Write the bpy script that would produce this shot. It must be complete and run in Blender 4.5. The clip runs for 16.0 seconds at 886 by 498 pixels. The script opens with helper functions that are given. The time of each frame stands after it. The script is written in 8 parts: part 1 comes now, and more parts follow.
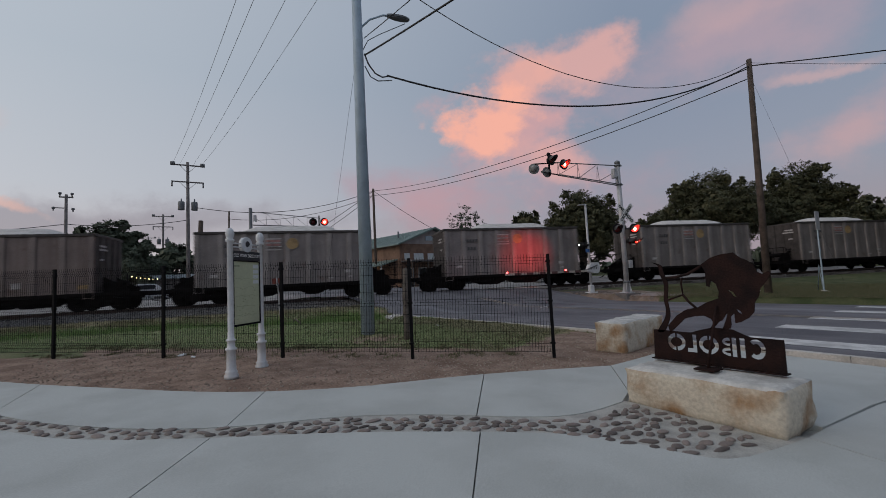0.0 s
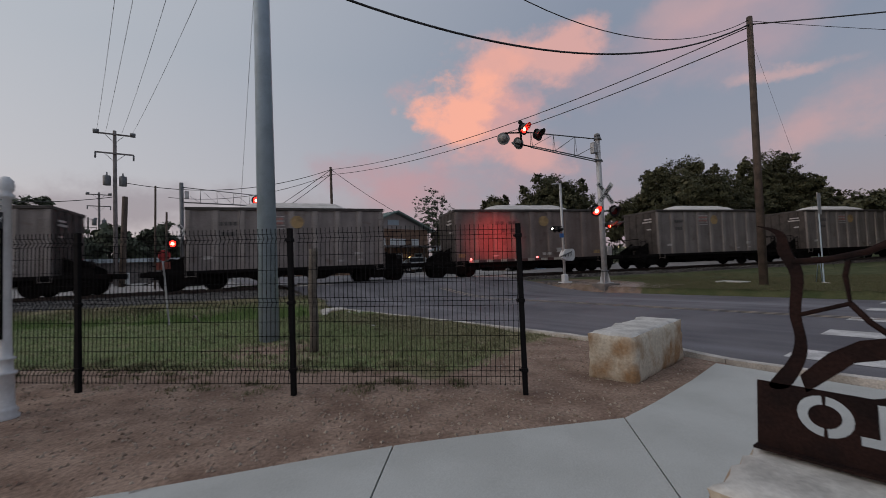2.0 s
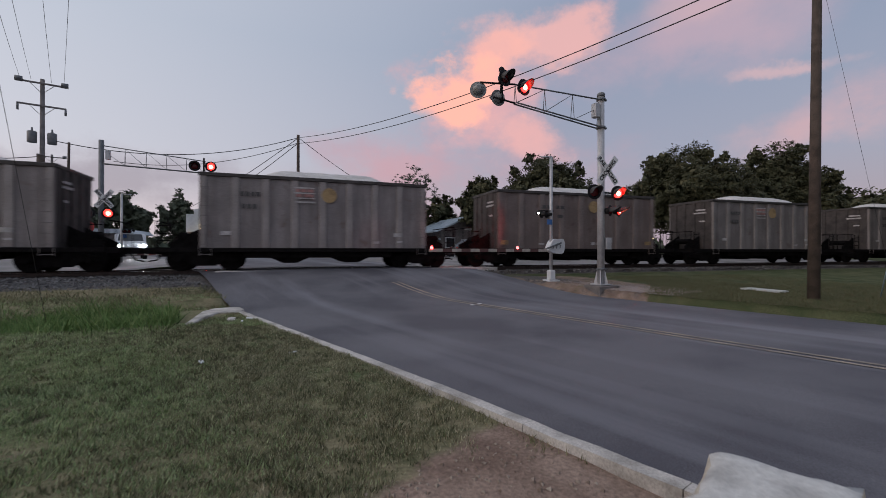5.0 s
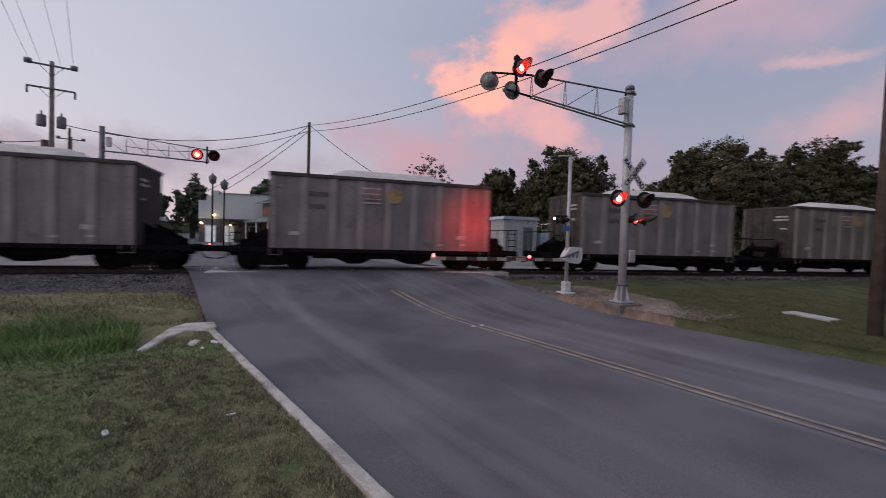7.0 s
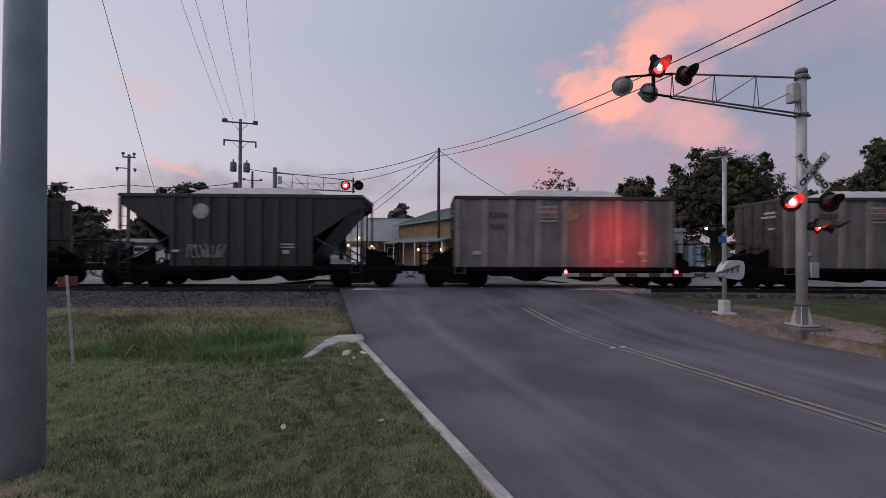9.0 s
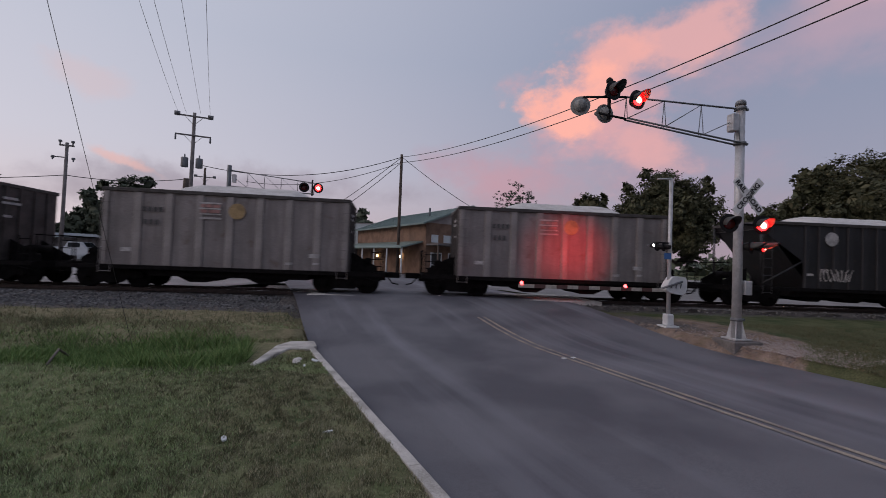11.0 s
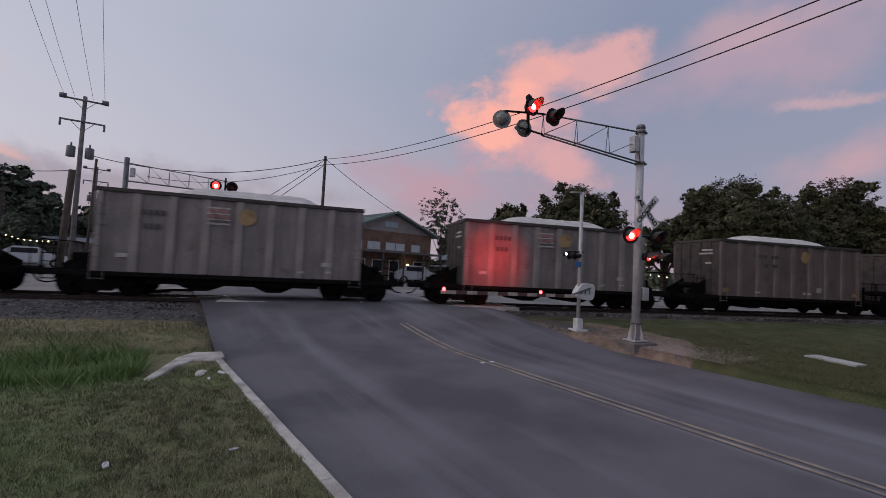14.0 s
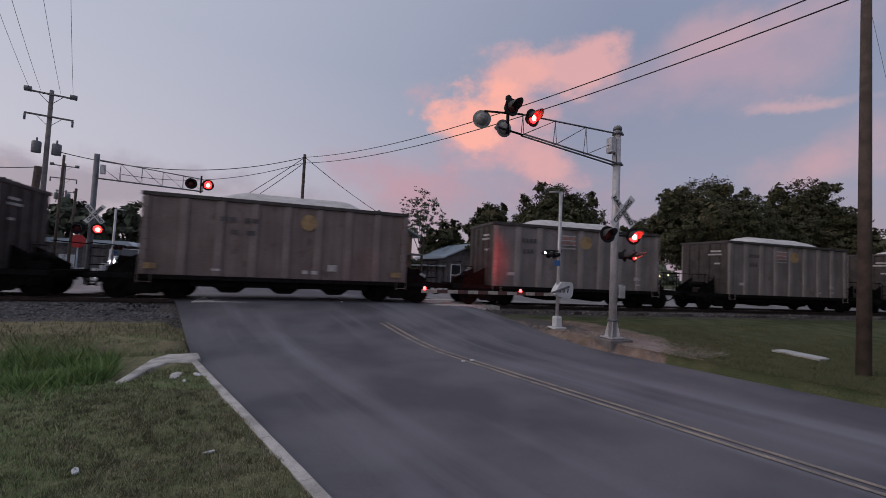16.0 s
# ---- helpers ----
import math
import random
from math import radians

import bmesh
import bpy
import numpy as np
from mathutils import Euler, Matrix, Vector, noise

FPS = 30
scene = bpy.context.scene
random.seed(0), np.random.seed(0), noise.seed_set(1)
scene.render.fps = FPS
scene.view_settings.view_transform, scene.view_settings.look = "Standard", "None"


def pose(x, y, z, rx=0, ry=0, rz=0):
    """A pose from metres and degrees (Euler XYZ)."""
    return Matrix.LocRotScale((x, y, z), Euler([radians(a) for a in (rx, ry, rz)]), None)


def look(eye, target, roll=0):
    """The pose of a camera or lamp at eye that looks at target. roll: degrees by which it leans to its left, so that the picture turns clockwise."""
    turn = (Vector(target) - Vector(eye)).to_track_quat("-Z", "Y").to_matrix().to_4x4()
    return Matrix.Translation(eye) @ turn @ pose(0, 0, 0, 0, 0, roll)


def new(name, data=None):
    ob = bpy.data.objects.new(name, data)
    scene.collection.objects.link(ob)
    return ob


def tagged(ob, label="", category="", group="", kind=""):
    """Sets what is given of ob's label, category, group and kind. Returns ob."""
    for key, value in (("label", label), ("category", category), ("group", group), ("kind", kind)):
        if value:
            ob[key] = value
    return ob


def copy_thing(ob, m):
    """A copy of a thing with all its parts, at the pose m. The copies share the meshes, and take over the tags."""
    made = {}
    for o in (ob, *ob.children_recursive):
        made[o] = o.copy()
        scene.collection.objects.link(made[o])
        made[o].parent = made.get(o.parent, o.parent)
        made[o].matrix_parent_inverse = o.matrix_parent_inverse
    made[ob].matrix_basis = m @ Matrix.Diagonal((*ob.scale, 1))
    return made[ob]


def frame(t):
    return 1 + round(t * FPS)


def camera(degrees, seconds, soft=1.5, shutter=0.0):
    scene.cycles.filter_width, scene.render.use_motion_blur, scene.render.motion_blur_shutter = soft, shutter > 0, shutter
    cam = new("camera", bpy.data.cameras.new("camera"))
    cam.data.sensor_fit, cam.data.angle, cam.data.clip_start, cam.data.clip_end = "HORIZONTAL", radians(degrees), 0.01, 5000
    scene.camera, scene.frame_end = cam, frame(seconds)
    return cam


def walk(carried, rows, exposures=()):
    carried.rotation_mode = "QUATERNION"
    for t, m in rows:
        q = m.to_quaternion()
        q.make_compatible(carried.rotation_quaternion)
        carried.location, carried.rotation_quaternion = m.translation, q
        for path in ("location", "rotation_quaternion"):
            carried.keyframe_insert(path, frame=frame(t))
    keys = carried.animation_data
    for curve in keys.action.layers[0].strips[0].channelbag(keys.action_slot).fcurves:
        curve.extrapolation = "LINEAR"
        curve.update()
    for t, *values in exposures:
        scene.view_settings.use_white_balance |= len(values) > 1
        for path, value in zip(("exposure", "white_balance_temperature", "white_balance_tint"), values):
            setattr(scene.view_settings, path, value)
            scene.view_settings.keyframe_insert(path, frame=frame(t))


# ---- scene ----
cam = camera(92.1, 16.0, soft=0.6, shutter=0.27)
PATH = [
    (0, (0.797, -0.083, 1.322), (1.861, 1.604, 1.467), -2.8),
    (0.5, (1.37, 0.479, 1.308), (2.433, 2.168, 1.44), -1.4),
    (0.7, (1.606, 0.704, 1.362), (2.673, 2.391, 1.483), -2.3),
    (1, (1.917, 1.03, 1.318), (3.02, 2.694, 1.445), -2.3),
    (1.5, (2.458, 1.552, 1.306), (3.609, 3.185, 1.408), -2.8),
    (2, (3.029, 2.1, 1.265), (4.206, 3.715, 1.347), -2.3),
    (2.2, (3.281, 2.31, 1.29), (4.47, 3.917, 1.368), -3.5),
    (2.5, (3.647, 2.569, 1.279), (4.809, 4.195, 1.356), -2.7),
    (3, (4.298, 3.053, 1.293), (5.344, 4.757, 1.357), -3.5),
    (3.5, (4.923, 3.458, 1.304), (5.96, 5.168, 1.338), -2.5),
    (4, (5.52, 3.858, 1.341), (6.612, 5.533, 1.373), -1.0),
    (4.3, (5.92, 4.113, 1.373), (7.141, 5.696, 1.395), -0.6),
    (4.5, (6.15, 4.282, 1.366), (7.369, 5.868, 1.388), -0.3),
    (4.6, (6.255, 4.362, 1.37), (7.454, 5.963, 1.389), -0.1),
    (6.8, (7.808, 5.477, 2.104), (9.049, 7.045, 2.05), 0.9),
    (7, (7.84, 5.5, 2.108), (8.973, 7.147, 2.053), 1.7),
    (7.5, (7.846, 5.516, 2.139), (8.897, 7.217, 2.108), 1.4),
    (8, (7.774, 5.502, 2.14), (8.633, 7.308, 2.126), 0.9),
    (8.5, (7.697, 5.49, 2.131), (8.301, 7.397, 2.139), 0.4),
    (8.7, (7.724, 5.496, 2.113), (8.322, 7.404, 2.124), 0.2),
    (10.8, (7.789, 5.499, 2.121), (8.543, 7.351, 2.172), 2.1),
    (11, (7.786, 5.509, 2.125), (8.565, 7.351, 2.179), 2.2),
    (11.5, (7.823, 5.517, 2.132), (8.707, 7.31, 2.195), 2.2),
    (12, (7.852, 5.517, 2.135), (8.811, 7.27, 2.215), 2.6),
    (12.5, (7.852, 5.525, 2.137), (8.853, 7.254, 2.228), 2.8),
    (13, (7.866, 5.51, 2.134), (8.896, 7.221, 2.229), 2.8),
    (13.5, (7.853, 5.494, 2.135), (8.907, 7.191, 2.233), 2.6),
    (14, (7.846, 5.514, 2.121), (8.931, 7.19, 2.219), 2.8),
    (14.5, (7.856, 5.486, 2.122), (8.97, 7.145, 2.218), 2.8),
    (15, (7.852, 5.473, 2.132), (8.991, 7.114, 2.229), 2.8),
    (15.5, (7.848, 5.482, 2.127), (9.003, 7.112, 2.225), 2.8),
    (16, (7.847, 5.477, 2.123), (9.005, 7.105, 2.221), 2.6),
]
EXPOSURES = [(0, -0.04, 6710, 9.2), (1, -0.1, 6860, 11.2), (2.5, 0.03, 7110, 12.7), (3.2, 0.1, 7110, 12.7), (4, 0.08, 6660, 13.2), (4.5, 0.22, 6760, 14.2), (4.7, 0.24, 6760, 14.2), (7, 0.24, 6860, 20.2), (7.5, 0.13, 6760, 20.2), (8, 0.06, 6710, 20.2), (8.5, 0.12, 6710, 19.7), (11, 0.06, 6710, 20.2), (16, 0.02, 6710, 20.2)]
walk(cam, [(t, look(eye, target, roll)) for t, eye, target, roll in PATH], EXPOSURES)

# ---- world and light: dusk sky after sunset, pink lit clouds ----


def link(tree, a, ao, b, bi):
    tree.links.new(a.outputs[ao], b.inputs[bi])


def build_world():
    w = bpy.data.worlds.new("dusk_sky")
    scene.world = w
    w.use_nodes = True
    t = w.node_tree
    n = t.nodes
    n.clear()
    out = n.new("ShaderNodeOutputWorld")
    bg = n.new("ShaderNodeBackground")
    sky = n.new("ShaderNodeTexSky")
    sky.sky_type = "NISHITA"
    sky.sun_disc = False
    sky.sun_elevation = radians(3)
    sky.sun_rotation = radians(-75)
    sky.dust_density = 2.0
    co = n.new("ShaderNodeTexCoord")
    sep = n.new("ShaderNodeSeparateXYZ")
    link(t, co, "Generated", sep, 0)
    # clear air, from the horizon up
    ramp = n.new("ShaderNodeValToRGB")
    stops = [(0.0, (0.33, 0.28, 0.33, 1)), (0.08, (0.30, 0.27, 0.34, 1)), (0.2, (0.262, 0.29, 0.385, 1)), (0.42, (0.210, 0.265, 0.372, 1)), (1.0, (0.278, 0.33, 0.432, 1))]
    el = ramp.color_ramp.elements
    el[0].position, el[0].color = stops[0]
    el[1].position, el[1].color = stops[-1]
    for p, c in stops[1:-1]:
        e = el.new(p)
        e.color = c
    link(t, sep, "Z", ramp, 0)
    # brighter towards the place where the sun went down
    dot = n.new("ShaderNodeVectorMath")
    dot.operation = "DOT_PRODUCT"
    dot.inputs[1].default_value = Vector((-0.86, 0.48, 0.1)).normalized()
    link(t, co, "Generated", dot, 0)
    west = n.new("ShaderNodeMapRange")
    west.inputs["From Min"].default_value, west.inputs["From Max"].default_value = -0.35, 0.85
    west.inputs["To Min"].default_value, west.inputs["To Max"].default_value = 0.0, 1.0
    link(t, dot, "Value", west, 0)
    glow = n.new("ShaderNodeMix")
    glow.data_type = "RGBA"
    glow.blend_type = "ADD"
    link(t, west, 0, glow, "Factor")
    link(t, ramp, "Color", glow, "A")
    glow.inputs["B"].default_value = (0.268, 0.272, 0.247, 1)
    # clouds: one tall bank and thin veils, broken by noise
    base = glow
    swirl = n.new("ShaderNodeTexNoise")
    swirl.inputs["Scale"].default_value, swirl.inputs["Detail"].default_value, swirl.inputs["Roughness"].default_value = 6.5, 6, 0.62
    link(t, co, "Generated", swirl, "Vector")
    centred = n.new("ShaderNodeVectorMath")
    centred.operation = "SUBTRACT"
    centred.inputs[1].default_value = (0.5, 0.5, 0.5)
    link(t, swirl, "Color", centred, 0)
    bent = n.new("ShaderNodeVectorMath")
    bent.operation = "MULTIPLY_ADD"
    bent.inputs[1].default_value = (0.115, 0.115, 0.10)
    link(t, centred, 0, bent, 0)
    link(t, co, "Generated", bent, 2)

    def cloud(az, elv, tilt, wide, high, colour, amount, lo, hi, scale, seed):
        nonlocal base
        a, e = radians(az), radians(elv)
        c = Vector((math.sin(a) * math.cos(e), math.cos(a) * math.cos(e), math.sin(e)))
        rgt = Vector((math.cos(a), -math.sin(a), 0))
        upv = rgt.cross(c)
        k, s = math.cos(radians(tilt)), math.sin(radians(tilt))
        u, v = (rgt * k + upv * s) / math.tan(radians(wide)), (upv * k - rgt * s) / math.tan(radians(high))
        vals = []
        for axis in (u, v):
            m = n.new("ShaderNodeVectorMath")
            m.operation = "DOT_PRODUCT"
            sub = n.new("ShaderNodeVectorMath")
            sub.operation = "SUBTRACT"
            sub.inputs[1].default_value = c
            link(t, bent, 0, sub, 0)
            link(t, sub, 0, m, 0)
            m.inputs[1].default_value = axis
            vals.append(m)
        comb = n.new("ShaderNodeCombineXYZ")
        link(t, vals[0], "Value", comb, 0)
        link(t, vals[1], "Value", comb, 1)
        ln = n.new("ShaderNodeVectorMath")
        ln.operation = "LENGTH"
        link(t, comb, 0, ln, 0)
        mp = n.new("ShaderNodeMapping")
        mp.inputs["Location"].default_value = (seed, seed * 0.7, 0)
        mp.inputs["Scale"].default_value = (scale, scale, scale * 1.5)
        link(t, co, "Generated", mp, 0)
        nz = n.new("ShaderNodeTexNoise")
        nz.inputs["Scale"].default_value = 1.0
        nz.inputs["Detail"].default_value = 7
        nz.inputs["Roughness"].default_value = 0.58
        link(t, mp, 0, nz, "Vector")
        edge = n.new("ShaderNodeMath")
        edge.operation = "MULTIPLY_ADD"
        edge.inputs[1].default_value, edge.inputs[2].default_value = -0.55, -0.15
        link(t, ln, "Value", edge, 0)
        ad = n.new("ShaderNodeMath")
        ad.operation = "MULTIPLY_ADD"
        ad.inputs[1].default_value = 1.4
        link(t, nz, 0, ad, 0)
        link(t, edge, 0, ad, 2)
        mr = n.new("ShaderNodeMapRange")
        mr.interpolation_type = "SMOOTHSTEP"
        mr.inputs["From Min"].default_value, mr.inputs["From Max"].default_value = lo, hi
        mr.inputs["To Max"].default_value = amount
        link(t, ad, 0, mr, 0)
        # in front of us only
        fr = n.new("ShaderNodeVectorMath")
        fr.operation = "DOT_PRODUCT"
        fr.inputs[1].default_value = c
        link(t, co, "Generated", fr, 0)
        gt = n.new("ShaderNodeMath")
        gt.operation = "GREATER_THAN"
        gt.inputs[1].default_value = 0.3
        link(t, fr, "Value", gt, 0)
        mu = n.new("ShaderNodeMath")
        mu.operation = "MULTIPLY"
        link(t, mr, 0, mu, 0)
        link(t, gt, 0, mu, 1)
        mx = n.new("ShaderNodeMix")
        mx.data_type = "RGBA"
        link(t, mu, 0, mx, "Factor")
        link(t, base, "Result", mx, "A")
        mx.inputs["B"].default_value = (*colour, 1)
        base = mx

    cloud(38, 11, 0, 22, 5.0, (0.44, 0.28, 0.34), 0.65, -0.1, 0.55, 5, 3.0)
    cloud(66, 23.5, 3, 18, 4.5, (0.45, 0.325, 0.39), 0.7, -0.15, 0.65, 5, 1.3)
    cloud(30, 11.5, 0, 9, 3.4, (0.50, 0.30, 0.35), 0.6, -0.1, 0.5, 7, 6.1)
    cloud(42.5, 18, -18, 9.0, 6.8, (0.62, 0.35, 0.37), 0.85, -0.1, 0.42, 8, 8.3)
    cloud(48, 14.5, -35, 6.5, 3.2, (0.70, 0.38, 0.37), 0.75, -0.05, 0.45, 8, 4.7)
    cloud(50.5, 26.0, -4, 10, 3.2, (0.72, 0.40, 0.38), 0.85, -0.05, 0.42, 8, 2.9)
    cloud(43.5, 24.0, 30, 5.5, 3.2, (0.80, 0.41, 0.36), 0.85, -0.05, 0.4, 9, 3.6)
    cloud(39.5, 20.0, 10, 6.4, 4.6, (0.92, 0.44, 0.35), 0.95, -0.05, 0.32, 10, 5.1)
    cloud(78, 13, 10, 5.5, 3.6, (0.62, 0.35, 0.36), 0.55, -0.15, 0.55, 6, 2.2)
    cloud(75, 18.3, -5, 6, 0.9, (0.60, 0.39, 0.40), 0.6, -0.1, 0.45, 7, 7.7)
    cloud(71, 26.5, -5, 9, 2.6, (0.54, 0.36, 0.39), 0.55, -0.15, 0.55, 6, 5.9)
    cloud(-5, 7.5, 4, 30, 2.8, (0.285, 0.265, 0.325), 0.75, -0.1, 0.4, 5, 9.4)
    cloud(-17.8, 17.2, 0, 4.5, 1.5, (0.62, 0.46, 0.45), 0.35, -0.05, 0.5, 7, 6.6)
    cloud(-13.3, 9.4, -14, 4, 0.7, (0.70, 0.43, 0.39), 0.65, -0.1, 0.45, 8, 4.4)
    air = n.new("ShaderNodeMix")
    air.data_type = "RGBA"
    air.blend_type = "ADD"
    air.inputs["Factor"].default_value = 0.02
    link(t, base, "Result", air, "A")
    link(t, sky, "Color", air, "B")
    link(t, air, "Result", bg, "Color")
    bg.inputs["Strength"].default_value = 1.0
    link(t, bg, 0, out, 0)


build_world()
sun = new("sun", bpy.data.lights.new("sun", "SUN"))
sun.data.energy, sun.data.angle, sun.data.color = 0.5, radians(40), (1.0, 0.86, 0.76)
sun.matrix_world = look((-40, 10, 22), (0, 0, 0))

# ---- materials ----


def mat(name, colour, rough=0.8, metal=0.0, vary=0.25, scale=3.0, fine=40.0, bump=0.2, tint=None, random_by=0.0, spec=0.5, space="Object", patch=(0.42, 0.62)):
    """Surface with two scales of variation: patches of scale (per metre) and fine grain."""
    m = bpy.data.materials.new(name)
    m.use_nodes = True
    t = m.node_tree
    n = t.nodes
    b = n["Principled BSDF"]
    b.inputs["Roughness"].default_value = rough
    b.inputs["Metallic"].default_value = metal
    b.inputs["Specular IOR Level"].default_value = spec
    co = n.new("ShaderNodeTexCoord")
    big = n.new("ShaderNodeTexNoise")
    big.inputs["Scale"].default_value, big.inputs["Detail"].default_value = scale, 5
    small = n.new("ShaderNodeTexNoise")
    small.inputs["Scale"].default_value, small.inputs["Detail"].default_value = fine, 3
    link(t, co, space, big, "Vector")
    link(t, co, space, small, "Vector")
    mr = n.new("ShaderNodeMapRange")
    mr.inputs["From Min"].default_value, mr.inputs["From Max"].default_value = patch
    link(t, big, 0, mr, 0)
    c2 = tint or tuple(v * (1 - vary) for v in colour)
    mx = n.new("ShaderNodeMix")
    mx.data_type = "RGBA"
    mx.inputs["A"].default_value, mx.inputs["B"].default_value = (*colour, 1), (*c2, 1)
    link(t, mr, 0, mx, "Factor")
    gr = n.new("ShaderNodeMapRange")
    gr.inputs["From Min"].default_value, gr.inputs["From Max"].default_value = 0.3, 0.7
    gr.inputs["To Min"].default_value, gr.inputs["To Max"].default_value = 1 - vary * 0.7, 1 + vary * 0.5
    link(t, small, 0, gr, 0)
    mul = n.new("ShaderNodeMix")
    mul.data_type, mul.blend_type = "RGBA", "MULTIPLY"
    mul.inputs["Factor"].default_value = 1.0
    link(t, mx, "Result", mul, "A")
    link(t, gr, 0, mul, "B")
    last = mul
    if random_by:
        oi = n.new("ShaderNodeObjectInfo")
        rr = n.new("ShaderNodeMapRange")
        rr.inputs["To Min"].default_value, rr.inputs["To Max"].default_value = 1 - random_by, 1 + random_by
        link(t, oi, "Random", rr, 0)
        m2 = n.new("ShaderNodeMix")
        m2.data_type, m2.blend_type = "RGBA", "MULTIPLY"
        m2.inputs["Factor"].default_value = 1.0
        link(t, mul, "Result", m2, "A")
        link(t, rr, 0, m2, "B")
        last = m2
    link(t, last, "Result", b, "Base Color")
    if bump:
        bp = n.new("ShaderNodeBump")
        bp.inputs["Strength"].default_value, bp.inputs["Distance"].default_value = bump, 0.02
        link(t, small, 0, bp, "Height")
        link(t, bp, 0, b, "Normal")
    return m


def island_mat(name, colours, rough=0.8, spec=0.3):
    """Colour picked leaf by leaf or stone by stone."""
    m = bpy.data.materials.new(name)
    m.use_nodes = True
    t = m.node_tree
    n = t.nodes
    b = n["Principled BSDF"]
    b.inputs["Roughness"].default_value, b.inputs["Specular IOR Level"].default_value = rough, spec
    ge = n.new("ShaderNodeNewGeometry")
    ra = n.new("ShaderNodeValToRGB")
    el = ra.color_ramp.elements
    for i, c in enumerate(colours):
        e = el[i] if i < 2 else el.new(1.0)
        e.color = (*c, 1)
    for i, e in enumerate(el):
        e.position = i / (len(colours) - 1)
    link(t, ge, "Random Per Island", ra, 0)
    link(t, ra, "Color", b, "Base Color")
    return m


def lit(name, colour, strength, rough=0.4):
    m = bpy.data.materials.new(name)
    m.use_nodes = True
    b = m.node_tree.nodes["Principled BSDF"]
    b.inputs["Base Color"].default_value = (*[0.5 * v for v in colour], 1)
    b.inputs["Emission Color"].default_value = (*colour, 1)
    b.inputs["Emission Strength"].default_value = strength
    b.inputs["Roughness"].default_value = rough
    return m


def wagon_paint(name, body, streak, rust):
    """Weathered wagon side: upright streaks of dirt, rust specks and dust low down."""
    m = mat(name, body, 0.5, 0.15, 0.25, 0.8, 26, 0.12)
    t = m.node_tree
    n = t.nodes
    b = n["Principled BSDF"]
    old = b.inputs["Base Color"].links[0].from_node
    co = n.new("ShaderNodeTexCoord")
    mp = n.new("ShaderNodeMapping")
    mp.inputs["Scale"].default_value = (5.0, 5.0, 0.35)
    link(t, co, "Object", mp, 0)
    nz = n.new("ShaderNodeTexNoise")
    nz.inputs["Scale"].default_value, nz.inputs["Detail"].default_value = 1.0, 6
    link(t, mp, 0, nz, "Vector")
    mr = n.new("ShaderNodeMapRange")
    mr.inputs["From Min"].default_value, mr.inputs["From Max"].default_value = 0.42, 0.68
    mr.inputs["To Max"].default_value = 0.75
    link(t, nz, 0, mr, 0)
    mx = n.new("ShaderNodeMix")
    mx.data_type = "RGBA"
    link(t, mr, 0, mx, "Factor")
    link(t, old, "Result", mx, "A")
    mx.inputs["B"].default_value = (*streak, 1)
    sp = n.new("ShaderNodeTexNoise")
    sp.inputs["Scale"].default_value, sp.inputs["Detail"].default_value = 2.2, 8
    link(t, co, "Object", sp, "Vector")
    m2 = n.new("ShaderNodeMapRange")
    m2.inputs["From Min"].default_value, m2.inputs["From Max"].default_value = 0.6, 0.72
    m2.inputs["To Max"].default_value = 0.6
    link(t, sp, 0, m2, 0)
    mx2 = n.new("ShaderNodeMix")
    mx2.data_type = "RGBA"
    link(t, m2, 0, mx2, "Factor")
    link(t, mx, "Result", mx2, "A")
    mx2.inputs["B"].default_value = (*rust, 1)
    link(t, mx2, "Result", b, "Base Color")
    return m


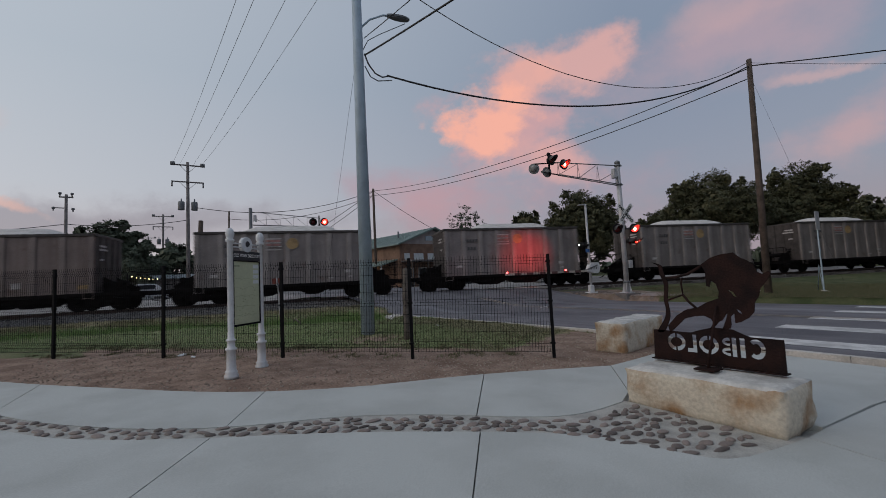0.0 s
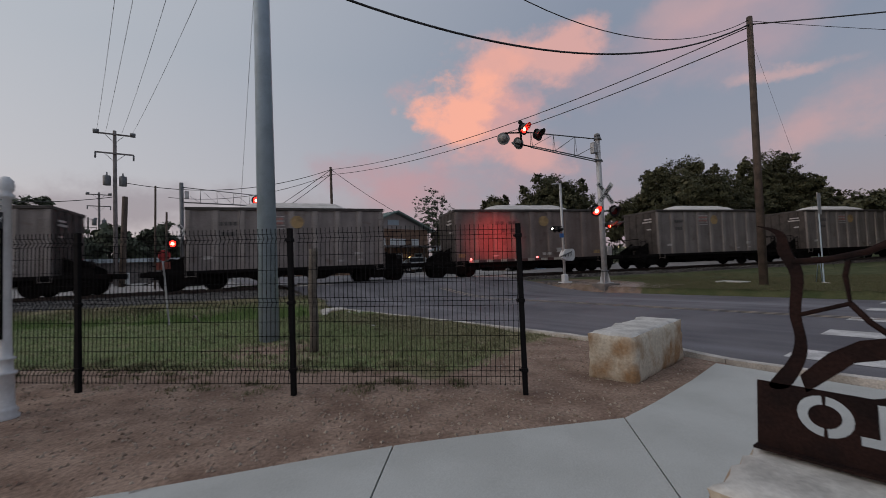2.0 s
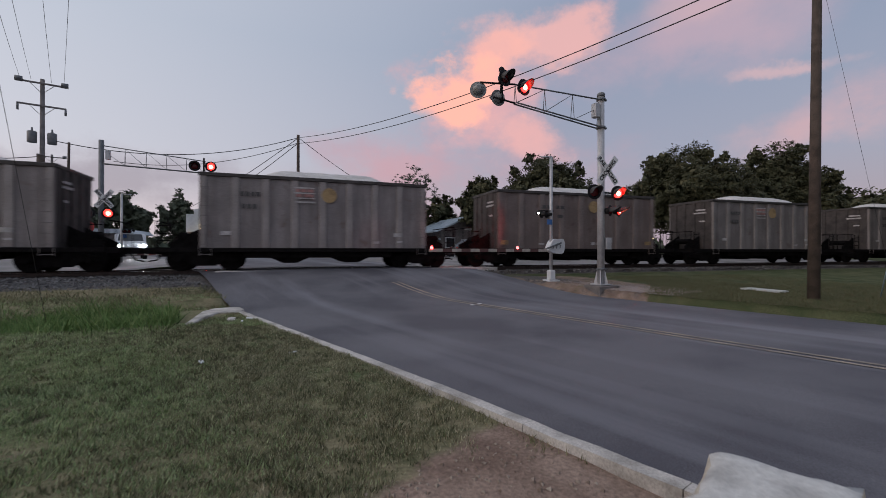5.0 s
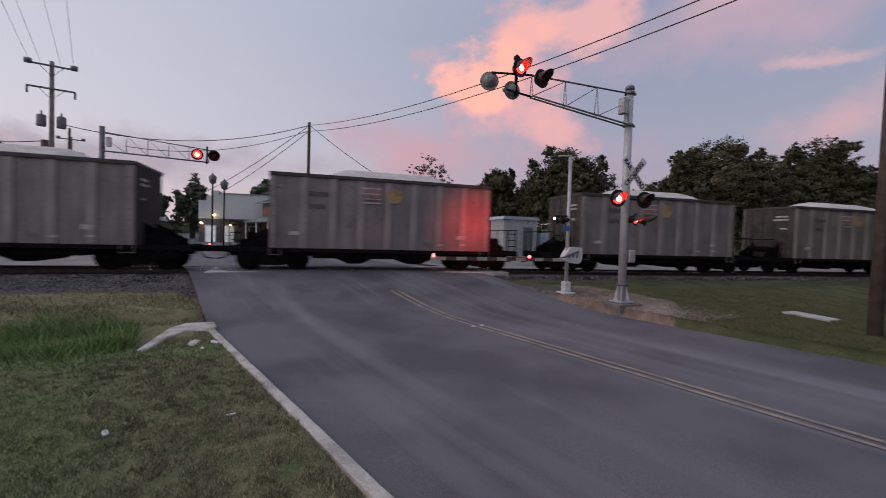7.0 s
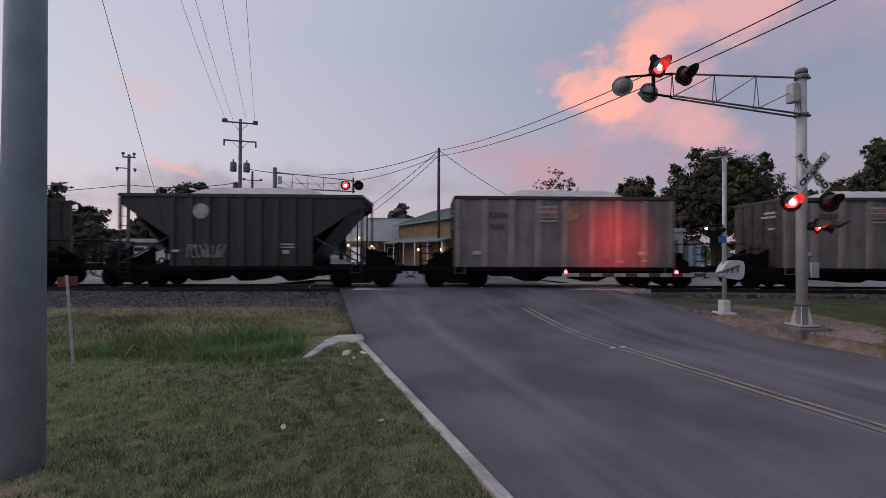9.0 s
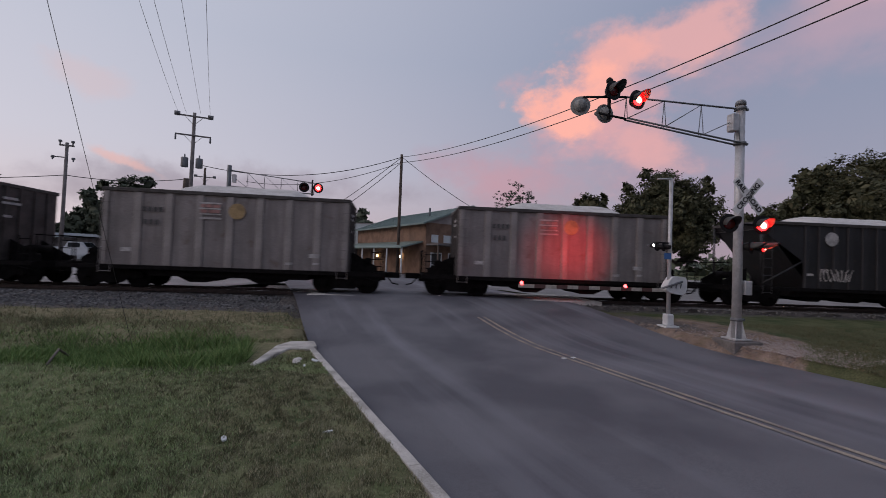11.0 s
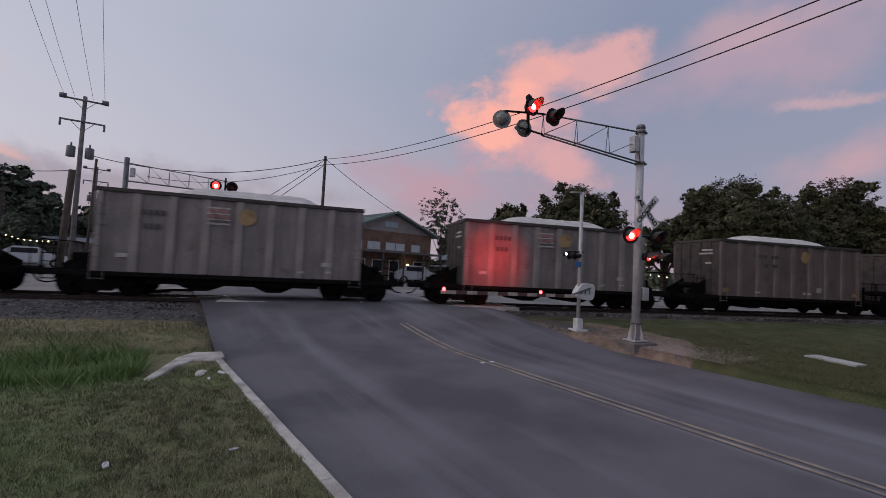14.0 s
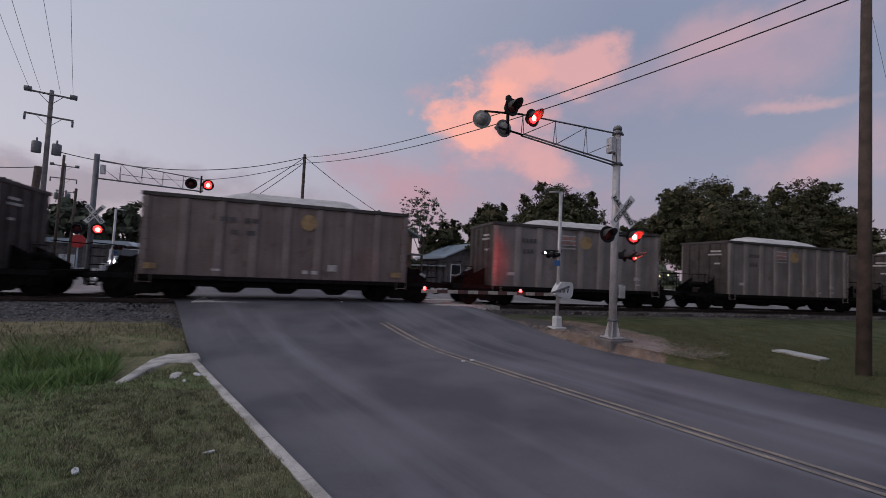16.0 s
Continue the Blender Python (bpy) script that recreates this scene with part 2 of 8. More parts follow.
def ground_mat():
    """Grass, bare soil, dry grass and ballast dust, mixed by what lies where (the sheet's own cover attribute)."""
    m = bpy.data.materials.new("turf_and_soil")
    m.use_nodes = True
    t = m.node_tree
    n = t.nodes
    b = n["Principled BSDF"]
    b.inputs["Roughness"].default_value, b.inputs["Specular IOR Level"].default_value = 0.95, 0.15
    co = n.new("ShaderNodeTexCoord")
    at = n.new("ShaderNodeAttribute")
    at.attribute_name = "cover"
    sep = n.new("ShaderNodeSeparateColor")
    link(t, at, "Color", sep, 0)

    def noise_between(c1, c2, scale, detail=6, lo=0.35, hi=0.65):
        nz = n.new("ShaderNodeTexNoise")
        nz.inputs["Scale"].default_value, nz.inputs["Detail"].default_value = scale, detail
        link(t, co, "Object", nz, "Vector")
        mr = n.new("ShaderNodeMapRange")
        mr.inputs["From Min"].default_value, mr.inputs["From Max"].default_value = lo, hi
        link(t, nz, 0, mr, 0)
        mx = n.new("ShaderNodeMix")
        mx.data_type = "RGBA"
        mx.inputs["A"].default_value, mx.inputs["B"].default_value = (*c1, 1), (*c2, 1)
        link(t, mr, 0, mx, "Factor")
        return mx

    def over(a, c, chan, width=0.22):
        nz = n.new("ShaderNodeTexNoise")
        nz.inputs["Scale"].default_value, nz.inputs["Detail"].default_value = 2.5, 7
        nz.inputs["Roughness"].default_value = 0.7
        link(t, co, "Object", nz, "Vector")
        ad = n.new("ShaderNodeMath")
        ad.operation = "ADD"
        link(t, sep, chan, ad, 0)
        link(t, nz, 0, ad, 1)
        mr = n.new("ShaderNodeMapRange")
        mr.inputs["From Min"].default_value, mr.inputs["From Max"].default_value = 1.0 - width, 1.0 + width
        link(t, ad, 0, mr, 0)
        mx = n.new("ShaderNodeMix")
        mx.data_type = "RGBA"
        link(t, mr, 0, mx, "Factor")
        link(t, a, "Result", mx, "A")
        link(t, c, "Result", mx, "B")
        return mx

    grass = noise_between((0.10, 0.135, 0.058), (0.19, 0.195, 0.105), 1.5, 8, 0.38, 0.62)
    dry = noise_between((0.29, 0.24, 0.155), (0.13, 0.13, 0.07), 5)
    soil = noise_between((0.20, 0.135, 0.105), (0.33, 0.24, 0.19), 2.2, 8)
    rock = noise_between((0.05, 0.045, 0.045), (0.16, 0.145, 0.135), 14, 4)
    # far verge turf: the shade lying there is put into a darker green
    shaded_turf = noise_between((0.05, 0.068, 0.028), (0.10, 0.105, 0.052), 1.2, 8, 0.38, 0.62)
    turf = n.new("ShaderNodeMix")
    turf.data_type = "RGBA"
    link(t, at, "Alpha", turf, "Factor")
    link(t, shaded_turf, "Result", turf, "A")
    link(t, grass, "Result", turf, "B")
    last = over(turf, dry, "Green", 0.3)
    last = over(last, soil, "Red", 0.12)
    last = over(last, rock, "Blue", 0.1)
    fine = n.new("ShaderNodeTexNoise")
    fine.inputs["Scale"].default_value, fine.inputs["Detail"].default_value = 30, 6
    link(t, co, "Object", fine, "Vector")
    gr = n.new("ShaderNodeMapRange")
    gr.inputs["From Min"].default_value, gr.inputs["From Max"].default_value = 0.3, 0.7
    gr.inputs["To Min"].default_value, gr.inputs["To Max"].default_value = 0.7, 1.25
    link(t, fine, 0, gr, 0)
    mul = n.new("ShaderNodeMix")
    mul.data_type, mul.blend_type = "RGBA", "MULTIPLY"
    mul.inputs["Factor"].default_value = 1
    link(t, last, "Result", mul, "A")
    link(t, gr, 0, mul, "B")
    link(t, mul, "Result", b, "Base Color")
    bp = n.new("ShaderNodeBump")
    bp.inputs["Strength"].default_value, bp.inputs["Distance"].default_value = 0.6, 0.03
    link(t, fine, 0, bp, "Height")
    link(t, bp, 0, b, "Normal")
    return m


def asphalt_mat():
    m = mat("worn_asphalt", (0.140, 0.138, 0.150), 0.75, 0, 0.42, 0.45, 75, 0.15, tint=(0.086, 0.084, 0.097), space="Object")
    t = m.node_tree
    n = t.nodes
    b = n["Principled BSDF"]
    old = b.inputs["Base Color"].links[0].from_node
    # pale wheel tracks worn along the road
    co = n.new("ShaderNodeTexCoord")
    mp = n.new("ShaderNodeMapping")
    mp.inputs["Scale"].default_value = (1.1, 0.035, 1)
    link(t, co, "Object", mp, 0)
    nz = n.new("ShaderNodeTexNoise")
    nz.inputs["Scale"].default_value, nz.inputs["Detail"].default_value = 1.0, 5
    link(t, mp, 0, nz, "Vector")
    mr = n.new("ShaderNodeMapRange")
    mr.inputs["From Min"].default_value, mr.inputs["From Max"].default_value = 0.5, 0.7
    mr.inputs["To Max"].default_value = 0.7
    link(t, nz, 0, mr, 0)
    mx = n.new("ShaderNodeMix")
    mx.data_type = "RGBA"
    link(t, mr, 0, mx, "Factor")
    link(t, old, "Result", mx, "A")
    mx.inputs["B"].default_value = (0.225, 0.226, 0.248, 1)
    # tone changes across the road, darkest in bands over the far lane
    pos = n.new("ShaderNodeSeparateXYZ")
    link(t, co, "Object", pos, 0)
    lane = n.new("ShaderNodeMapRange")
    lane.inputs["From Min"].default_value, lane.inputs["From Max"].default_value = 10.0, 20.0
    link(t, pos, "X", lane, 0)
    worn = n.new("ShaderNodeValToRGB")
    el = worn.color_ramp.elements
    el[0].color, el[1].color, el[1].position = (1.25, 1.27, 1.3, 1), (0.95, 0.95, 0.97, 1), 1.0
    for at, v in ((0.18, 1.08), (0.3, 1.18), (0.44, 1.04), (0.5, 0.96), (0.62, 0.78), (0.75, 0.92), (0.86, 0.78)):
        el.new(at).color = (v, v, v * 1.02, 1)
    mul = n.new("ShaderNodeMix")
    mul.data_type, mul.blend_type = "RGBA", "MULTIPLY"
    mul.inputs["Factor"].default_value = 1.0
    link(t, mx, "Result", mul, "A")
    link(t, worn, "Color", mul, "B")
    link(t, mul, "Result", b, "Base Color")
    return m


M = {
    "ground": ground_mat(),
    "asphalt": asphalt_mat(),
    "concrete": mat("broom_finished_concrete", (0.475, 0.495, 0.48), 0.9, 0, 0.14, 1.1, 90, 0.12, tint=(0.415, 0.43, 0.415)),
    "lot": mat("worn_lot_paving", (0.27, 0.26, 0.26), 0.9, 0, 0.3, 0.4, 30, 0.2, tint=(0.18, 0.175, 0.175)),
    "kerb": mat("kerb_concrete", (0.58, 0.55, 0.51), 0.9, 0, 0.3, 2.5, 50, 0.3, tint=(0.36, 0.34, 0.31)),
    "mortar": mat("grey_mortar", (0.44, 0.43, 0.40), 0.95, 0, 0.25, 6, 80, 0.4),
    "cobble": mat("river_stone", (0.145, 0.12, 0.11), 0.6, 0, 0.35, 9, 60, 0.1, tint=(0.20, 0.16, 0.14), random_by=0.55),
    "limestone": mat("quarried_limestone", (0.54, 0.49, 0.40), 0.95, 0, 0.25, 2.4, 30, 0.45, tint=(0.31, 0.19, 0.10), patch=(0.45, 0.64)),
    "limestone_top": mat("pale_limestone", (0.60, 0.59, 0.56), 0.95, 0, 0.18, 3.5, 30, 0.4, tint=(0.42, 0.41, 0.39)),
    "corten": mat("dark_rusted_steel", (0.026, 0.014, 0.0125), 0.85, 0, 0.4, 5, 60, 0.2, tint=(0.015, 0.010, 0.010), spec=0.08),
    "black": mat("black_powder_coat", (0.010, 0.010, 0.011), 0.6, 0, 0.2, 6, 60, 0.05, spec=0.05),
    "wire": mat("cable_black", (0.02, 0.02, 0.022), 0.6, 0, 0.1, 3, 20, 0),
    "white": mat("white_paint", (0.62, 0.64, 0.655), 0.45, 0, 0.1, 6, 40, 0.05),
    "steel": mat("galvanised_steel", (0.37, 0.475, 0.56), 0.5, 0.1, 0.16, 3, 50, 0.08),
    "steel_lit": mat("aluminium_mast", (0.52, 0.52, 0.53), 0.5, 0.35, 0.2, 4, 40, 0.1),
    "pole_grey": mat("weathered_grey_pole", (0.20, 0.185, 0.18), 0.9, 0, 0.3, 3, 50, 0.4),
    "pole_wood": mat("creosoted_pole", (0.10, 0.075, 0.06), 0.9, 0, 0.4, 3, 50, 0.5),
    "grey_wood": mat("weathered_wood", (0.16, 0.14, 0.12), 0.9, 0, 0.4, 6, 50, 0.5),
    "yellow": mat("worn_yellow_line", (0.35, 0.29, 0.23), 0.8, 0, 0.4, 2.2, 40, 0.15, tint=(0.21, 0.185, 0.17)),
    "white_line": mat("white_road_paint", (0.62, 0.62, 0.62), 0.75, 0, 0.25, 3, 40, 0.2, tint=(0.40, 0.40, 0.40)),
    "ballast": mat("crushed_stone", (0.085, 0.077, 0.075), 0.95, 0, 0.6, 4, 28, 0.7, tint=(0.14, 0.125, 0.115)),
    "rail": mat("rail_steel", (0.06, 0.045, 0.04), 0.45, 0.7, 0.3, 4, 40, 0.1),
    "railhead": mat("polished_railhead", (0.6, 0.6, 0.62), 0.16, 0.9, 0.1, 4, 40, 0),
    "tie": mat("oak_sleeper", (0.09, 0.075, 0.065), 0.95, 0, 0.35, 5, 40, 0.4),
    "wag_grey": wagon_paint("wagon_grey", (0.252, 0.224, 0.218), (0.150, 0.128, 0.123), (0.13, 0.085, 0.07)),
    "wag_brown": wagon_paint("wagon_brown", (0.205, 0.16, 0.148), (0.135, 0.10, 0.092), (0.10, 0.06, 0.05)),
    "wag_dark": wagon_paint("wagon_dark", (0.036, 0.034, 0.038), (0.022, 0.021, 0.022), (0.06, 0.04, 0.034)),
    "rib_grey": wagon_paint("wagon_rib_grey", (0.315, 0.282, 0.27), (0.19, 0.163, 0.155), (0.15, 0.10, 0.08)),
    "rib_brown": wagon_paint("wagon_rib_brown", (0.235, 0.19, 0.178), (0.15, 0.115, 0.105), (0.11, 0.07, 0.055)),
    "rib_dark": wagon_paint("wagon_rib_dark", (0.040, 0.038, 0.042), (0.024, 0.022, 0.023), (0.06, 0.04, 0.034)),
    # wagon ends: grime, and the shade on them put into the colour
    "wag_end": mat("wagon_end_grime_shade", (0.075, 0.062, 0.058), 0.8, 0.1, 0.4, 2, 30, 0.15),
    "wag_rim": mat("wagon_top_chord", (0.075, 0.065, 0.062), 0.7, 0.2, 0.35, 3, 30, 0.1),
    # near-black for running gear, hoppers and end platforms
    "under": mat("bogie_black", (0.013, 0.0115, 0.0115), 0.9, 0, 0.4, 5, 40, 0.2, spec=0.05),
    "stone_load": mat("crushed_limestone_load", (0.60, 0.58, 0.56), 0.95, 0, 0.25, 2.5, 30, 0.8, tint=(0.50, 0.48, 0.46)),
    "decal_white": mat("faded_white_stencil", (0.50, 0.47, 0.46), 0.7, 0, 0.35, 4, 30, 0),
    "decal_red": mat("faded_red_stencil", (0.42, 0.22, 0.20), 0.7, 0, 0.3, 4, 30, 0),
    "decal_dark": mat("faded_dark_stencil", (0.09, 0.085, 0.085), 0.7, 0, 0.3, 4, 30, 0),
    "decal_yellow": mat("faded_yellow_disc", (0.40, 0.27, 0.13), 0.7, 0, 0.3, 4, 30, 0),
    "sig_black": mat("signal_black", (0.014, 0.013, 0.014), 0.55, 0, 0.3, 5, 40, 0.05, spec=0.2),
    "lens_dark": mat("unlit_red_lens", (0.10, 0.008, 0.01), 0.25, 0, 0.2, 9, 40, 0),
    "grey_disc": mat("grey_lamp_back", (0.26, 0.265, 0.26), 0.6, 0, 0.25, 6, 40, 0.05),
    "hood_paint": mat("black_hood_paint", (0.06, 0.055, 0.055), 0.6, 0, 0.2, 8, 40, 0.05),
    "lens_red": lit("lit_red_lens", (1.0, 0.007, 0.0055), 26.0),
    "lens_hot": lit("lit_red_lens_core", (1.0, 0.36, 0.22), 9.0),
    "lens_core": lit("lit_lamp_core", (1.0, 0.62, 0.42), 14.0),
    "led_white": lit("lit_white_lamp", (1.0, 0.97, 0.92), 12.0),
    "head_lamp": lit("lit_headlight", (0.86, 0.95, 1.0), 120.0),
    "led_red": lit("lit_red_lamp", (1.0, 0.05, 0.05), 12.0),
    "warm_lamp": lit("lit_warm_lamp", (1.0, 0.72, 0.32), 7.0),
    "cool_window": lit("lit_window", (0.85, 0.92, 1.0), 0.28),
    "leaf": island_mat("oak_leaves", [(0.036, 0.040, 0.021), (0.080, 0.082, 0.042), (0.052, 0.058, 0.029), (0.115, 0.107, 0.06)]),
    # leaves of distant trees: haze put into a paler, bluer green
    "leaf_far": island_mat("hazy_far_leaves", [(0.060, 0.076, 0.052), (0.100, 0.118, 0.082), (0.076, 0.092, 0.064)]),
    "bark": mat("rough_bark", (0.07, 0.055, 0.045), 0.95, 0, 0.4, 5, 30, 0.6),
    "blade": island_mat("grass_blades", [(0.184, 0.204, 0.107), (0.373, 0.366, 0.228), (0.577, 0.523, 0.367), (0.066, 0.076, 0.04), (0.409, 0.376, 0.251)], 0.8),
    "verge_blade": island_mat("verge_blades", [(0.07, 0.088, 0.04), (0.11, 0.115, 0.06), (0.16, 0.14, 0.085), (0.085, 0.098, 0.048)], 0.8),
    "green_blade": island_mat("lush_lawn_blades", [(0.161, 0.244, 0.102), (0.335, 0.438, 0.213), (0.489, 0.531, 0.301), (0.076, 0.121, 0.049)], 0.8),
    "tall_blade": island_mat("tall_grass_blades", [(0.042, 0.087, 0.024), (0.187, 0.308, 0.099), (0.099, 0.18, 0.05), (0.325, 0.39, 0.169)], 0.8),
    "dry_blade": island_mat("dry_grass_blades", [(0.36, 0.30, 0.20), (0.26, 0.24, 0.145), (0.15, 0.165, 0.085), (0.22, 0.19, 0.12)], 0.85),
    "map_green": mat("pale_green_map", (0.50, 0.53, 0.36), 0.5, 0, 0.08, 3, 30, 0),
    "map_pale": mat("pale_map_panel", (0.62, 0.66, 0.66), 0.5, 0, 0.08, 3, 30, 0),
    "map_line": mat("map_marks", (0.30, 0.34, 0.22), 0.6, 0, 0.2, 5, 30, 0),
    "sign_dark": mat("dark_sign_plate", (0.02, 0.022, 0.026), 0.5, 0, 0.15, 5, 30, 0),
    "letter": mat("white_lettering", (0.75, 0.75, 0.74), 0.6, 0, 0.08, 6, 40, 0),
    "roof_green": mat("green_metal_roof", (0.20, 0.27, 0.25), 0.45, 0.3, 0.15, 0.8, 20, 0.1),
    "roof_white": mat("pale_metal_roof", (0.42, 0.50, 0.56), 0.4, 0.3, 0.1, 0.8, 20, 0.1),
    "brown_wall": mat("brown_plank_wall", (0.24, 0.145, 0.10), 0.85, 0, 0.3, 1.5, 30, 0.2),
    "pale_wall": mat("pale_gable_wall", (0.36, 0.32, 0.31), 0.85, 0, 0.15, 1.5, 30, 0.1),
    "stone_wall": mat("grey_stone_wall", (0.17, 0.155, 0.15), 0.9, 0, 0.3, 3, 20, 0.3),
    "dark_glass": mat("dark_pane", (0.03, 0.035, 0.04), 0.1, 0, 0.1, 3, 20, 0),
    "insulator": mat("grey_can", (0.16, 0.17, 0.18), 0.5, 0.3, 0.2, 5, 40, 0),
    "rubber": mat("tyre_rubber", (0.02, 0.02, 0.02), 0.85, 0, 0.2, 5, 40, 0),
    "car_white": mat("white_car_paint", (0.60, 0.62, 0.64), 0.25, 0, 0.05, 3, 40, 0),
    "car_grey": mat("grey_car_paint", (0.15, 0.16, 0.18), 0.25, 0.2, 0.05, 3, 40, 0),
    "gate_cream": mat("cream_gate_paint", (0.44, 0.40, 0.35), 0.6, 0, 0.25, 5, 40, 0.05),
    "gate_red": mat("dull_gate_red", (0.11, 0.05, 0.045), 0.6, 0, 0.25, 5, 40, 0.05),
    "rust_plate": mat("rust_red_plate", (0.22, 0.05, 0.035), 0.7, 0, 0.2, 6, 40, 0),
    "red_sign": mat("red_sign_face", (0.45, 0.03, 0.03), 0.5, 0, 0.1, 6, 40, 0),
    "blue_sign": mat("blue_sign_face", (0.05, 0.15, 0.38), 0.5, 0, 0.1, 6, 40, 0),
}

# ---- mesh helpers ----


def mesh_of(name, bm, material, smooth=False):
    me = bpy.data.meshes.new(name)
    bm.normal_update()
    bm.to_mesh(me)
    bm.free()
    for mm in material if isinstance(material, (list, tuple)) else [material]:
        me.materials.append(mm)
    if smooth:
        me.polygons.foreach_set("use_smooth", [True] * len(me.polygons))
    return me


def part(name, bm, material, parent, label="", smooth=False, m=None):
    ob = new(name, mesh_of(name, bm, material, smooth) if isinstance(bm, bmesh.types.BMesh) else bm)
    ob.parent = parent
    if m is not None:
        ob.matrix_basis = m
    if label:
        ob["label"] = label
    return ob


def thing(name, label, category, m=None, group="", kind=""):
    ob = new(name)
    ob.empty_display_size = 0.2
    if m is not None:
        ob.matrix_basis = m
    return tagged(ob, label, category, group, kind)


def solid(name, bm, material, label, category, m=None, group="", kind="", smooth=False):
    ob = new(name, mesh_of(name, bm, material, smooth))
    if m is not None:
        ob.matrix_basis = m
    return tagged(ob, label, category, group, kind)


def box(bm, x0, x1, y0, y1, z0, z1, bevel=0.0, m=None, mi=0):
    v = [bm.verts.new((x, y, z)) for x in (x0, x1) for y in (y0, y1) for z in (z0, z1)]
    fs = [bm.faces.new([v[i] for i in q]) for q in ((0, 1, 3, 2), (4, 6, 7, 5), (0, 4, 5, 1), (2, 3, 7, 6), (0, 2, 6, 4), (1, 5, 7, 3))]
    for f in fs:
        f.material_index = mi
    if bevel:
        es = list({e for f in fs for e in f.edges})
        r = bmesh.ops.bevel(bm, geom=es, offset=bevel, segments=1, affect="EDGES", clamp_overlap=True)
        v = list({q for f in r["faces"] for q in f.verts} | {q for q in v if q.is_valid})
    if m is not None:
        bmesh.ops.transform(bm, matrix=m, verts=[q for q in v if q.is_valid])
    return bm


def tube(bm, a, b, r0, r1=None, seg=10, caps=True, mi=0):
    """A straight round bar from a to b."""
    a, b = Vector(a), Vector(b)
    r1 = r0 if r1 is None else r1
    d = (b - a).normalized()
    u = d.orthogonal().normalized()
    w = d.cross(u)
    rings = []
    for p, r in ((a, r0), (b, r1)):
        rings.append([bm.verts.new(p + r * (math.cos(k * 2 * math.pi / seg) * u + math.sin(k * 2 * math.pi / seg) * w)) for k in range(seg)])
    for k in range(seg):
        f = bm.faces.new((rings[0][k], rings[0][(k + 1) % seg], rings[1][(k + 1) % seg], rings[1][k]))
        f.smooth = seg > 5
        f.material_index = mi
    if caps:
        bm.faces.new(rings[0][::-1]).material_index = mi
        bm.faces.new(rings[1]).material_index = mi
    return bm


def pipe(bm, pts, r, seg=6, mi=0):
    """A bar bent through the points."""
    pts = [Vector(p) for p in pts]
    prev = None
    u = None
    for i, p in enumerate(pts):
        d = (pts[min(i + 1, len(pts) - 1)] - pts[max(i - 1, 0)]).normalized()
        u = (u - d * u.dot(d)).normalized() if u is not None and (u - d * u.dot(d)).length > 1e-4 else d.orthogonal().normalized()
        w = d.cross(u)
        ring = [bm.verts.new(p + r * (math.cos(k * 2 * math.pi / seg) * u + math.sin(k * 2 * math.pi / seg) * w)) for k in range(seg)]
        if prev:
            for k in range(seg):
                f = bm.faces.new((prev[k], prev[(k + 1) % seg], ring[(k + 1) % seg], ring[k]))
                f.smooth = seg > 4
                f.material_index = mi
        else:
            bm.faces.new(ring[::-1]).material_index = mi
        prev = ring
    bm.faces.new(prev).material_index = mi
    return bm


def lathe(bm, profile, seg=14, m=None, mi=0):
    """Turned shape from (radius, height) pairs."""
    rings = []
    for r, z in profile:
        rings.append([bm.verts.new((r * math.cos(k * 2 * math.pi / seg), r * math.sin(k * 2 * math.pi / seg), z)) for k in range(seg)])
    for a, b in zip(rings, rings[1:]):
        for k in range(seg):
            f = bm.faces.new((a[k], a[(k + 1) % seg], b[(k + 1) % seg], b[k]))
            f.smooth = True
            f.material_index = mi
    bm.faces.new(rings[0][::-1]).material_index = mi
    bm.faces.new(rings[-1]).material_index = mi
    if m is not None:
        bmesh.ops.transform(bm, matrix=m, verts=[v for ring in rings for v in ring])
    return bm


def prism(bm, outline, depth, m=None, mi=0):
    """A flat outline in x, y, given thickness along z."""
    lo = [bm.verts.new((x, y, 0)) for x, y in outline]
    hi = [bm.verts.new((x, y, depth)) for x, y in outline]
    k = len(outline)
    bm.faces.new(lo[::-1]).material_index = mi
    bm.faces.new(hi).material_index = mi
    for i in range(k):
        bm.faces.new((lo[i], lo[(i + 1) % k], hi[(i + 1) % k], hi[i])).material_index = mi
    if m is not None:
        bmesh.ops.transform(bm, matrix=m, verts=lo + hi)
    return bm


def sag(a, b, drop, k=24):
    a, b = Vector(a), Vector(b)
    return [a.lerp(b, i / k) - Vector((0, 0, 4 * drop * (i / k) * (1 - i / k))) for i in range(k + 1)]


def text_mesh(body, size, depth=0.0, bold=0.0):
    """The built-in font as a flat mesh, centred."""
    cu = bpy.data.curves.new("lettering", "FONT")
    cu.body, cu.size, cu.align_x, cu.align_y, cu.extrude, cu.offset = body, size, "CENTER", "CENTER", depth, bold
    ob = bpy.data.objects.new("lettering", cu)
    scene.collection.objects.link(ob)
    me = bpy.data.meshes.new_from_object(ob.evaluated_get(bpy.context.evaluated_depsgraph_get()))
    bpy.data.objects.remove(ob)
    me.materials.clear()
    return me


N = lambda: bmesh.new()  # noqa: E731

# ---- the lie of the land ----
TX, TY = 0.9639, -0.2664  # along the track
NX, NY = 0.2664, 0.9639  # across the track, away from us
TRACK = 26.4  # the track's middle, counted across
RAIL = 0.62  # top of rail
KERB_X, ROAD_R = 9.3, 19.8


def smooth(a, b, v):
    v = min(max((v - a) / (b - a), 0.0), 1.0)
    return v * v * (3 - 2 * v)


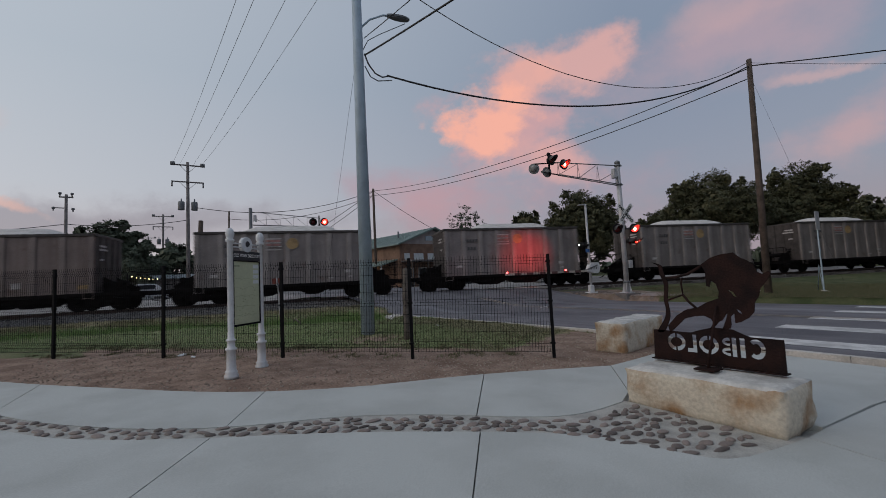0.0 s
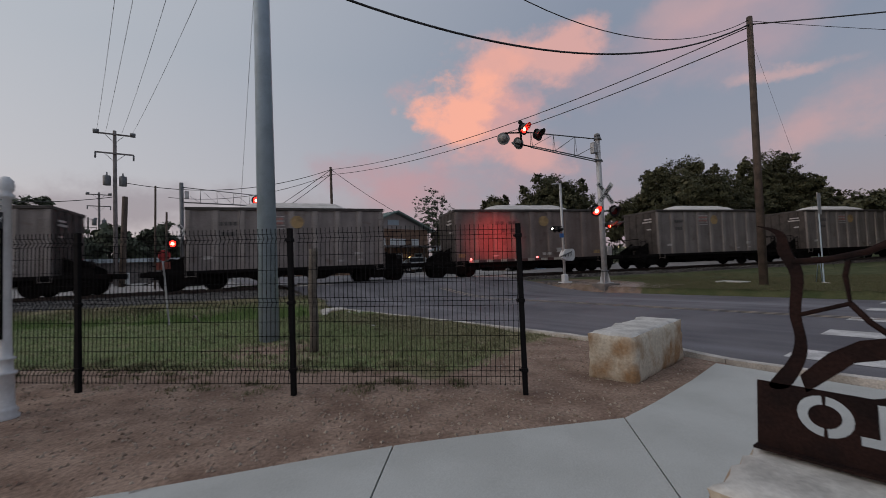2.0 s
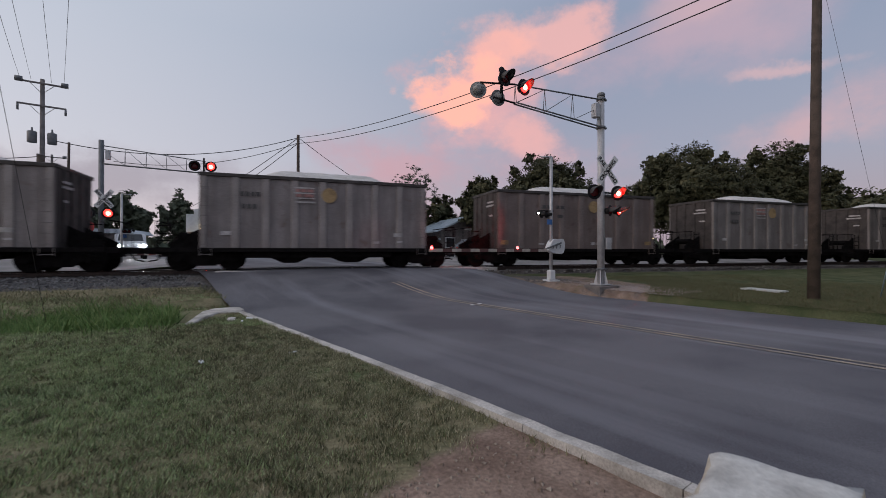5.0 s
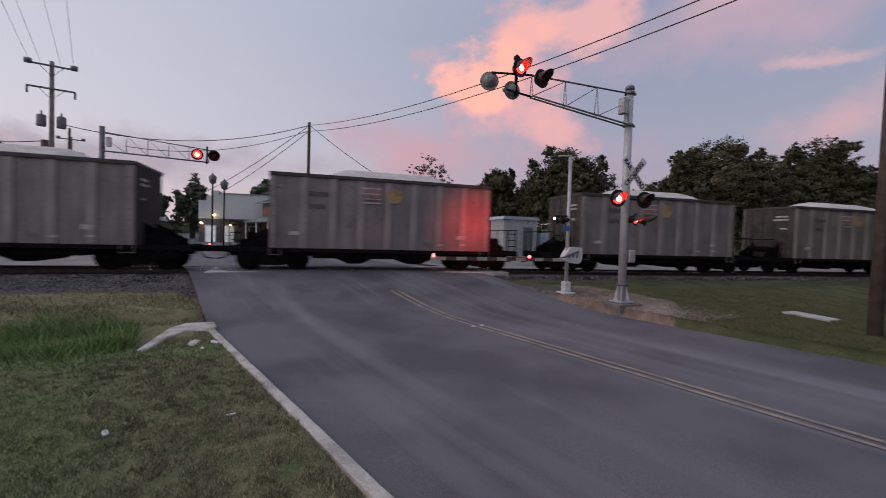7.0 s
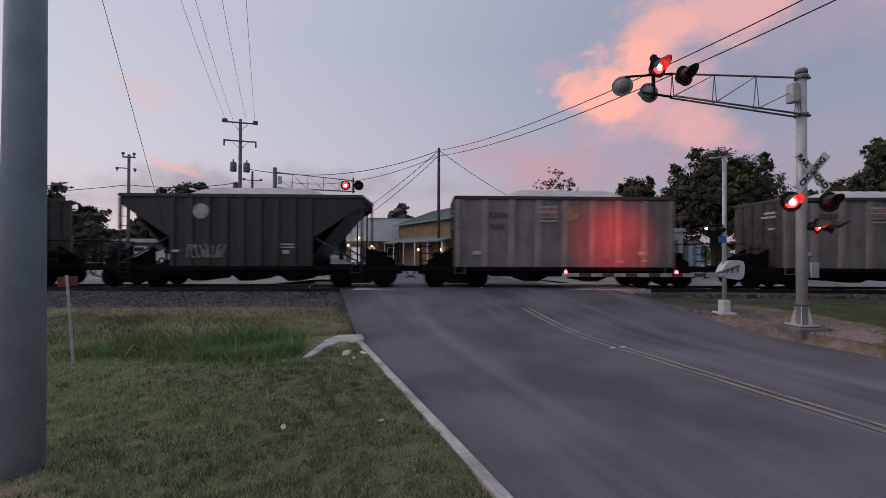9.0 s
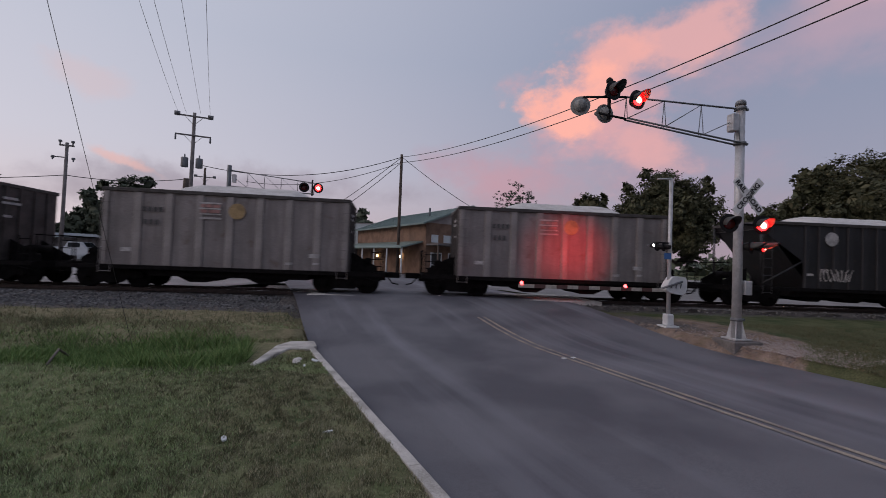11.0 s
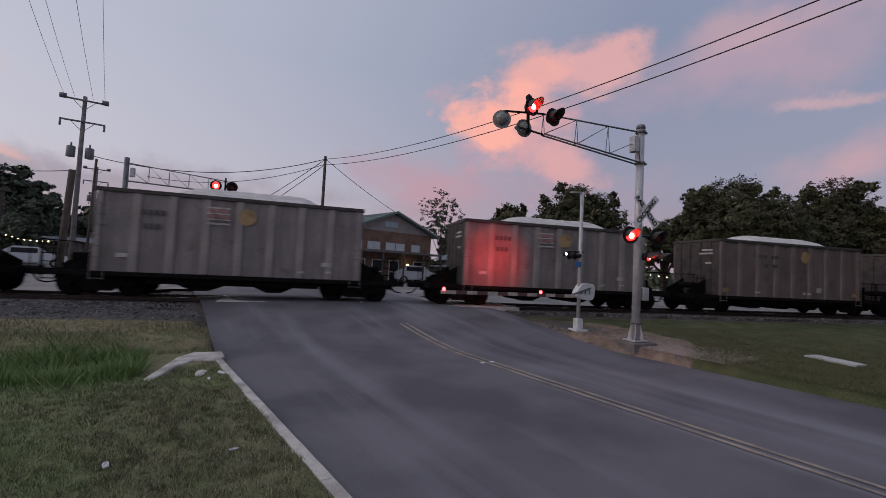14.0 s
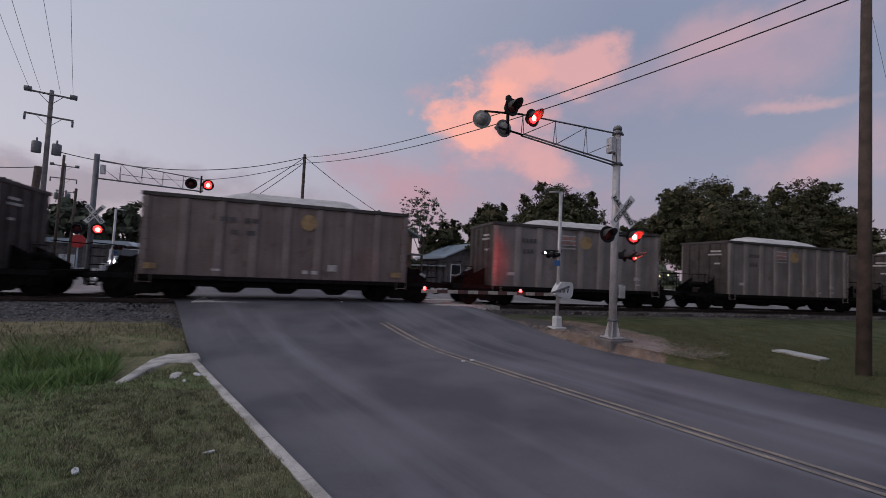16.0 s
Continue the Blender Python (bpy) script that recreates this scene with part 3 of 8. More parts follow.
def bend(s):
    """Beyond the road the track swings a little towards us."""
    d = min(max(s - 8.0, 0.0), 8.0)
    return 0.0044 * d * d + 0.07 * max(s - 16.0, 0.0)


def across(x, y):
    return NX * x + NY * y + bend(TX * x + TY * y)


def on_track(s, n, z):
    n -= bend(s)
    return Vector((TX * s + NX * n, TY * s + NY * n, z))


def plaza(x, y):
    return -0.10 - 0.017 * (x - y)


def road_z(x, y):
    n = across(x, y)
    return -0.15 + (RAIL - 0.03 + 0.15) * smooth(18, 25.3, n) + 0.2 * smooth(28.5, 42, n)


def land(x, y):
    """Height of the ground beside the road and the walk."""
    n = across(x, y)
    if x < (KERB_X + ROAD_R) / 2:
        b = min(max(plaza(x, y), -0.3), 0.14)
        dip = 0.30 * math.exp(-(((x - 5.6) / 3.2) ** 2) - ((n - 17.1) / 1.1) ** 2)
    else:
        b, dip = 0.1, 0.0
    top = 0.30
    z = b + (top - b) * smooth(17, 23.0, n) - dip
    return z + 0.45 * smooth(29, 42, n)


TRAIN_TURN = math.degrees(math.atan2(TY, TX))

# ---- large structure: land, road, walk ----


def kerb_x(y):
    return 9.65 + 0.08 * smooth(6, 8.5, y) - 0.066 * max(0.0, y - 6)


def spread(a, b, step):
    k = max(1, round((b - a) / step))
    return [a + (b - a) * i / k for i in range(k)]


WALK_EDGE = [(-6.0, 15.5), (-3.2, 11.6), (-1.49, 9.25), (0.06, 7.55), (1.36, 6.30), (2.7, 5.55), (4.62, 5.02), (6.5, 4.27), (7.1, 4.32), (8.2, 4.46), (9.45, 4.66)]
BAND_UP = [(-4.6, 13.6), (-2.6, 9.7), (-0.86, 6.74), (0.27, 5.43), (1.22, 4.77), (2.24, 4.39), (2.99, 3.93), (4.09, 3.06), (5.06, 3.0)]
BAND_LOW = [(-5.0, 13.2), (-3.0, 9.3), (-0.70, 6.08), (0.08, 5.20), (0.97, 4.59), (2.09, 3.95), (3.17, 3.19), (3.91, 2.53), (4.15, 1.95), (4.4, 1.6), (5.3, 1.46)]


def along(line, u):
    """A point at u (0 to 1) of a line, smoothed."""
    k = u * (len(line) - 1)
    i = min(int(k), len(line) - 2)
    f = k - i
    p = [Vector(line[min(max(j, 0), len(line) - 1)]) for j in (i - 1, i, i + 1, i + 2)]
    return 0.5 * ((2 * p[1]) + (p[2] - p[0]) * f + (2 * p[0] - 5 * p[1] + 4 * p[2] - p[3]) * f * f + (3 * p[1] - p[0] - 3 * p[2] + p[3]) * f**3)


def edge_y(line, x):
    for (x0, y0), (x1, y1) in zip(line, line[1:]):
        if x0 <= x <= x1:
            return y0 + (y1 - y0) * (x - x0) / (x1 - x0)
    return line[0][1] + (line[0][0] - x) * 1.3 if x < line[0][0] else line[-1][1]


def fence_y(x):
    return 10.62 - 0.8365 * x


def below_kerb(x, y, z):
    """The lawn meets the kerb a little under its top."""
    kx = kerb_x(y)
    if x < kx and y < 17.5:
        top = road_z(x, y) + 0.07
        z = min(z, top + 0.5 * max(0.0, kx - 0.65 - x) + 0.25 * smooth(16.2, 17.5, y))
    if 7.3 < x < kx and 14.3 < y < 17.6:
        z = min(z, -0.085)
    return z


def build_ground():
    xs = spread(-3000, -60, 400) + spread(-60, -8, 3) + spread(-8, -1, 0.5) + spread(-1, 9.0, 0.2) + [9.0, 9.15, 9.3, 9.45] + spread(10.2, 19.2, 1.5) + spread(19.2, 26, 0.35) + spread(26, 60, 2) + spread(60, 160, 8) + spread(160, 3000, 350) + [3000]
    ys = spread(-3000, -40, 400) + spread(-40, 2, 2) + spread(2, 20, 0.2) + spread(20, 34, 0.5) + spread(34, 80, 3) + spread(80, 3000, 350) + [3000]
    verts, cover = [], []
    for y in ys:
        for x in xs:
            z = land(x, y)
            kx = kerb_x(y)
            paved = y < edge_y(WALK_EDGE, x) - 0.25 and x < kx
            road = kx - 0.12 < x < ROAD_R - 0.15
            if road:
                z = road_z(x, y) - 0.12
            elif paved:
                z = plaza(x, y) - 0.12 if abs(x) < 60 and abs(y) < 60 else -0.3
            else:
                z += 0.018 * noise.noise((x * 1.7, y * 1.7, 0)) + 0.03 * noise.noise((x * 0.5, y * 0.5, 3))
                if x > 0 and x < kx and y < 17 and n_far(x, y):
                    z = min(z, plaza(x, y) + 0.02)
                z = below_kerb(x, y, z)
            verts.append((x, y, z))
            n = across(x, y)
            soil = 0.0
            if x < kx and y < 14:
                d = fence_y(x) - y
                soil = max(smooth(-0.35, 0.2, d), 0.78 * smooth(-2.0 - 0.5 * noise.noise((x * 1.3, y * 1.3, 4)), -1.1, d) if x > -1 else 0) if x < 6.0 else smooth(0.35, -0.35, y - 6.55 - 0.33 * (x - 6.4))
            if x < 8:
                soil = max(soil, 0.8 * math.exp(-(((x - 4.95) / 1.2) ** 2) - ((y - 9.6) / 1.6) ** 2))
            if x > ROAD_R - 0.3:
                soil = max(soil, 0.62 * smooth(-0.5, 0.6, y - 11.5 - 0.5 * (x - 20.2)) * smooth(23.8, 22.2, x) * smooth(24.5, 21.5, n))
            dry = (0.25 if x < 15 else 0.08) + 0.5 * smooth(15.5, 19.5, n) * smooth(23.5, 21, n) * (1 if x < 15 else 0.3)
            if x < kx:
                dry = max(dry, 0.62 * math.exp(-((across(x, y) - 17.7) / 1.6) ** 2), (0.62 * smooth(10.8, 7.6, y) if x > 5.8 else 0.45 * smooth(9.0, 7.0, y)) + 0.1, 0.42 * smooth(1.8, 0.2, kx - x))
            rock = smooth(20.8, 22.3, n) * smooth(32, 30.6, n) if x < 15 else 0.55 * smooth(23.0, 24.0, n) * smooth(32, 30.6, n)
            if x > ROAD_R:
                rock = max(rock, 0.75 * math.exp(-(((x - 20.6) / 1.2) ** 2) - ((y - 16.5) / 2.6) ** 2))
            if x > 18 and soil > 0:
                rock = max(rock, 0.72 * soil)  # crushed stone scattered round the mast
            # last channel: 0 picks the verge turf with shade in its colour
            cover += [soil, dry, rock, 1.0 if x < 15 else 0.0]
    w = len(xs)
    faces = [(j * w + i, j * w + i + 1, (j + 1) * w + i + 1, (j + 1) * w + i) for j in range(len(ys) - 1) for i in range(w - 1)]
    me = bpy.data.meshes.new("ground")
    me.from_pydata(verts, [], faces)
    me.polygons.foreach_set("use_smooth", [True] * len(faces))
    at = me.color_attributes.new("cover", "FLOAT_COLOR", "POINT")
    at.data.foreach_set("color", cover)
    me.materials.append(M["ground"])
    tagged(new("ground", me), "mown lawn and bare brown soil beside the road", "ground", kind="structure")


def n_far(x, y):
    return across(x, y) < 16


build_ground()


def build_road():
    ys = spread(-300, -20, 20) + spread(-20, 12, 1.0) + spread(12, 42, 0.35) + spread(42, 400, 15) + [400]
    verts, faces = [], []
    cols = 9
    for y in ys:
        for i in range(cols):
            f = i / (cols - 1)
            x = kerb_x(min(y, 16.3)) - 0.05 + (ROAD_R - kerb_x(min(y, 16.3)) + 0.05) * f
            # the far side bears a little to the left
            verts.append((x, y, road_z(x, y) + 0.06 * (1 - (2 * f - 1) ** 2)))
    for j in range(len(ys) - 1):
        for i in range(cols - 1):
            a = j * cols + i
            faces.append((a, a + 1, a + cols + 1, a + cols))
    me = bpy.data.meshes.new("road")
    me.from_pydata(verts, [], faces)
    me.polygons.foreach_set("use_smooth", [True] * len(faces))
    me.materials.append(M["asphalt"])
    tagged(new("road", me), "worn grey asphalt two-lane road rising to the rails", "road", kind="structure")


def road_top(x, y):
    k = kerb_x(min(y, 16.3)) - 0.05
    f = (x - k) / (ROAD_R - k)
    return road_z(x, y) + 0.06 * (1 - (2 * f - 1) ** 2)


def strip_on_road(name, x0, x1, y0, y1, material, label, step=0.35, lift=0.009, wob=0.0):
    bm = N()
    prev = None
    for y in spread(y0, y1, step) + [y1]:
        a = bm.verts.new((x0 + wob * noise.noise((y * 3, x0, 1)), y, road_top(x0, y) + lift))
        b = bm.verts.new((x1 + wob * noise.noise((y * 3, x1, 5)), y, road_top(x1, y) + lift))
        if prev:
            bm.faces.new((prev[0], prev[1], b, a))
        prev = (a, b)
    return solid(name, bm, material, label, "road marking", kind="structure")


build_road()
strip_on_road("centre_line", 14.52, 14.62, -60, 18.3, M["yellow"], "worn double yellow centre line on asphalt", wob=0.012)
strip_on_road("centre_line", 14.74, 14.84, -60, 18.3, M["yellow"], "worn double yellow centre line on asphalt", wob=0.012)
for i in range(5):
    x = 10.15 + 2.05 * i
    strip_on_road("crosswalk_stripe", x, x + 0.62, 1.2, 4.15 + 0.07 * i, M["white_line"], "white painted crosswalk stripe on asphalt", lift=0.006, wob=0.02)


for x, y in ((14.5, 13.75), (14.78, 13.75), (14.68, 4.0), (14.68, 22.0)):
    bm = N()
    box(bm, x - 0.05, x + 0.05, y - 0.05, y + 0.05, road_top(x, y) - 0.01, road_top(x, y) + 0.018, 0.008)
    solid("road_marker", bm, M["white_line"], "small white raised road marker on the centre line", "road marker", kind="structure")


def build_kerb():
    root = thing("kerb", "pale chipped concrete kerb along the road", "kerb", kind="structure")
    ys = spread(-40, 4.6, 2.4) + spread(4.6, 16.4, 1.31) + [16.4]
    for a, b in zip(ys, ys[1:]):
        bm = N()
        rows = []
        for y in spread(a + 0.004, b - 0.004, 0.33) + [b - 0.004]:
            x = kerb_x(y)
            z0, j = road_z(x, y) - 0.15, 0.008 * noise.noise((y * 4, 0, 2))
            zt = road_z(x, y) + 0.012 + 0.073 * smooth(4.4, 5.6, y) + j
            rows.append([bm.verts.new(p) for p in ((x - 0.165, y, z0), (x - 0.165 + 2 * j, y, zt), (x - 0.03, y, zt + j), (x + j, y, zt - 0.03), (x + 0.012, y, z0))])
        for p, q in zip(rows, rows[1:]):
            for k in range(4):
                bm.faces.new((p[k], q[k], q[k + 1], p[k + 1]))
        bm.faces.new(rows[0])
        bm.faces.new(rows[-1][::-1])
        part("kerb_stone", bm, M["kerb"], root)
    # splayed end of the gutter
    bm = N()
    prism(bm, [(9.12, 16.3), (9.12, 16.85), (8.55, 16.95), (8.2, 16.5), (7.66, 14.75), (7.76, 14.65), (8.2, 15.7), (8.5, 16.1), (8.95, 15.95)], 0.25, Matrix.Translation((0, 0, -0.30)))
    bmesh.ops.bevel(bm, geom=bm.edges[:], offset=0.02, segments=1, affect="EDGES")
    part("gutter_end", bm, M["kerb"], root, "splayed concrete gutter end")


build_kerb()


def slab_piece(bm, poly, up, thick=0.1, gap=0.006):
    """A slab with its joint left open all round."""
    k = len(poly)
    area = sum(poly[i][0] * poly[(i + 1) % k][1] - poly[(i + 1) % k][0] * poly[i][1] for i in range(k))
    sg = 1 if area > 0 else -1
    pts = []
    for i in range(k):
        p, q, r = Vector(poly[i - 1]), Vector(poly[i]), Vector(poly[(i + 1) % k])
        d0, d1 = (q - p).normalized(), (r - q).normalized()
        n0, n1 = Vector((-d0.y, d0.x)) * sg, Vector((-d1.y, d1.x)) * sg
        pts.append(q + (n0 + n1) * (gap / max(0.3, 1 + n0.dot(n1))))
    lo = [bm.verts.new((p.x, p.y, plaza(p.x, p.y) + up - thick)) for p in pts]
    hi = [bm.verts.new((p.x, p.y, plaza(p.x, p.y) + up)) for p in pts]
    bm.faces.new(hi)
    k = len(pts)
    for i in range(k):
        bm.faces.new((lo[i], lo[(i + 1) % k], hi[(i + 1) % k], hi[i]))


def build_walk():
    root = thing("walk", "pale broom-finished concrete walk with sawn joints", "pavement", kind="structure")
    # stretches between joints, along the lines
    edge = WALK_EDGE[:8]
    joints = [(0.0, 0.0), (0.34, 0.24), (0.62, 0.50), (0.857, 0.80), (1.0, 1.0)]
    for (e0, b0), (e1, b1) in zip(joints, joints[1:]):
        top = [along(edge, e0 + (e1 - e0) * i / 14) for i in range(15)]
        bot = [along(BAND_UP, b0 + (b1 - b0) * i / 14) for i in range(15)]
        if e1 == 1.0:
            bot[-1] = Vector((5.4, 3.2))
        bm = N()
        slab_piece(bm, top + bot[::-1], 0.02)
        part("paving_slab", bm, M["concrete"], root)
    # near side of the stone band
    fars = [Vector((-9, 6)), Vector((-1.5, 0.0)), Vector((-0.27, -1.0)), Vector((4.2, -3.0))]
    lows = [0.0, 0.41, 0.60, 1.0]
    for i in range(3):
        bot = [along(BAND_LOW, lows[i] + (lows[i + 1] - lows[i]) * k / 14) for k in range(15)]
        bm = N()
        slab_piece(bm, bot + [fars[i + 1], fars[i]], 0.02)
        part("paving_slab", bm, M["concrete"], root)
    for poly in (
        [(4.2, -3.0), (5.3, 1.46), (5.66, 1.46), (6.9, 1.4), (9.28, 1.1), (9.28, -3.0)],
        [(5.68, 1.47), (5.75, 3.1), (5.4, 3.2), (6.5, 4.27), (7.1, 4.32), (8.2, 4.46), (9.28, 4.64), (9.28, 1.12), (6.9, 1.42)],
        [(4.2, -3.02), (9.28, -3.02), (9.28, -12), (0.0, -12), (-1.5, -0.02), (-0.27, -1.02)],
        [(-9, 6), (-1.52, 0.0), (-0.02, -12), (-14, -12), (-14, 6)],
        [(-9.02, 6.02), (-14, 6.02), (-14, 18), (-6.2, 15.6), (-5.0, 13.2)],
    ):
        bm = N()
        slab_piece(bm, poly, 0.02)
        part("paving_slab", bm, M["concrete"], root)
    # mortar bed of the stone band, under everything
    bm = N()
    prev = None
    for i in range(61):
        a, b = along(BAND_UP, i / 60), along(BAND_LOW, i / 60)
        d = (a - b).normalized() * 0.02
        q = [bm.verts.new((p.x, p.y, plaza(p.x, p.y) + 0.012)) for p in (a + d, b - d)]
        if prev:
            bm.faces.new((prev[0], q[0], q[1], prev[1]))
        prev = q
    part("mortar_bed", bm, M["mortar"], root, "grey mortar bed")
    bm = N()
    v = [bm.verts.new((x, y, plaza(x, y) - 0.03)) for x, y in ((-14, -12), (9.2, -12), (9.2, 4.2), (6.5, 3.9), (1.5, 5.2), (-5, 13))]
    bm.faces.new(v)
    part("joint_bed", bm, M["mortar"], root)


build_walk()


def heading(s):
    return TRAIN_TURN - math.degrees(math.atan(0.0088 * min(max(s - 8.0, 0.0), 8.0)))


def build_track():
    a, b = -220.0, 320.0
    # ballast shoulder
    bm = N()
    prof = [(-3.6, 0.02), (-2.6, 0.30), (-1.75, RAIL - 0.17), (1.75, RAIL - 0.17), (2.6, 0.30), (3.8, 0.02)]
    ss = spread(a, -25, 10) + spread(-25, 45, 0.25) + spread(45, b, 10) + [b]
    prev = None
    for s in ss:
        slim = 0.68 if s > 12 else 1.0
        row = [bm.verts.new(on_track(s + 0.06 * noise.noise((s * 5, o, 0)), TRACK + (o * slim if abs(o) > 1.8 else o) + 0.12 * noise.noise((s * 2.1, o, 4)), z + 0.035 * noise.noise((s * 4.0, o * 2, 7)))) for o, z in prof]
        if prev:
            x0 = on_track(s, TRACK, 0).x
            if not (8.2 < x0 < ROAD_R + 0.6):
                for k in range(len(prof) - 1):
                    bm.faces.new((prev[k], prev[k + 1], row[k + 1], row[k]))
        prev = row
    solid("track_ballast", bm, M["ballast"], "grey crushed stone ballast under the rails", "ballast", kind="structure")
    for side in (-0.76, 0.76):
        bm = N()
        prof = [(-0.075, -0.17), (-0.075, -0.155), (-0.012, -0.13), (-0.012, -0.045), (-0.037, -0.03), (-0.037, -0.002), (0.037, -0.002), (0.037, -0.03), (0.012, -0.045), (0.012, -0.13), (0.075, -0.155), (0.075, -0.17)]
        ends = [[bm.verts.new(on_track(s, TRACK + side + o, RAIL + z)) for o, z in prof] for s in (a, 0.0, 8.0, 10.0, 12.0, 14.0, 16.0, b)]
        for i in range(len(ends) - 1):
            for k in range(len(prof)):
                f = bm.faces.new((ends[i][k], ends[i][(k + 1) % 12], ends[i + 1][(k + 1) % 12], ends[i + 1][k]))
                f.material_index = 1 if k == 5 else 0
        solid("rail", bm, [M["rail"], M["railhead"]], "brown steel rail with a polished head", "rail", kind="structure")
    bm = N()
    box(bm, -0.11, 0.11, -1.3, 1.3, -0.33, -0.165, 0.012)
    me = mesh_of("railway_sleeper", bm, M["tie"])
    root = thing("sleepers", "dark timber sleepers bedded in ballast", "sleeper", kind="structure")
    s = -40.0
    while s < 90:
        p = on_track(s, TRACK, RAIL)
        if not 9.0 < p.x < ROAD_R:
            o = part("sleeper", me, None, root)
            o.matrix_basis = pose(p.x, p.y, p.z, 0, 0, heading(s) + 1.5 * noise.noise((s, 0, 0)))
        s += 0.55
    # crossing panels between and beside the rails
    root = thing("crossing_deck", "grey concrete crossing panels between the rails", "crossing", kind="structure")
    for n0, n1 in ((-1.75, -0.86), (-0.64, 0.64), (0.86, 1.75)):
        for i in range(5):
            bm = N()
            s0 = 3.0 + i * 2.45
            box(bm, s0 + 0.01, s0 + 2.44, TRACK + n0, TRACK + n1, RAIL - 0.2, RAIL - 0.008, 0.015)
            o = part("panel", bm, M["kerb"], root)
            o.matrix_basis = Matrix(((TX, NX, 0, 0), (TY, NY, 0, 0), (0, 0, 1, 0), (0, 0, 0, 1)))


build_track()

# ---- walk side: stone, sculpture, kiosk, fence ----


def rough_block(x, y, z, lx, ly, lz, turn, name, label, seed, top_mat=True):
    """A quarried block: dense box pushed about by noise, edges broken."""
    bm = N()
    nx, ny, nz = max(4, int(lx / 0.07)), max(4, int(ly / 0.07)), max(4, int(lz / 0.07))
    seen = {}

    def vert(i, j, k):
        key = (i, j, k)
        if key not in seen:
            p = Vector(((i / nx - 0.5) * lx, (j / ny - 0.5) * ly, k / nz * lz))
            out = Vector((p.x / lx * 2, p.y / ly * 2, (p.z / lz - 0.5) * 2))
            edge = sum(abs(c) > 0.93 for c in out)
            q = p * 4 + Vector((seed, seed, seed))
            d = 0.018 * noise.noise(q) + 0.014 * noise.noise(q * 3.1) + 0.008 * noise.noise(q * 8)
            side = Vector((out.x if abs(out.x) > 0.93 else 0, out.y if abs(out.y) > 0.93 else 0, out.z if abs(out.z) > 0.93 else 0))
            amp = 0.5 if out.z > 0.93 and edge == 1 else 1.0
            p = p + side * d * amp
            if edge >= 2:
                p = p - side * (0.016 + 0.02 * abs(noise.noise(q * 1.7)))
            if k == 0:
                p.z = 0
            seen[key] = bm.verts.new(p)
        return seen[key]

    for axis in range(3):
        da, db = [(ny, nz), (nx, nz), (nx, ny)][axis]
        for lim in (0, [nx, ny, nz][axis]):
            for a in range(da):
                for b in range(db):
                    q = []
                    for u, v in ((a, b), (a + 1, b), (a + 1, b + 1), (a, b + 1)):
                        q.append(vert(*((lim, u, v), (u, lim, v), (u, v, lim))[axis]))
                    f = bm.faces.new(q)
                    f.smooth = True
                    # top faces take the paler colour, sides the browner one
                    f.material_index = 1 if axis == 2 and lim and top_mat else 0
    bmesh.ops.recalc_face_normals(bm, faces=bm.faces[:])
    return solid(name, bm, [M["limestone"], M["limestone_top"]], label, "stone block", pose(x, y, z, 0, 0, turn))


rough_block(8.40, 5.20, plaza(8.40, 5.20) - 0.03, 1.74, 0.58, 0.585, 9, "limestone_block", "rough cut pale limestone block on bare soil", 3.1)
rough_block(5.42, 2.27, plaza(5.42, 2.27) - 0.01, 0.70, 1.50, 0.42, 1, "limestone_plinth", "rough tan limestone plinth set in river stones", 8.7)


def flat_cutout(outline, holes, thick):
    """A plate cut from sheet: outline and holes in x, y; thickness along z."""
    bm = N()
    edges = []
    for ring in [outline] + holes:
        v = [bm.verts.new((x, y, 0)) for x, y in ring]
        edges += [bm.edges.new((v[i], v[(i + 1) % len(v)])) for i in range(len(v))]
    bmesh.ops.triangle_fill(bm, use_beauty=True, use_dissolve=False, edges=edges)
    r = bmesh.ops.extrude_face_region(bm, geom=bm.faces[:])
    bmesh.ops.translate(bm, vec=(0, 0, thick), verts=[g for g in r["geom"] if isinstance(g, bmesh.types.BMVert)])
    bmesh.ops.recalc_face_normals(bm, faces=bm.faces[:])
    return bm


def arc(cx, cy, rx, ry, a0, a1, k=10):
    return [(cx + rx * math.cos(radians(a0 + (a1 - a0) * i / k)), cy + ry * math.sin(radians(a0 + (a1 - a0) * i / k))) for i in range(k + 1)]


def band(cx, cy, rx, ry, w, a0, a1):
    """Part of a heavy ring, as an outline."""
    return arc(cx, cy, rx, ry, a0, a1) + arc(cx, cy, rx - w, ry - w, a0, a1)[::-1]


def stencil(letter, x0, x1, z0, z1):
    """Outlines of one heavy stencil letter."""
    cx, cz, rx, rz, w = (x0 + x1) / 2, (z0 + z1) / 2, (x1 - x0) / 2, (z1 - z0) / 2, 0.044
    if letter == "O":
        return [band(cx, cz, rx, rz, w, -86, 86), band(cx, cz, rx, rz, w, 94, 266)]
    if letter == "C":
        return [band(cx, cz, rx, rz, w, 48, 177), band(cx, cz, rx, rz, w, 183, 312)]
    if letter == "I":
        return [[(x0, z0), (x1, z0), (x1, z1), (x0, z1)]]
    if letter == "L":
        return [[(x0, z0), (x1, z0), (x1, z0 + w), (x0 + w, z0 + w), (x0 + w, z1), (x0, z1)]]
    g = x0 + w + 0.012
    return [[(x0, z0), (x0 + w, z0), (x0 + w, z1), (x0, z1)], band(g, cz + rz / 2 + 0.002, x1 - g - 0.008, rz / 2 - 0.004, 0.032, -88, 88), band(g, cz - rz / 2 - 0.002, x1 - g, rz / 2 - 0.004, 0.032, -88, 88)]


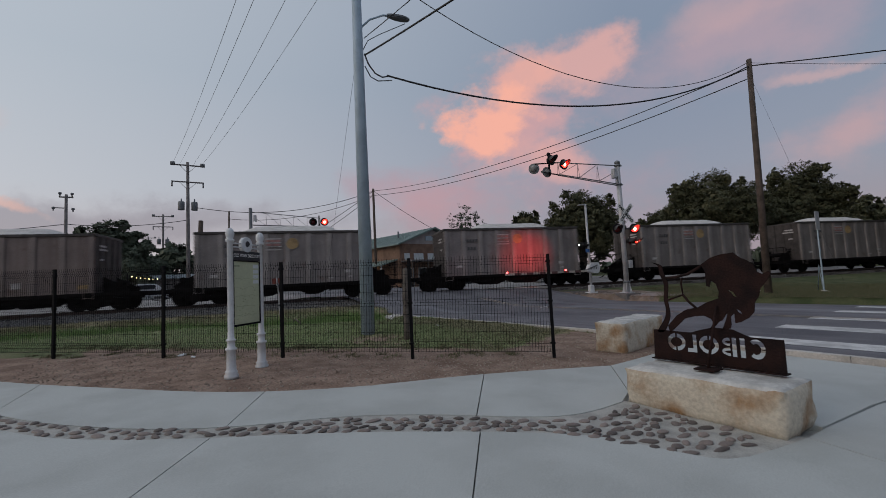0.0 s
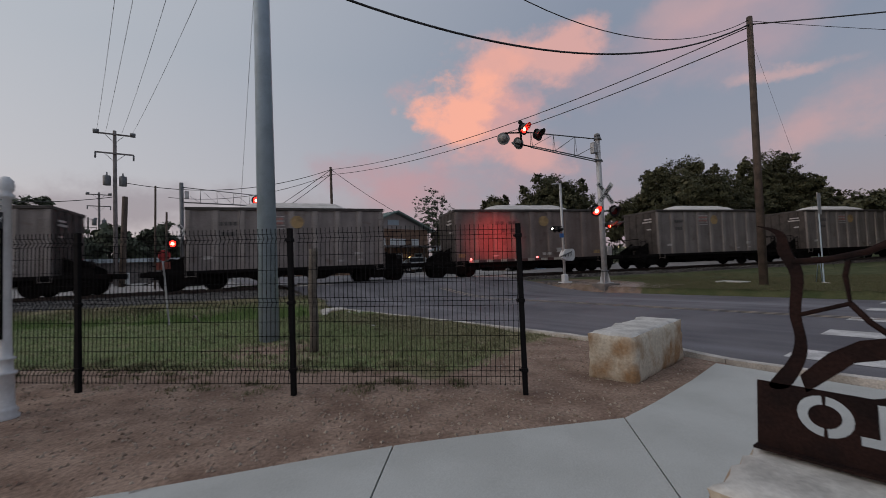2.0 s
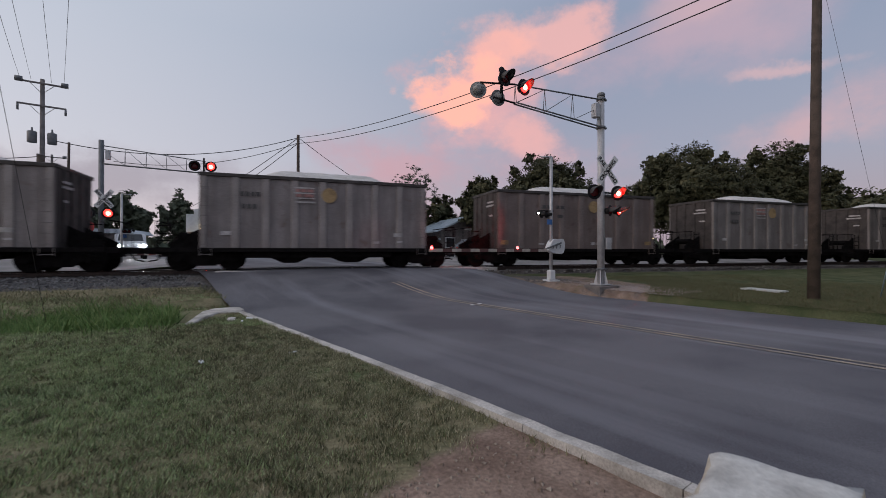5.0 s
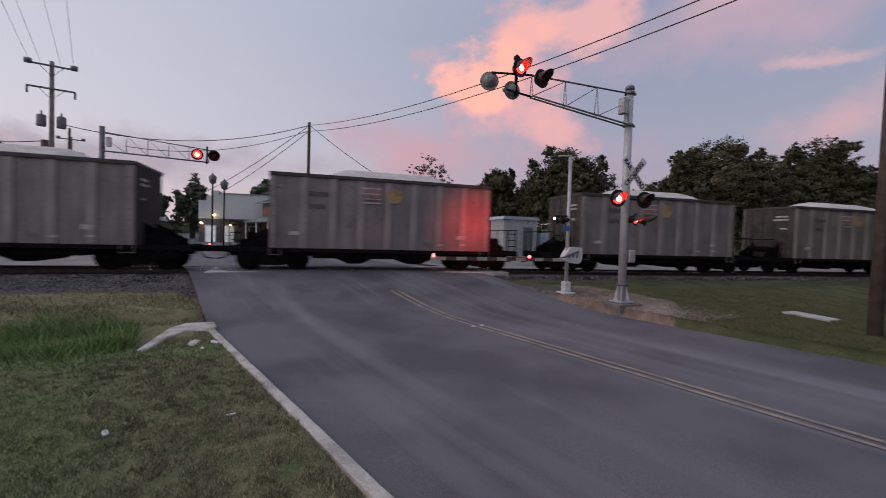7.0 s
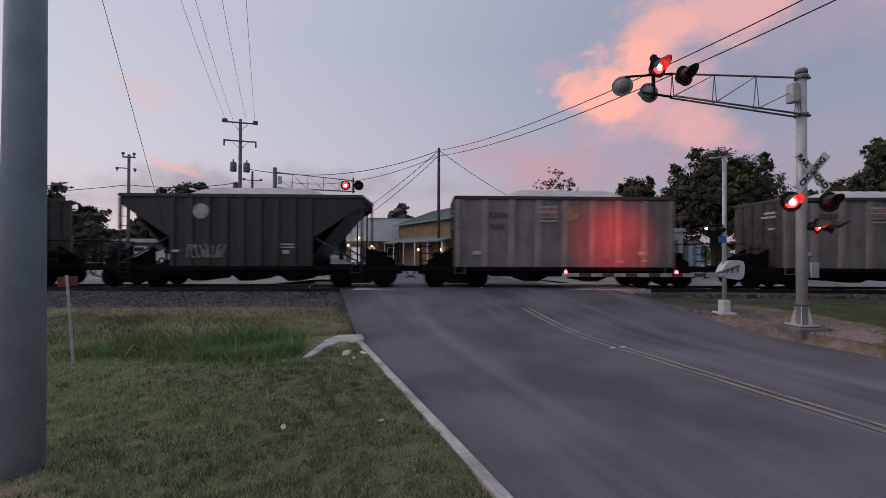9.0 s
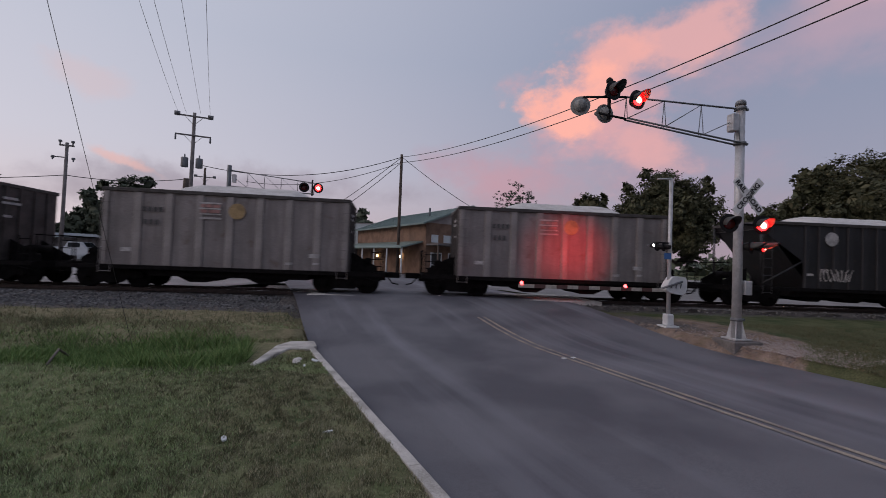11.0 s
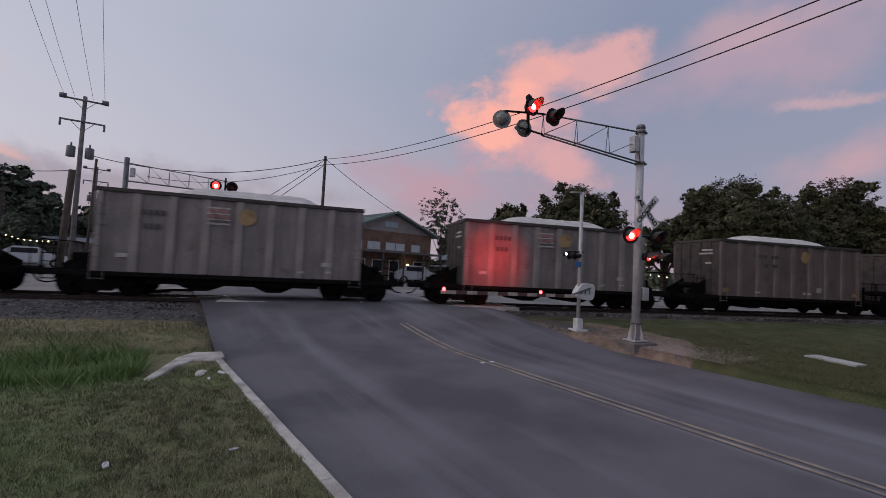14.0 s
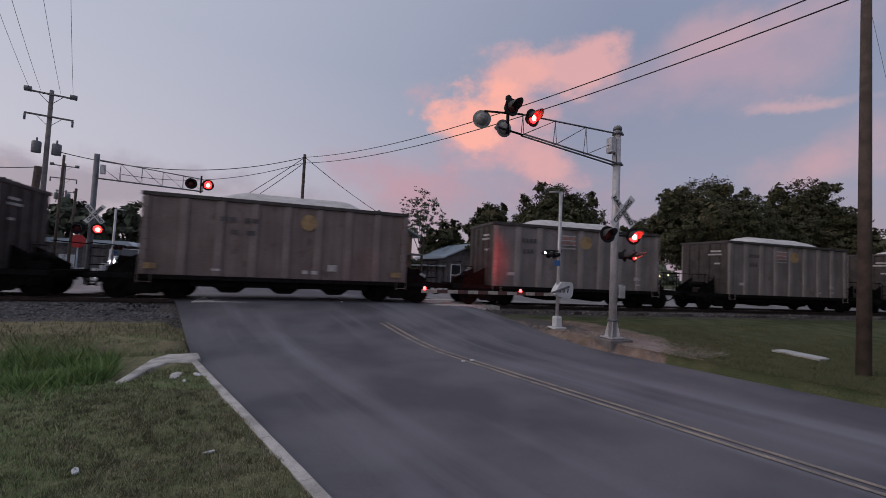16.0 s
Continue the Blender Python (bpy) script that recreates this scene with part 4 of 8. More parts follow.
def wavy(points, k=5):
    """Closed outline rounded through its points."""
    out = []
    c = len(points)
    for i in range(c):
        p = [Vector(points[(i + j) % c]) for j in (-1, 0, 1, 2)]
        for s in range(k):
            f = s / k
            q = 0.5 * ((2 * p[1]) + (p[2] - p[0]) * f + (2 * p[0] - 5 * p[1] + 4 * p[2] - p[3]) * f * f + (3 * p[1] - p[0] - 3 * p[2] + p[3]) * f**3)
            out.append((q.x, q.y))
    return out


def build_sculpture():
    # plate axes: x runs from the far side of the writing to its start, y is up
    ly, hy = 1.64, 2.98
    base = Matrix(((0, 0, 1, 5.64), (1, 0, 0, 0), (0, 1, 0, 0.29), (0, 0, 0, 1)))
    root = thing("steel_sculpture", "dark rusted steel bison cut from plate above town lettering", "sculpture", base)
    w = hy - ly
    rings = []
    for letter, x0, x1 in (("C", 1.835, 1.995), ("I", 2.012, 2.06), ("B", 2.09, 2.235), ("O", 2.258, 2.464), ("L", 2.484, 2.59), ("O", 2.605, 2.815)):
        rings += stencil(letter, x0, x1, 0.103, 0.298)
    plate = [(1.68, 0.0), (2.985, 0.0), (2.97, 0.325), (2.54, 0.318), (2.42, 0.36), (2.3, 0.39), (2.11, 0.38), (2.01, 0.335), (1.95, 0.315), (1.68, 0.312)]
    part("letter_plate", flat_cutout(plate, rings, 0.012), M["corten"], root, "plate with letters cut through, read from the road")
    bm = N()
    box(bm, 1.67, 2.99, -0.012, 0.0, -0.05, 0.06)
    part("foot_rail", bm, M["corten"], root)
    # hind foot, belly, shaggy hump, tail and forelegs
    bison = [(2.77, 0.3), (2.64, 0.42), (2.59, 0.47), (2.48, 0.5), (2.38, 0.51), (2.31, 0.48), (2.29, 0.44), (2.34, 0.36), (2.28, 0.4), (2.23, 0.46), (2.2, 0.47), (2.14, 0.57), (2.16, 0.49), (2.21, 0.37), (2.13, 0.39), (2.12, 0.43), (2.12, 0.51), (2.08, 0.55), (2.08, 0.45), (2.03, 0.46), (1.95, 0.51), (1.9, 0.57), (1.89, 0.66), (1.85, 0.72), (1.83, 0.8), (1.78, 0.86), (1.73, 0.94), (1.75, 0.97), (1.8, 0.94), (1.84, 0.96), (1.87, 1.04), (1.92, 1.08), (1.98, 1.11), (2.04, 1.17), (2.16, 1.16), (2.27, 1.13), (2.37, 1.06), (2.33, 0.99), (2.33, 0.83), (2.3, 0.82), (2.28, 0.89), (2.23, 0.85), (2.21, 0.77), (2.22, 0.7), (2.33, 0.66), (2.44, 0.6), (2.57, 0.57), (2.68, 0.5), (2.79, 0.38)]
    eyes = [[(2.13, 0.79), (2.07, 0.765), (2.045, 0.71), (2.075, 0.725), (2.10, 0.76)], [(2.06, 0.60), (2.02, 0.57), (2.01, 0.54), (2.045, 0.56)]]
    part("bison", flat_cutout(bison, eyes, 0.014), M["corten"], root, "charging bison silhouette")
    trunk = wavy([(2.92, 0.31), (2.83, 0.45), (2.8, 0.56), (2.815, 0.68), (2.8, 0.86), (2.845, 0.98), (2.85, 1.07), (2.93, 1.12), (2.82, 1.08), (2.79, 0.98), (2.75, 0.87), (2.77, 0.68), (2.755, 0.54), (2.77, 0.44), (2.84, 0.31)], 4)
    part("tree", flat_cutout(trunk, [], 0.012), M["corten"], root, "bare tree silhouette")
    bm = N()
    pipe(bm, [(2.78, 0.67, 0.006), (2.59, 0.735, 0.006), (2.60, 0.86, 0.006), (2.585, 0.93, 0.006)], 0.011, 6)
    pipe(bm, [(2.59, 0.735, 0.006), (2.53, 0.655, 0.006), (2.45, 0.585, 0.006)], 0.013, 6)
    pipe(bm, [(2.79, 0.93, 0.006), (2.66, 0.935, 0.006), (2.52, 0.965, 0.006), (2.36, 1.05, 0.006)], 0.016, 6)
    part("branch", bm, M["corten"], root)
    bm = N()
    pipe(bm, [(2.27, -0.01, -0.24), (2.24, 0.62, -0.01)], 0.014, 8)
    box(bm, 2.17, 2.37, -0.012, 0.004, -0.32, -0.14)
    part("brace", bm, M["corten"], root, "steel back brace on a foot plate")


build_sculpture()


def build_kiosk():
    a, b = Vector((1.53, 7.33)), Vector((2.05, 7.86))
    mid = (a + b) / 2
    turn = math.degrees(math.atan2(b.y - a.y, b.x - a.x))
    half = (b - a).length / 2
    z = plaza(mid.x, mid.y)
    root = thing("directory_kiosk", "white two-post kiosk with a pale green town map", "information board", pose(mid.x, mid.y, z - 0.02, 0, 0, turn))
    prof = [(0.105, 0.0), (0.105, 0.05), (0.085, 0.075), (0.095, 0.10), (0.08, 0.12), (0.07, 0.14), (0.064, 0.42), (0.085, 0.435), (0.085, 0.455), (0.058, 0.47), (0.056, 0.56), (0.075, 0.575), (0.072, 0.59), (0.05, 0.60), (0.046, 0.72), (0.043, 2.10), (0.062, 2.11), (0.068, 2.14), (0.045, 2.16), (0.06, 2.19), (0.066, 2.235), (0.058, 2.28), (0.03, 2.315), (0.0005, 2.325)]
    for s in (-half, half):
        bm = N()
        lathe(bm, prof, 18, Matrix.Translation((s, 0, 0)))
        part("post", bm, M["white"], root, "white cast post with rings and a ball finial")
    w = half - 0.04
    for zz in (2.03, 2.09):
        bm = N()
        tube(bm, (-w, 0, zz), (w, 0, zz), 0.012)
        part("rail", bm, M["white"], root)
    bm = N()
    tube(bm, (0, -0.035, 2.08), (0, 0.035, 2.08), 0.125, seg=28)
    disc = part("medallion", bm, M["white"], root, "round grey-white town medallion")
    bm = N()
    prism(bm, wavy([(-0.05, 0.0), (-0.03, 0.045), (0.02, 0.05), (0.055, 0.01), (0.03, -0.03), (-0.02, -0.045)], 3), 0.004, Matrix(((1, 0, 0, 0), (0, 0, 1, -0.041), (0, 1, 0, 2.085), (0, 0, 0, 1))))
    part("emblem", bm, M["sign_dark"], disc, "dark emblem")
    bm = N()
    box(bm, -w, w, -0.025, 0.025, 0.77, 0.80)
    box(bm, -w, w, -0.025, 0.025, 1.80, 1.815)
    box(bm, -w, -w + 0.018, -0.025, 0.025, 0.80, 1.80)
    box(bm, w - 0.018, w, -0.025, 0.025, 0.80, 1.80)
    part("frame", bm, M["black"], root, "thin black frame")
    bm = N()
    box(bm, -w, w, -0.028, 0.028, 1.82, 1.97, 0.004)
    head = part("header", bm, M["sign_dark"], root, "dark header with white lettering")
    me = text_mesh("OLD TOWN DIRECTORY", 0.062, 0.001)
    me.materials.append(M["letter"])
    part("lettering", me, None, head, m=pose(0, -0.031, 1.895, 90, 0, 0) @ Matrix.Diagonal((0.92, 1.25, 1, 1)))
    bm = N()
    box(bm, -w + 0.018, w - 0.018, -0.012, 0.012, 0.80, 1.80)
    board = part("map_board", bm, M["map_green"], root, "pale green map")
    bm = N()
    for i in range(4):
        box(bm, w - 0.17, w - 0.03, -0.015, -0.0125, 1.44 + i * 0.085, 1.50 + i * 0.085)
    part("legend", bm, M["map_pale"], board, "pale legend panels")
    bm = N()
    rnd = random.Random(4)
    for i in range(5):
        y = 0.92 + 0.07 * rnd.random() + i * 0.15
        pipe(bm, [(-w + 0.05 + (2 * w - 0.1) * k / 7, -0.014, y + 0.05 * noise.noise((k * 0.9, i, 0))) for k in range(8)], 0.0022, 4)
    for i in range(22):
        x, y = rnd.uniform(-w + 0.06, w - 0.08), rnd.uniform(0.85, 1.4)
        box(bm, x, x + rnd.uniform(0.01, 0.035), -0.0145, -0.0125, y, y + 0.008)
    box(bm, -w + 0.04, -w + 0.16, -0.0145, -0.0125, 1.715, 1.745)
    part("map_marks", bm, M["map_line"], board)


build_kiosk()

POSTS = [(6.36 - 1.918 * i, 5.30 + 1.604 * i) for i in range(9)]


def build_fence():
    root = thing("wire_fence", "black welded wire fence with folded panels and square posts", "fence")
    d = Vector((POSTS[1][0] - POSTS[0][0], POSTS[1][1] - POSTS[0][1]))
    gap = d.length
    turn = math.degrees(math.atan2(d.y, d.x))
    height = 1.72
    post_mesh = None
    for i, (x, y) in enumerate(POSTS):
        if post_mesh is None:
            bm = N()
            box(bm, -0.027, 0.027, -0.027, 0.027, -0.16, height + 0.05, 0.004)
            post_mesh = mesh_of("post", bm, M["black"])
            bm = N()
            box(bm, -0.037, 0.037, -0.037, 0.037, -0.02, 0.02, 0.005)
            box(bm, 0.037, 0.052, -0.012, 0.012, -0.012, 0.012)
            clamp_mesh = mesh_of("clamp", bm, M["black"])
        o = part("post", post_mesh, None, root)
        o.matrix_basis = pose(x, y, plaza(x, y) + 0.043, 0, 0, turn)
        for z in (0.22, 0.95, 1.64):
            c = part("clamp", clamp_mesh, None, o)
            c.matrix_basis = pose(0, 0, z)
    # one panel: bent uprights and level wires
    bm = N()
    folds = [0.20, 0.95, 1.66]

    def bend(z):
        for f in folds:
            if abs(z - f) < 0.05:
                return 0.035 * (1 - abs(z - f) / 0.05)
        return 0.0

    zs = [0.06]
    for f in folds:
        zs += [f - 0.05, f, f + 0.05]
    zs.append(1.77)
    k = 49
    wm = N()
    pipe(wm, [(0, -bend(z), z) for z in zs], 0.0038, 4)
    upright = mesh_of("wire", wm, M["black"])
    tube(bm, (0.035, -0.004, 0.07), (gap - 0.035, -0.004, 0.07), 0.0036, seg=4)
    panel = mesh_of("panel", bm, M["black"])
    wm = N()
    tube(wm, (0.035, -0.004, 0), (gap - 0.035, -0.004, 0), 0.0036, seg=4)
    level = mesh_of("level_wire", wm, M["black"])
    many = N()
    for i in range(k):
        x = 0.06 + (gap - 0.12) * i / (k - 1)
        pipe(many, [(x, -bend(z), z) for z in zs], 0.0038, 3)
    joined = mesh_of("wires", many, M["black"])
    for nth, ((x, y), (x1, y1)) in enumerate(zip(POSTS, POSTS[1:])):
        o = part("panel", panel, None, root, "welded mesh panel with V folds")
        rise = math.degrees(math.atan2(plaza(x1, y1) - plaza(x, y), gap))
        o.matrix_basis = pose(x, y, plaza(x, y) + 0.043, 0, -rise, turn)
        for z in (0.15, 0.20, 0.25, 0.42, 0.58, 0.74, 0.90, 0.95, 1.0, 1.16, 1.31, 1.47, 1.61, 1.66, 1.71):
            part("level_wire", level, None, o).matrix_basis = pose(0, -bend(z), z)
        if nth > 5:
            part("wires", joined, None, o)["kind"] = "stuff"
            continue
        for i in range(k):
            c = part("wire", upright, None, o)
            c.matrix_basis = pose(0.06 + (gap - 0.12) * i / (k - 1), 0, 0)


build_fence()

# ---- poles and lines ----


def build_street_pole():
    root = thing("steel_pole", "tall grey galvanised steel pole with a street lamp", "utility pole", pose(5.12, 10.67, plaza(5.12, 10.67) - 0.05))
    bm = N()
    tube(bm, (0, 0, 0), (0, 0, 14.6), 0.185, 0.10, seg=12)
    part("shaft", bm, M["steel"], root, smooth=False)
    bm = N()
    pipe(bm, [(0.13, 0, 8.55), (0.35, -0.05, 8.8), (0.75, -0.1, 9.02), (0.95, -0.12, 9.05)], 0.028, 8)
    arm = part("lamp_arm", bm, M["steel"], root)
    bm = N()
    prism(bm, wavy([(-0.12, -0.06), (0.25, -0.13), (0.5, -0.08), (0.55, 0.0), (0.5, 0.08), (0.25, 0.13), (-0.12, 0.06)], 3), 0.09, pose(1.0, -0.13, 9.0, 0, 0, -8))
    bmesh.ops.bevel(bm, geom=bm.edges[:], offset=0.025, segments=2, affect="EDGES")
    part("lamp_head", bm, M["insulator"], arm, "grey cobra-head street lamp, unlit")
    bm = N()
    box(bm, -1.5, 1.4, -0.05, 0.05, 13.55, 13.66, 0.01)
    part("crossarm", bm, M["pole_wood"], root)
    # loops of cable where the lines are made fast
    bm = N()
    pipe(bm, [(0.16, -0.05, 7.75), (0.25, -0.1, 7.45), (0.42, -0.15, 7.2), (0.62, -0.18, 7.12), (0.85, -0.2, 7.2)], 0.022, 6)
    pipe(bm, [(0.16, -0.05, 7.4), (0.3, -0.1, 7.1), (0.5, -0.15, 7.0), (0.9, -0.2, 7.08)], 0.016, 6)
    pipe(bm, [(0.15, 0.0, 7.9), (0.3, 0.0, 8.2), (0.6, -0.1, 8.4), (1.4, -0.2, 8.9)], 0.012, 6)
    part("cable_loop", bm, M["wire"], root)


def wooden_pole(name, label, x, y, z, h, lean=(0, 0), r0=0.16, r1=0.11, wood="pole_wood"):
    root = thing(name, label, "utility pole", pose(x, y, z))
    bm = N()
    tube(bm, (0, 0, -0.3), (lean[0], lean[1], h), r0, r1, seg=12)
    part("shaft", bm, M[wood], root)
    return root


def crossarm_pole(x, y, z, h, scale=1.0, cans=True):
    root = wooden_pole("utility_pole", "wooden utility pole with two crossarms and transformers", x, y, z, h, r0=0.19, r1=0.13, wood="pole_grey")
    for k, (zz, w) in enumerate(((h - 0.35, 1.3), (h - 2.0, 1.35))):
        bm = N()
        box(bm, -w, w, -0.2, -0.1, zz - 0.06, zz + 0.06, 0.01)
        tube(bm, (-w * 0.55, -0.15, zz), (0, -0.1, zz - 0.75), 0.02, seg=6)
        tube(bm, (w * 0.55, -0.15, zz), (0, -0.1, zz - 0.75), 0.02, seg=6)
        arm = part("crossarm", bm, M["pole_grey"], root)
        for s in (-w + 0.05, w - 0.05):
            bm = N()
            if k == 0:
                tube(bm, (s - 0.2, -0.15, zz + 0.1), (s + 0.2, -0.15, zz + 0.1), 0.19, seg=12)
            else:
                tube(bm, (s, -0.15, zz - 0.5), (s, -0.15, zz - 0.06), 0.07, seg=8)
            part("insulator", bm, M["insulator"], arm)
    if cans:
        for s in (-0.55, 0.55):
            bm = N()
            lathe(bm, [(0.26, 0), (0.28, 0.05), (0.28, 0.75), (0.24, 0.82), (0.07, 0.84), (0.05, 1.1), (0.001, 1.12)], 12, Matrix.Translation((s, -0.1, h - 4.75)))
            part("transformer", bm, M["insulator"], root, "grey transformer can")
    return root


def wire(a, b, drop, r=0.012, name="overhead_wire", label="black overhead cable sagging between poles"):
    bm = N()
    pipe(bm, sag(a, b, drop), r, 5)
    return solid(name, bm, M["wire"], label, "cable", group="overhead lines")


build_street_pole()
wooden_pole("utility_pole", "plain dark wooden utility pole in the grass verge", 21.8, 7.93, 0.1, 10.25, (0.45, 0.0), 0.145, 0.10)
wooden_pole("utility_pole", "slim dark wooden pole beyond the rails", 18.94, 42.2, -0.2, 11.7, (0, 0), 0.15, 0.12)
crossarm_pole(1.9, 47.6, -0.1, 14.1)
crossarm_pole(-0.73, 79.7, 0.0, 13.8)
crossarm_pole(-4.1, 113, 0.0, 14.0)
wooden_pole("utility_pole", "short dark wooden pole stub beyond the rails", 2.4, 40.2, 0.5, 6.7, (0.25, 0), 0.2, 0.18)


def build_lamp_pole():
    root = wooden_pole("utility_pole", "grey wooden pole carrying two floodlights at its top", -7.5, 50.2, 0.4, 10.3, r0=0.15, r1=0.11, wood="pole_grey")
    bm = N()
    box(bm, -0.5, 0.5, -0.06, 0.06, 10.0, 10.12, 0.01)
    box(bm, -0.95, 0.0, -0.05, 0.05, 9.02, 9.1, 0.01)
    part("crossarm", bm, M["pole_grey"], root)
    for x, z in ((-0.42, 10.12), (0.42, 10.12), (-0.85, 8.78), (0.5, 8.72)):
        bm = N()
        lathe(bm, [(0.05, 0.0), (0.05, 0.12), (0.13, 0.2), (0.13, 0.32), (0.04, 0.36)], 10, Matrix.Translation((x, -0.1, z)))
        part("floodlight", bm, M["insulator"], root, "grey floodlight, unlit")


build_lamp_pole()
TOPR = (22.2, 7.93, 10.05)
FARP = (18.94, 42.1, 11.25)
wire((5.88, 10.5, 7.15), TOPR, 1.32, 0.028)
wire((5.18, 10.66, 10.6), (22.25, 7.93, 10.25), 2.35, 0.014)
wire((5.25, 10.5, 7.6), (10.3, -9.5, 8.8), 0.5, 0.024)
wire((5.25, 10.55, 8.1), (8.6, 2.0, 10.6), 0.2, 0.012)
wire((22.2, 8.0, 9.95), FARP, 1.0, 0.022)
wire((22.2, 8.0, 9.5), (18.94, 42.1, 10.75), 1.0, 0.022)
wire(TOPR, (43, -14.7, 10.6), 0.6, 0.026)
wire((22.25, 7.93, 10.2), (48, -6.7, 10.8), 0.5, 0.011)
wire((22.2, 7.95, 9.7), (28.2, 7.15, 0.1), 0.0, 0.004, "guy_wire", "thin steel guy wire from the pole to the ground")
wire(FARP, (2.2, 47.5, 9.6), 1.3, 0.03)
wire((18.94, 42.1, 10.8), (6, 52, 9.2), 1.0, 0.025)
wire(FARP, (12, 62, 5.8), 0.4, 0.03)
wire((18.94, 42.1, 10.8), (13, 62, 5.4), 0.4, 0.03)
wire(FARP, (31, 41.5, 5.2), 0.5, 0.025)
wire((1.8, 47.6, 8.3), (-7.5, 50.2, 8.0), 0.35, 0.03)
wire((-7.5, 50.2, 8.0), (-34, 57, 7.6), 0.8, 0.03)
for x0, x1 in ((0.7, 3.6), (1.3, 4.2), (2.4, 5.3), (3.1, 6.5)):
    wire((x0, 47.5, 13.85), (x1, 10.69, 13.6), 0.5, 0.010)
wire((5.05, 10.8, 7.3), (5.45, 16.1, 0.0), 0.0, 0.004, "guy_wire", "thin steel guy wire from the pole to the ground")


def build_small_posts():
    z = plaza(5.38, 8.95)
    bm = N()
    pipe(bm, [(0, 0, -0.1), (0.02, 0.01, 0.5), (0.0, 0.0, 1.0), (0.035, 0.0, 1.62), (0.03, 0, 1.68)], 0.07, 9)
    solid("wooden_post", bm, M["grey_wood"], "leaning weathered wooden post in the lawn", "post", pose(5.38, 8.95, z))
    root = thing("marker_post", "thin white marker post with rust-red plates", "marker", pose(3.76, 14.8, land(3.76, 14.8) - 0.02, 0, -4, 0))
    bm = N()
    box(bm, -0.022, 0.022, -0.012, 0.012, -0.1, 1.62, 0.004)
    part("stake", bm, M["steel_lit"], root)
    bm = N()
    box(bm, -0.15, 0.15, 0.014, 0.024, 1.42, 1.6, 0.003)
    part("plate", bm, M["rust_plate"], root)
    root = thing("sign_post", "small road sign on a thin post seen from behind", "road sign", pose(23.5, 6.6, 0.08))
    bm = N()
    box(bm, -0.03, 0.03, -0.02, 0.02, -0.1, 3.3)
    part("post", bm, M["steel"], root)
    bm = N()
    box(bm, -0.23, 0.23, -0.035, -0.021, 2.55, 3.35, 0.004)
    part("sign_face", bm, M["steel_lit"], root)
    bm = N()
    pipe(bm, [(0.25, 0.1, 0.0), (0.05, 0.1, 1.1), (0.35, 0.3, 0.05)], 0.02, 6)
    part("brace", bm, M["steel"], root)
    bm = N()
    prism(bm, [(23.73, 10.3), (24.34, 10.16), (23.77, 8.97), (23.2, 9.05)], 0.05, Matrix.Translation((0, 0, 0.1)))
    solid("concrete_pad", bm, M["concrete"], "small pale concrete pad in the grass verge", "concrete pad")
    bm = N()
    pipe(bm, [(4.35, 16.4, land(4.35, 16.4) + 0.02), (4.4, 15.6, land(4.4, 15.6) + 0.25), (4.45, 15.0, land(4.45, 15) + 0.03)], 0.022, 6)
    solid("branch", bm, M["grey_wood"], "dry fallen branch lying in the grass", "branch")
    rnd = random.Random(9)
    for x, y, s in ((7.48, 11.04, 0.10), (8.63, 10.94, 0.075), (8.55, 14.9, 0.3), (8.9, 14.8, 0.16), (8.65, 14.3, 0.08), (0.92, 10.1, 0.18), (1.1, 9.7, 0.1), (23.2, 6.48, 0.3)):
        bm = N()
        k = 9
        prism(bm, [(s * rnd.uniform(0.55, 1) * math.cos(i * 6.283 / k), s * 0.45 * rnd.uniform(0.55, 1) * math.sin(i * 6.283 / k)) for i in range(k)], 0.012 + s * 0.05)
        bmesh.ops.bevel(bm, geom=bm.edges[:], offset=0.004, segments=1, affect="EDGES")
        solid("litter" if s < 0.2 else "stone_chunk", bm, M["white"] if s < 0.2 else M["kerb"], "crumpled white scrap lying on the grass" if s < 0.2 else "flat broken pale stone lying on the grass", "litter" if s < 0.2 else "stone", pose(x, y, land(x, y) + 0.015, 4, -3, rnd.uniform(0, 180)))


build_small_posts()

# ---- level crossing signals ----


TURNING = []


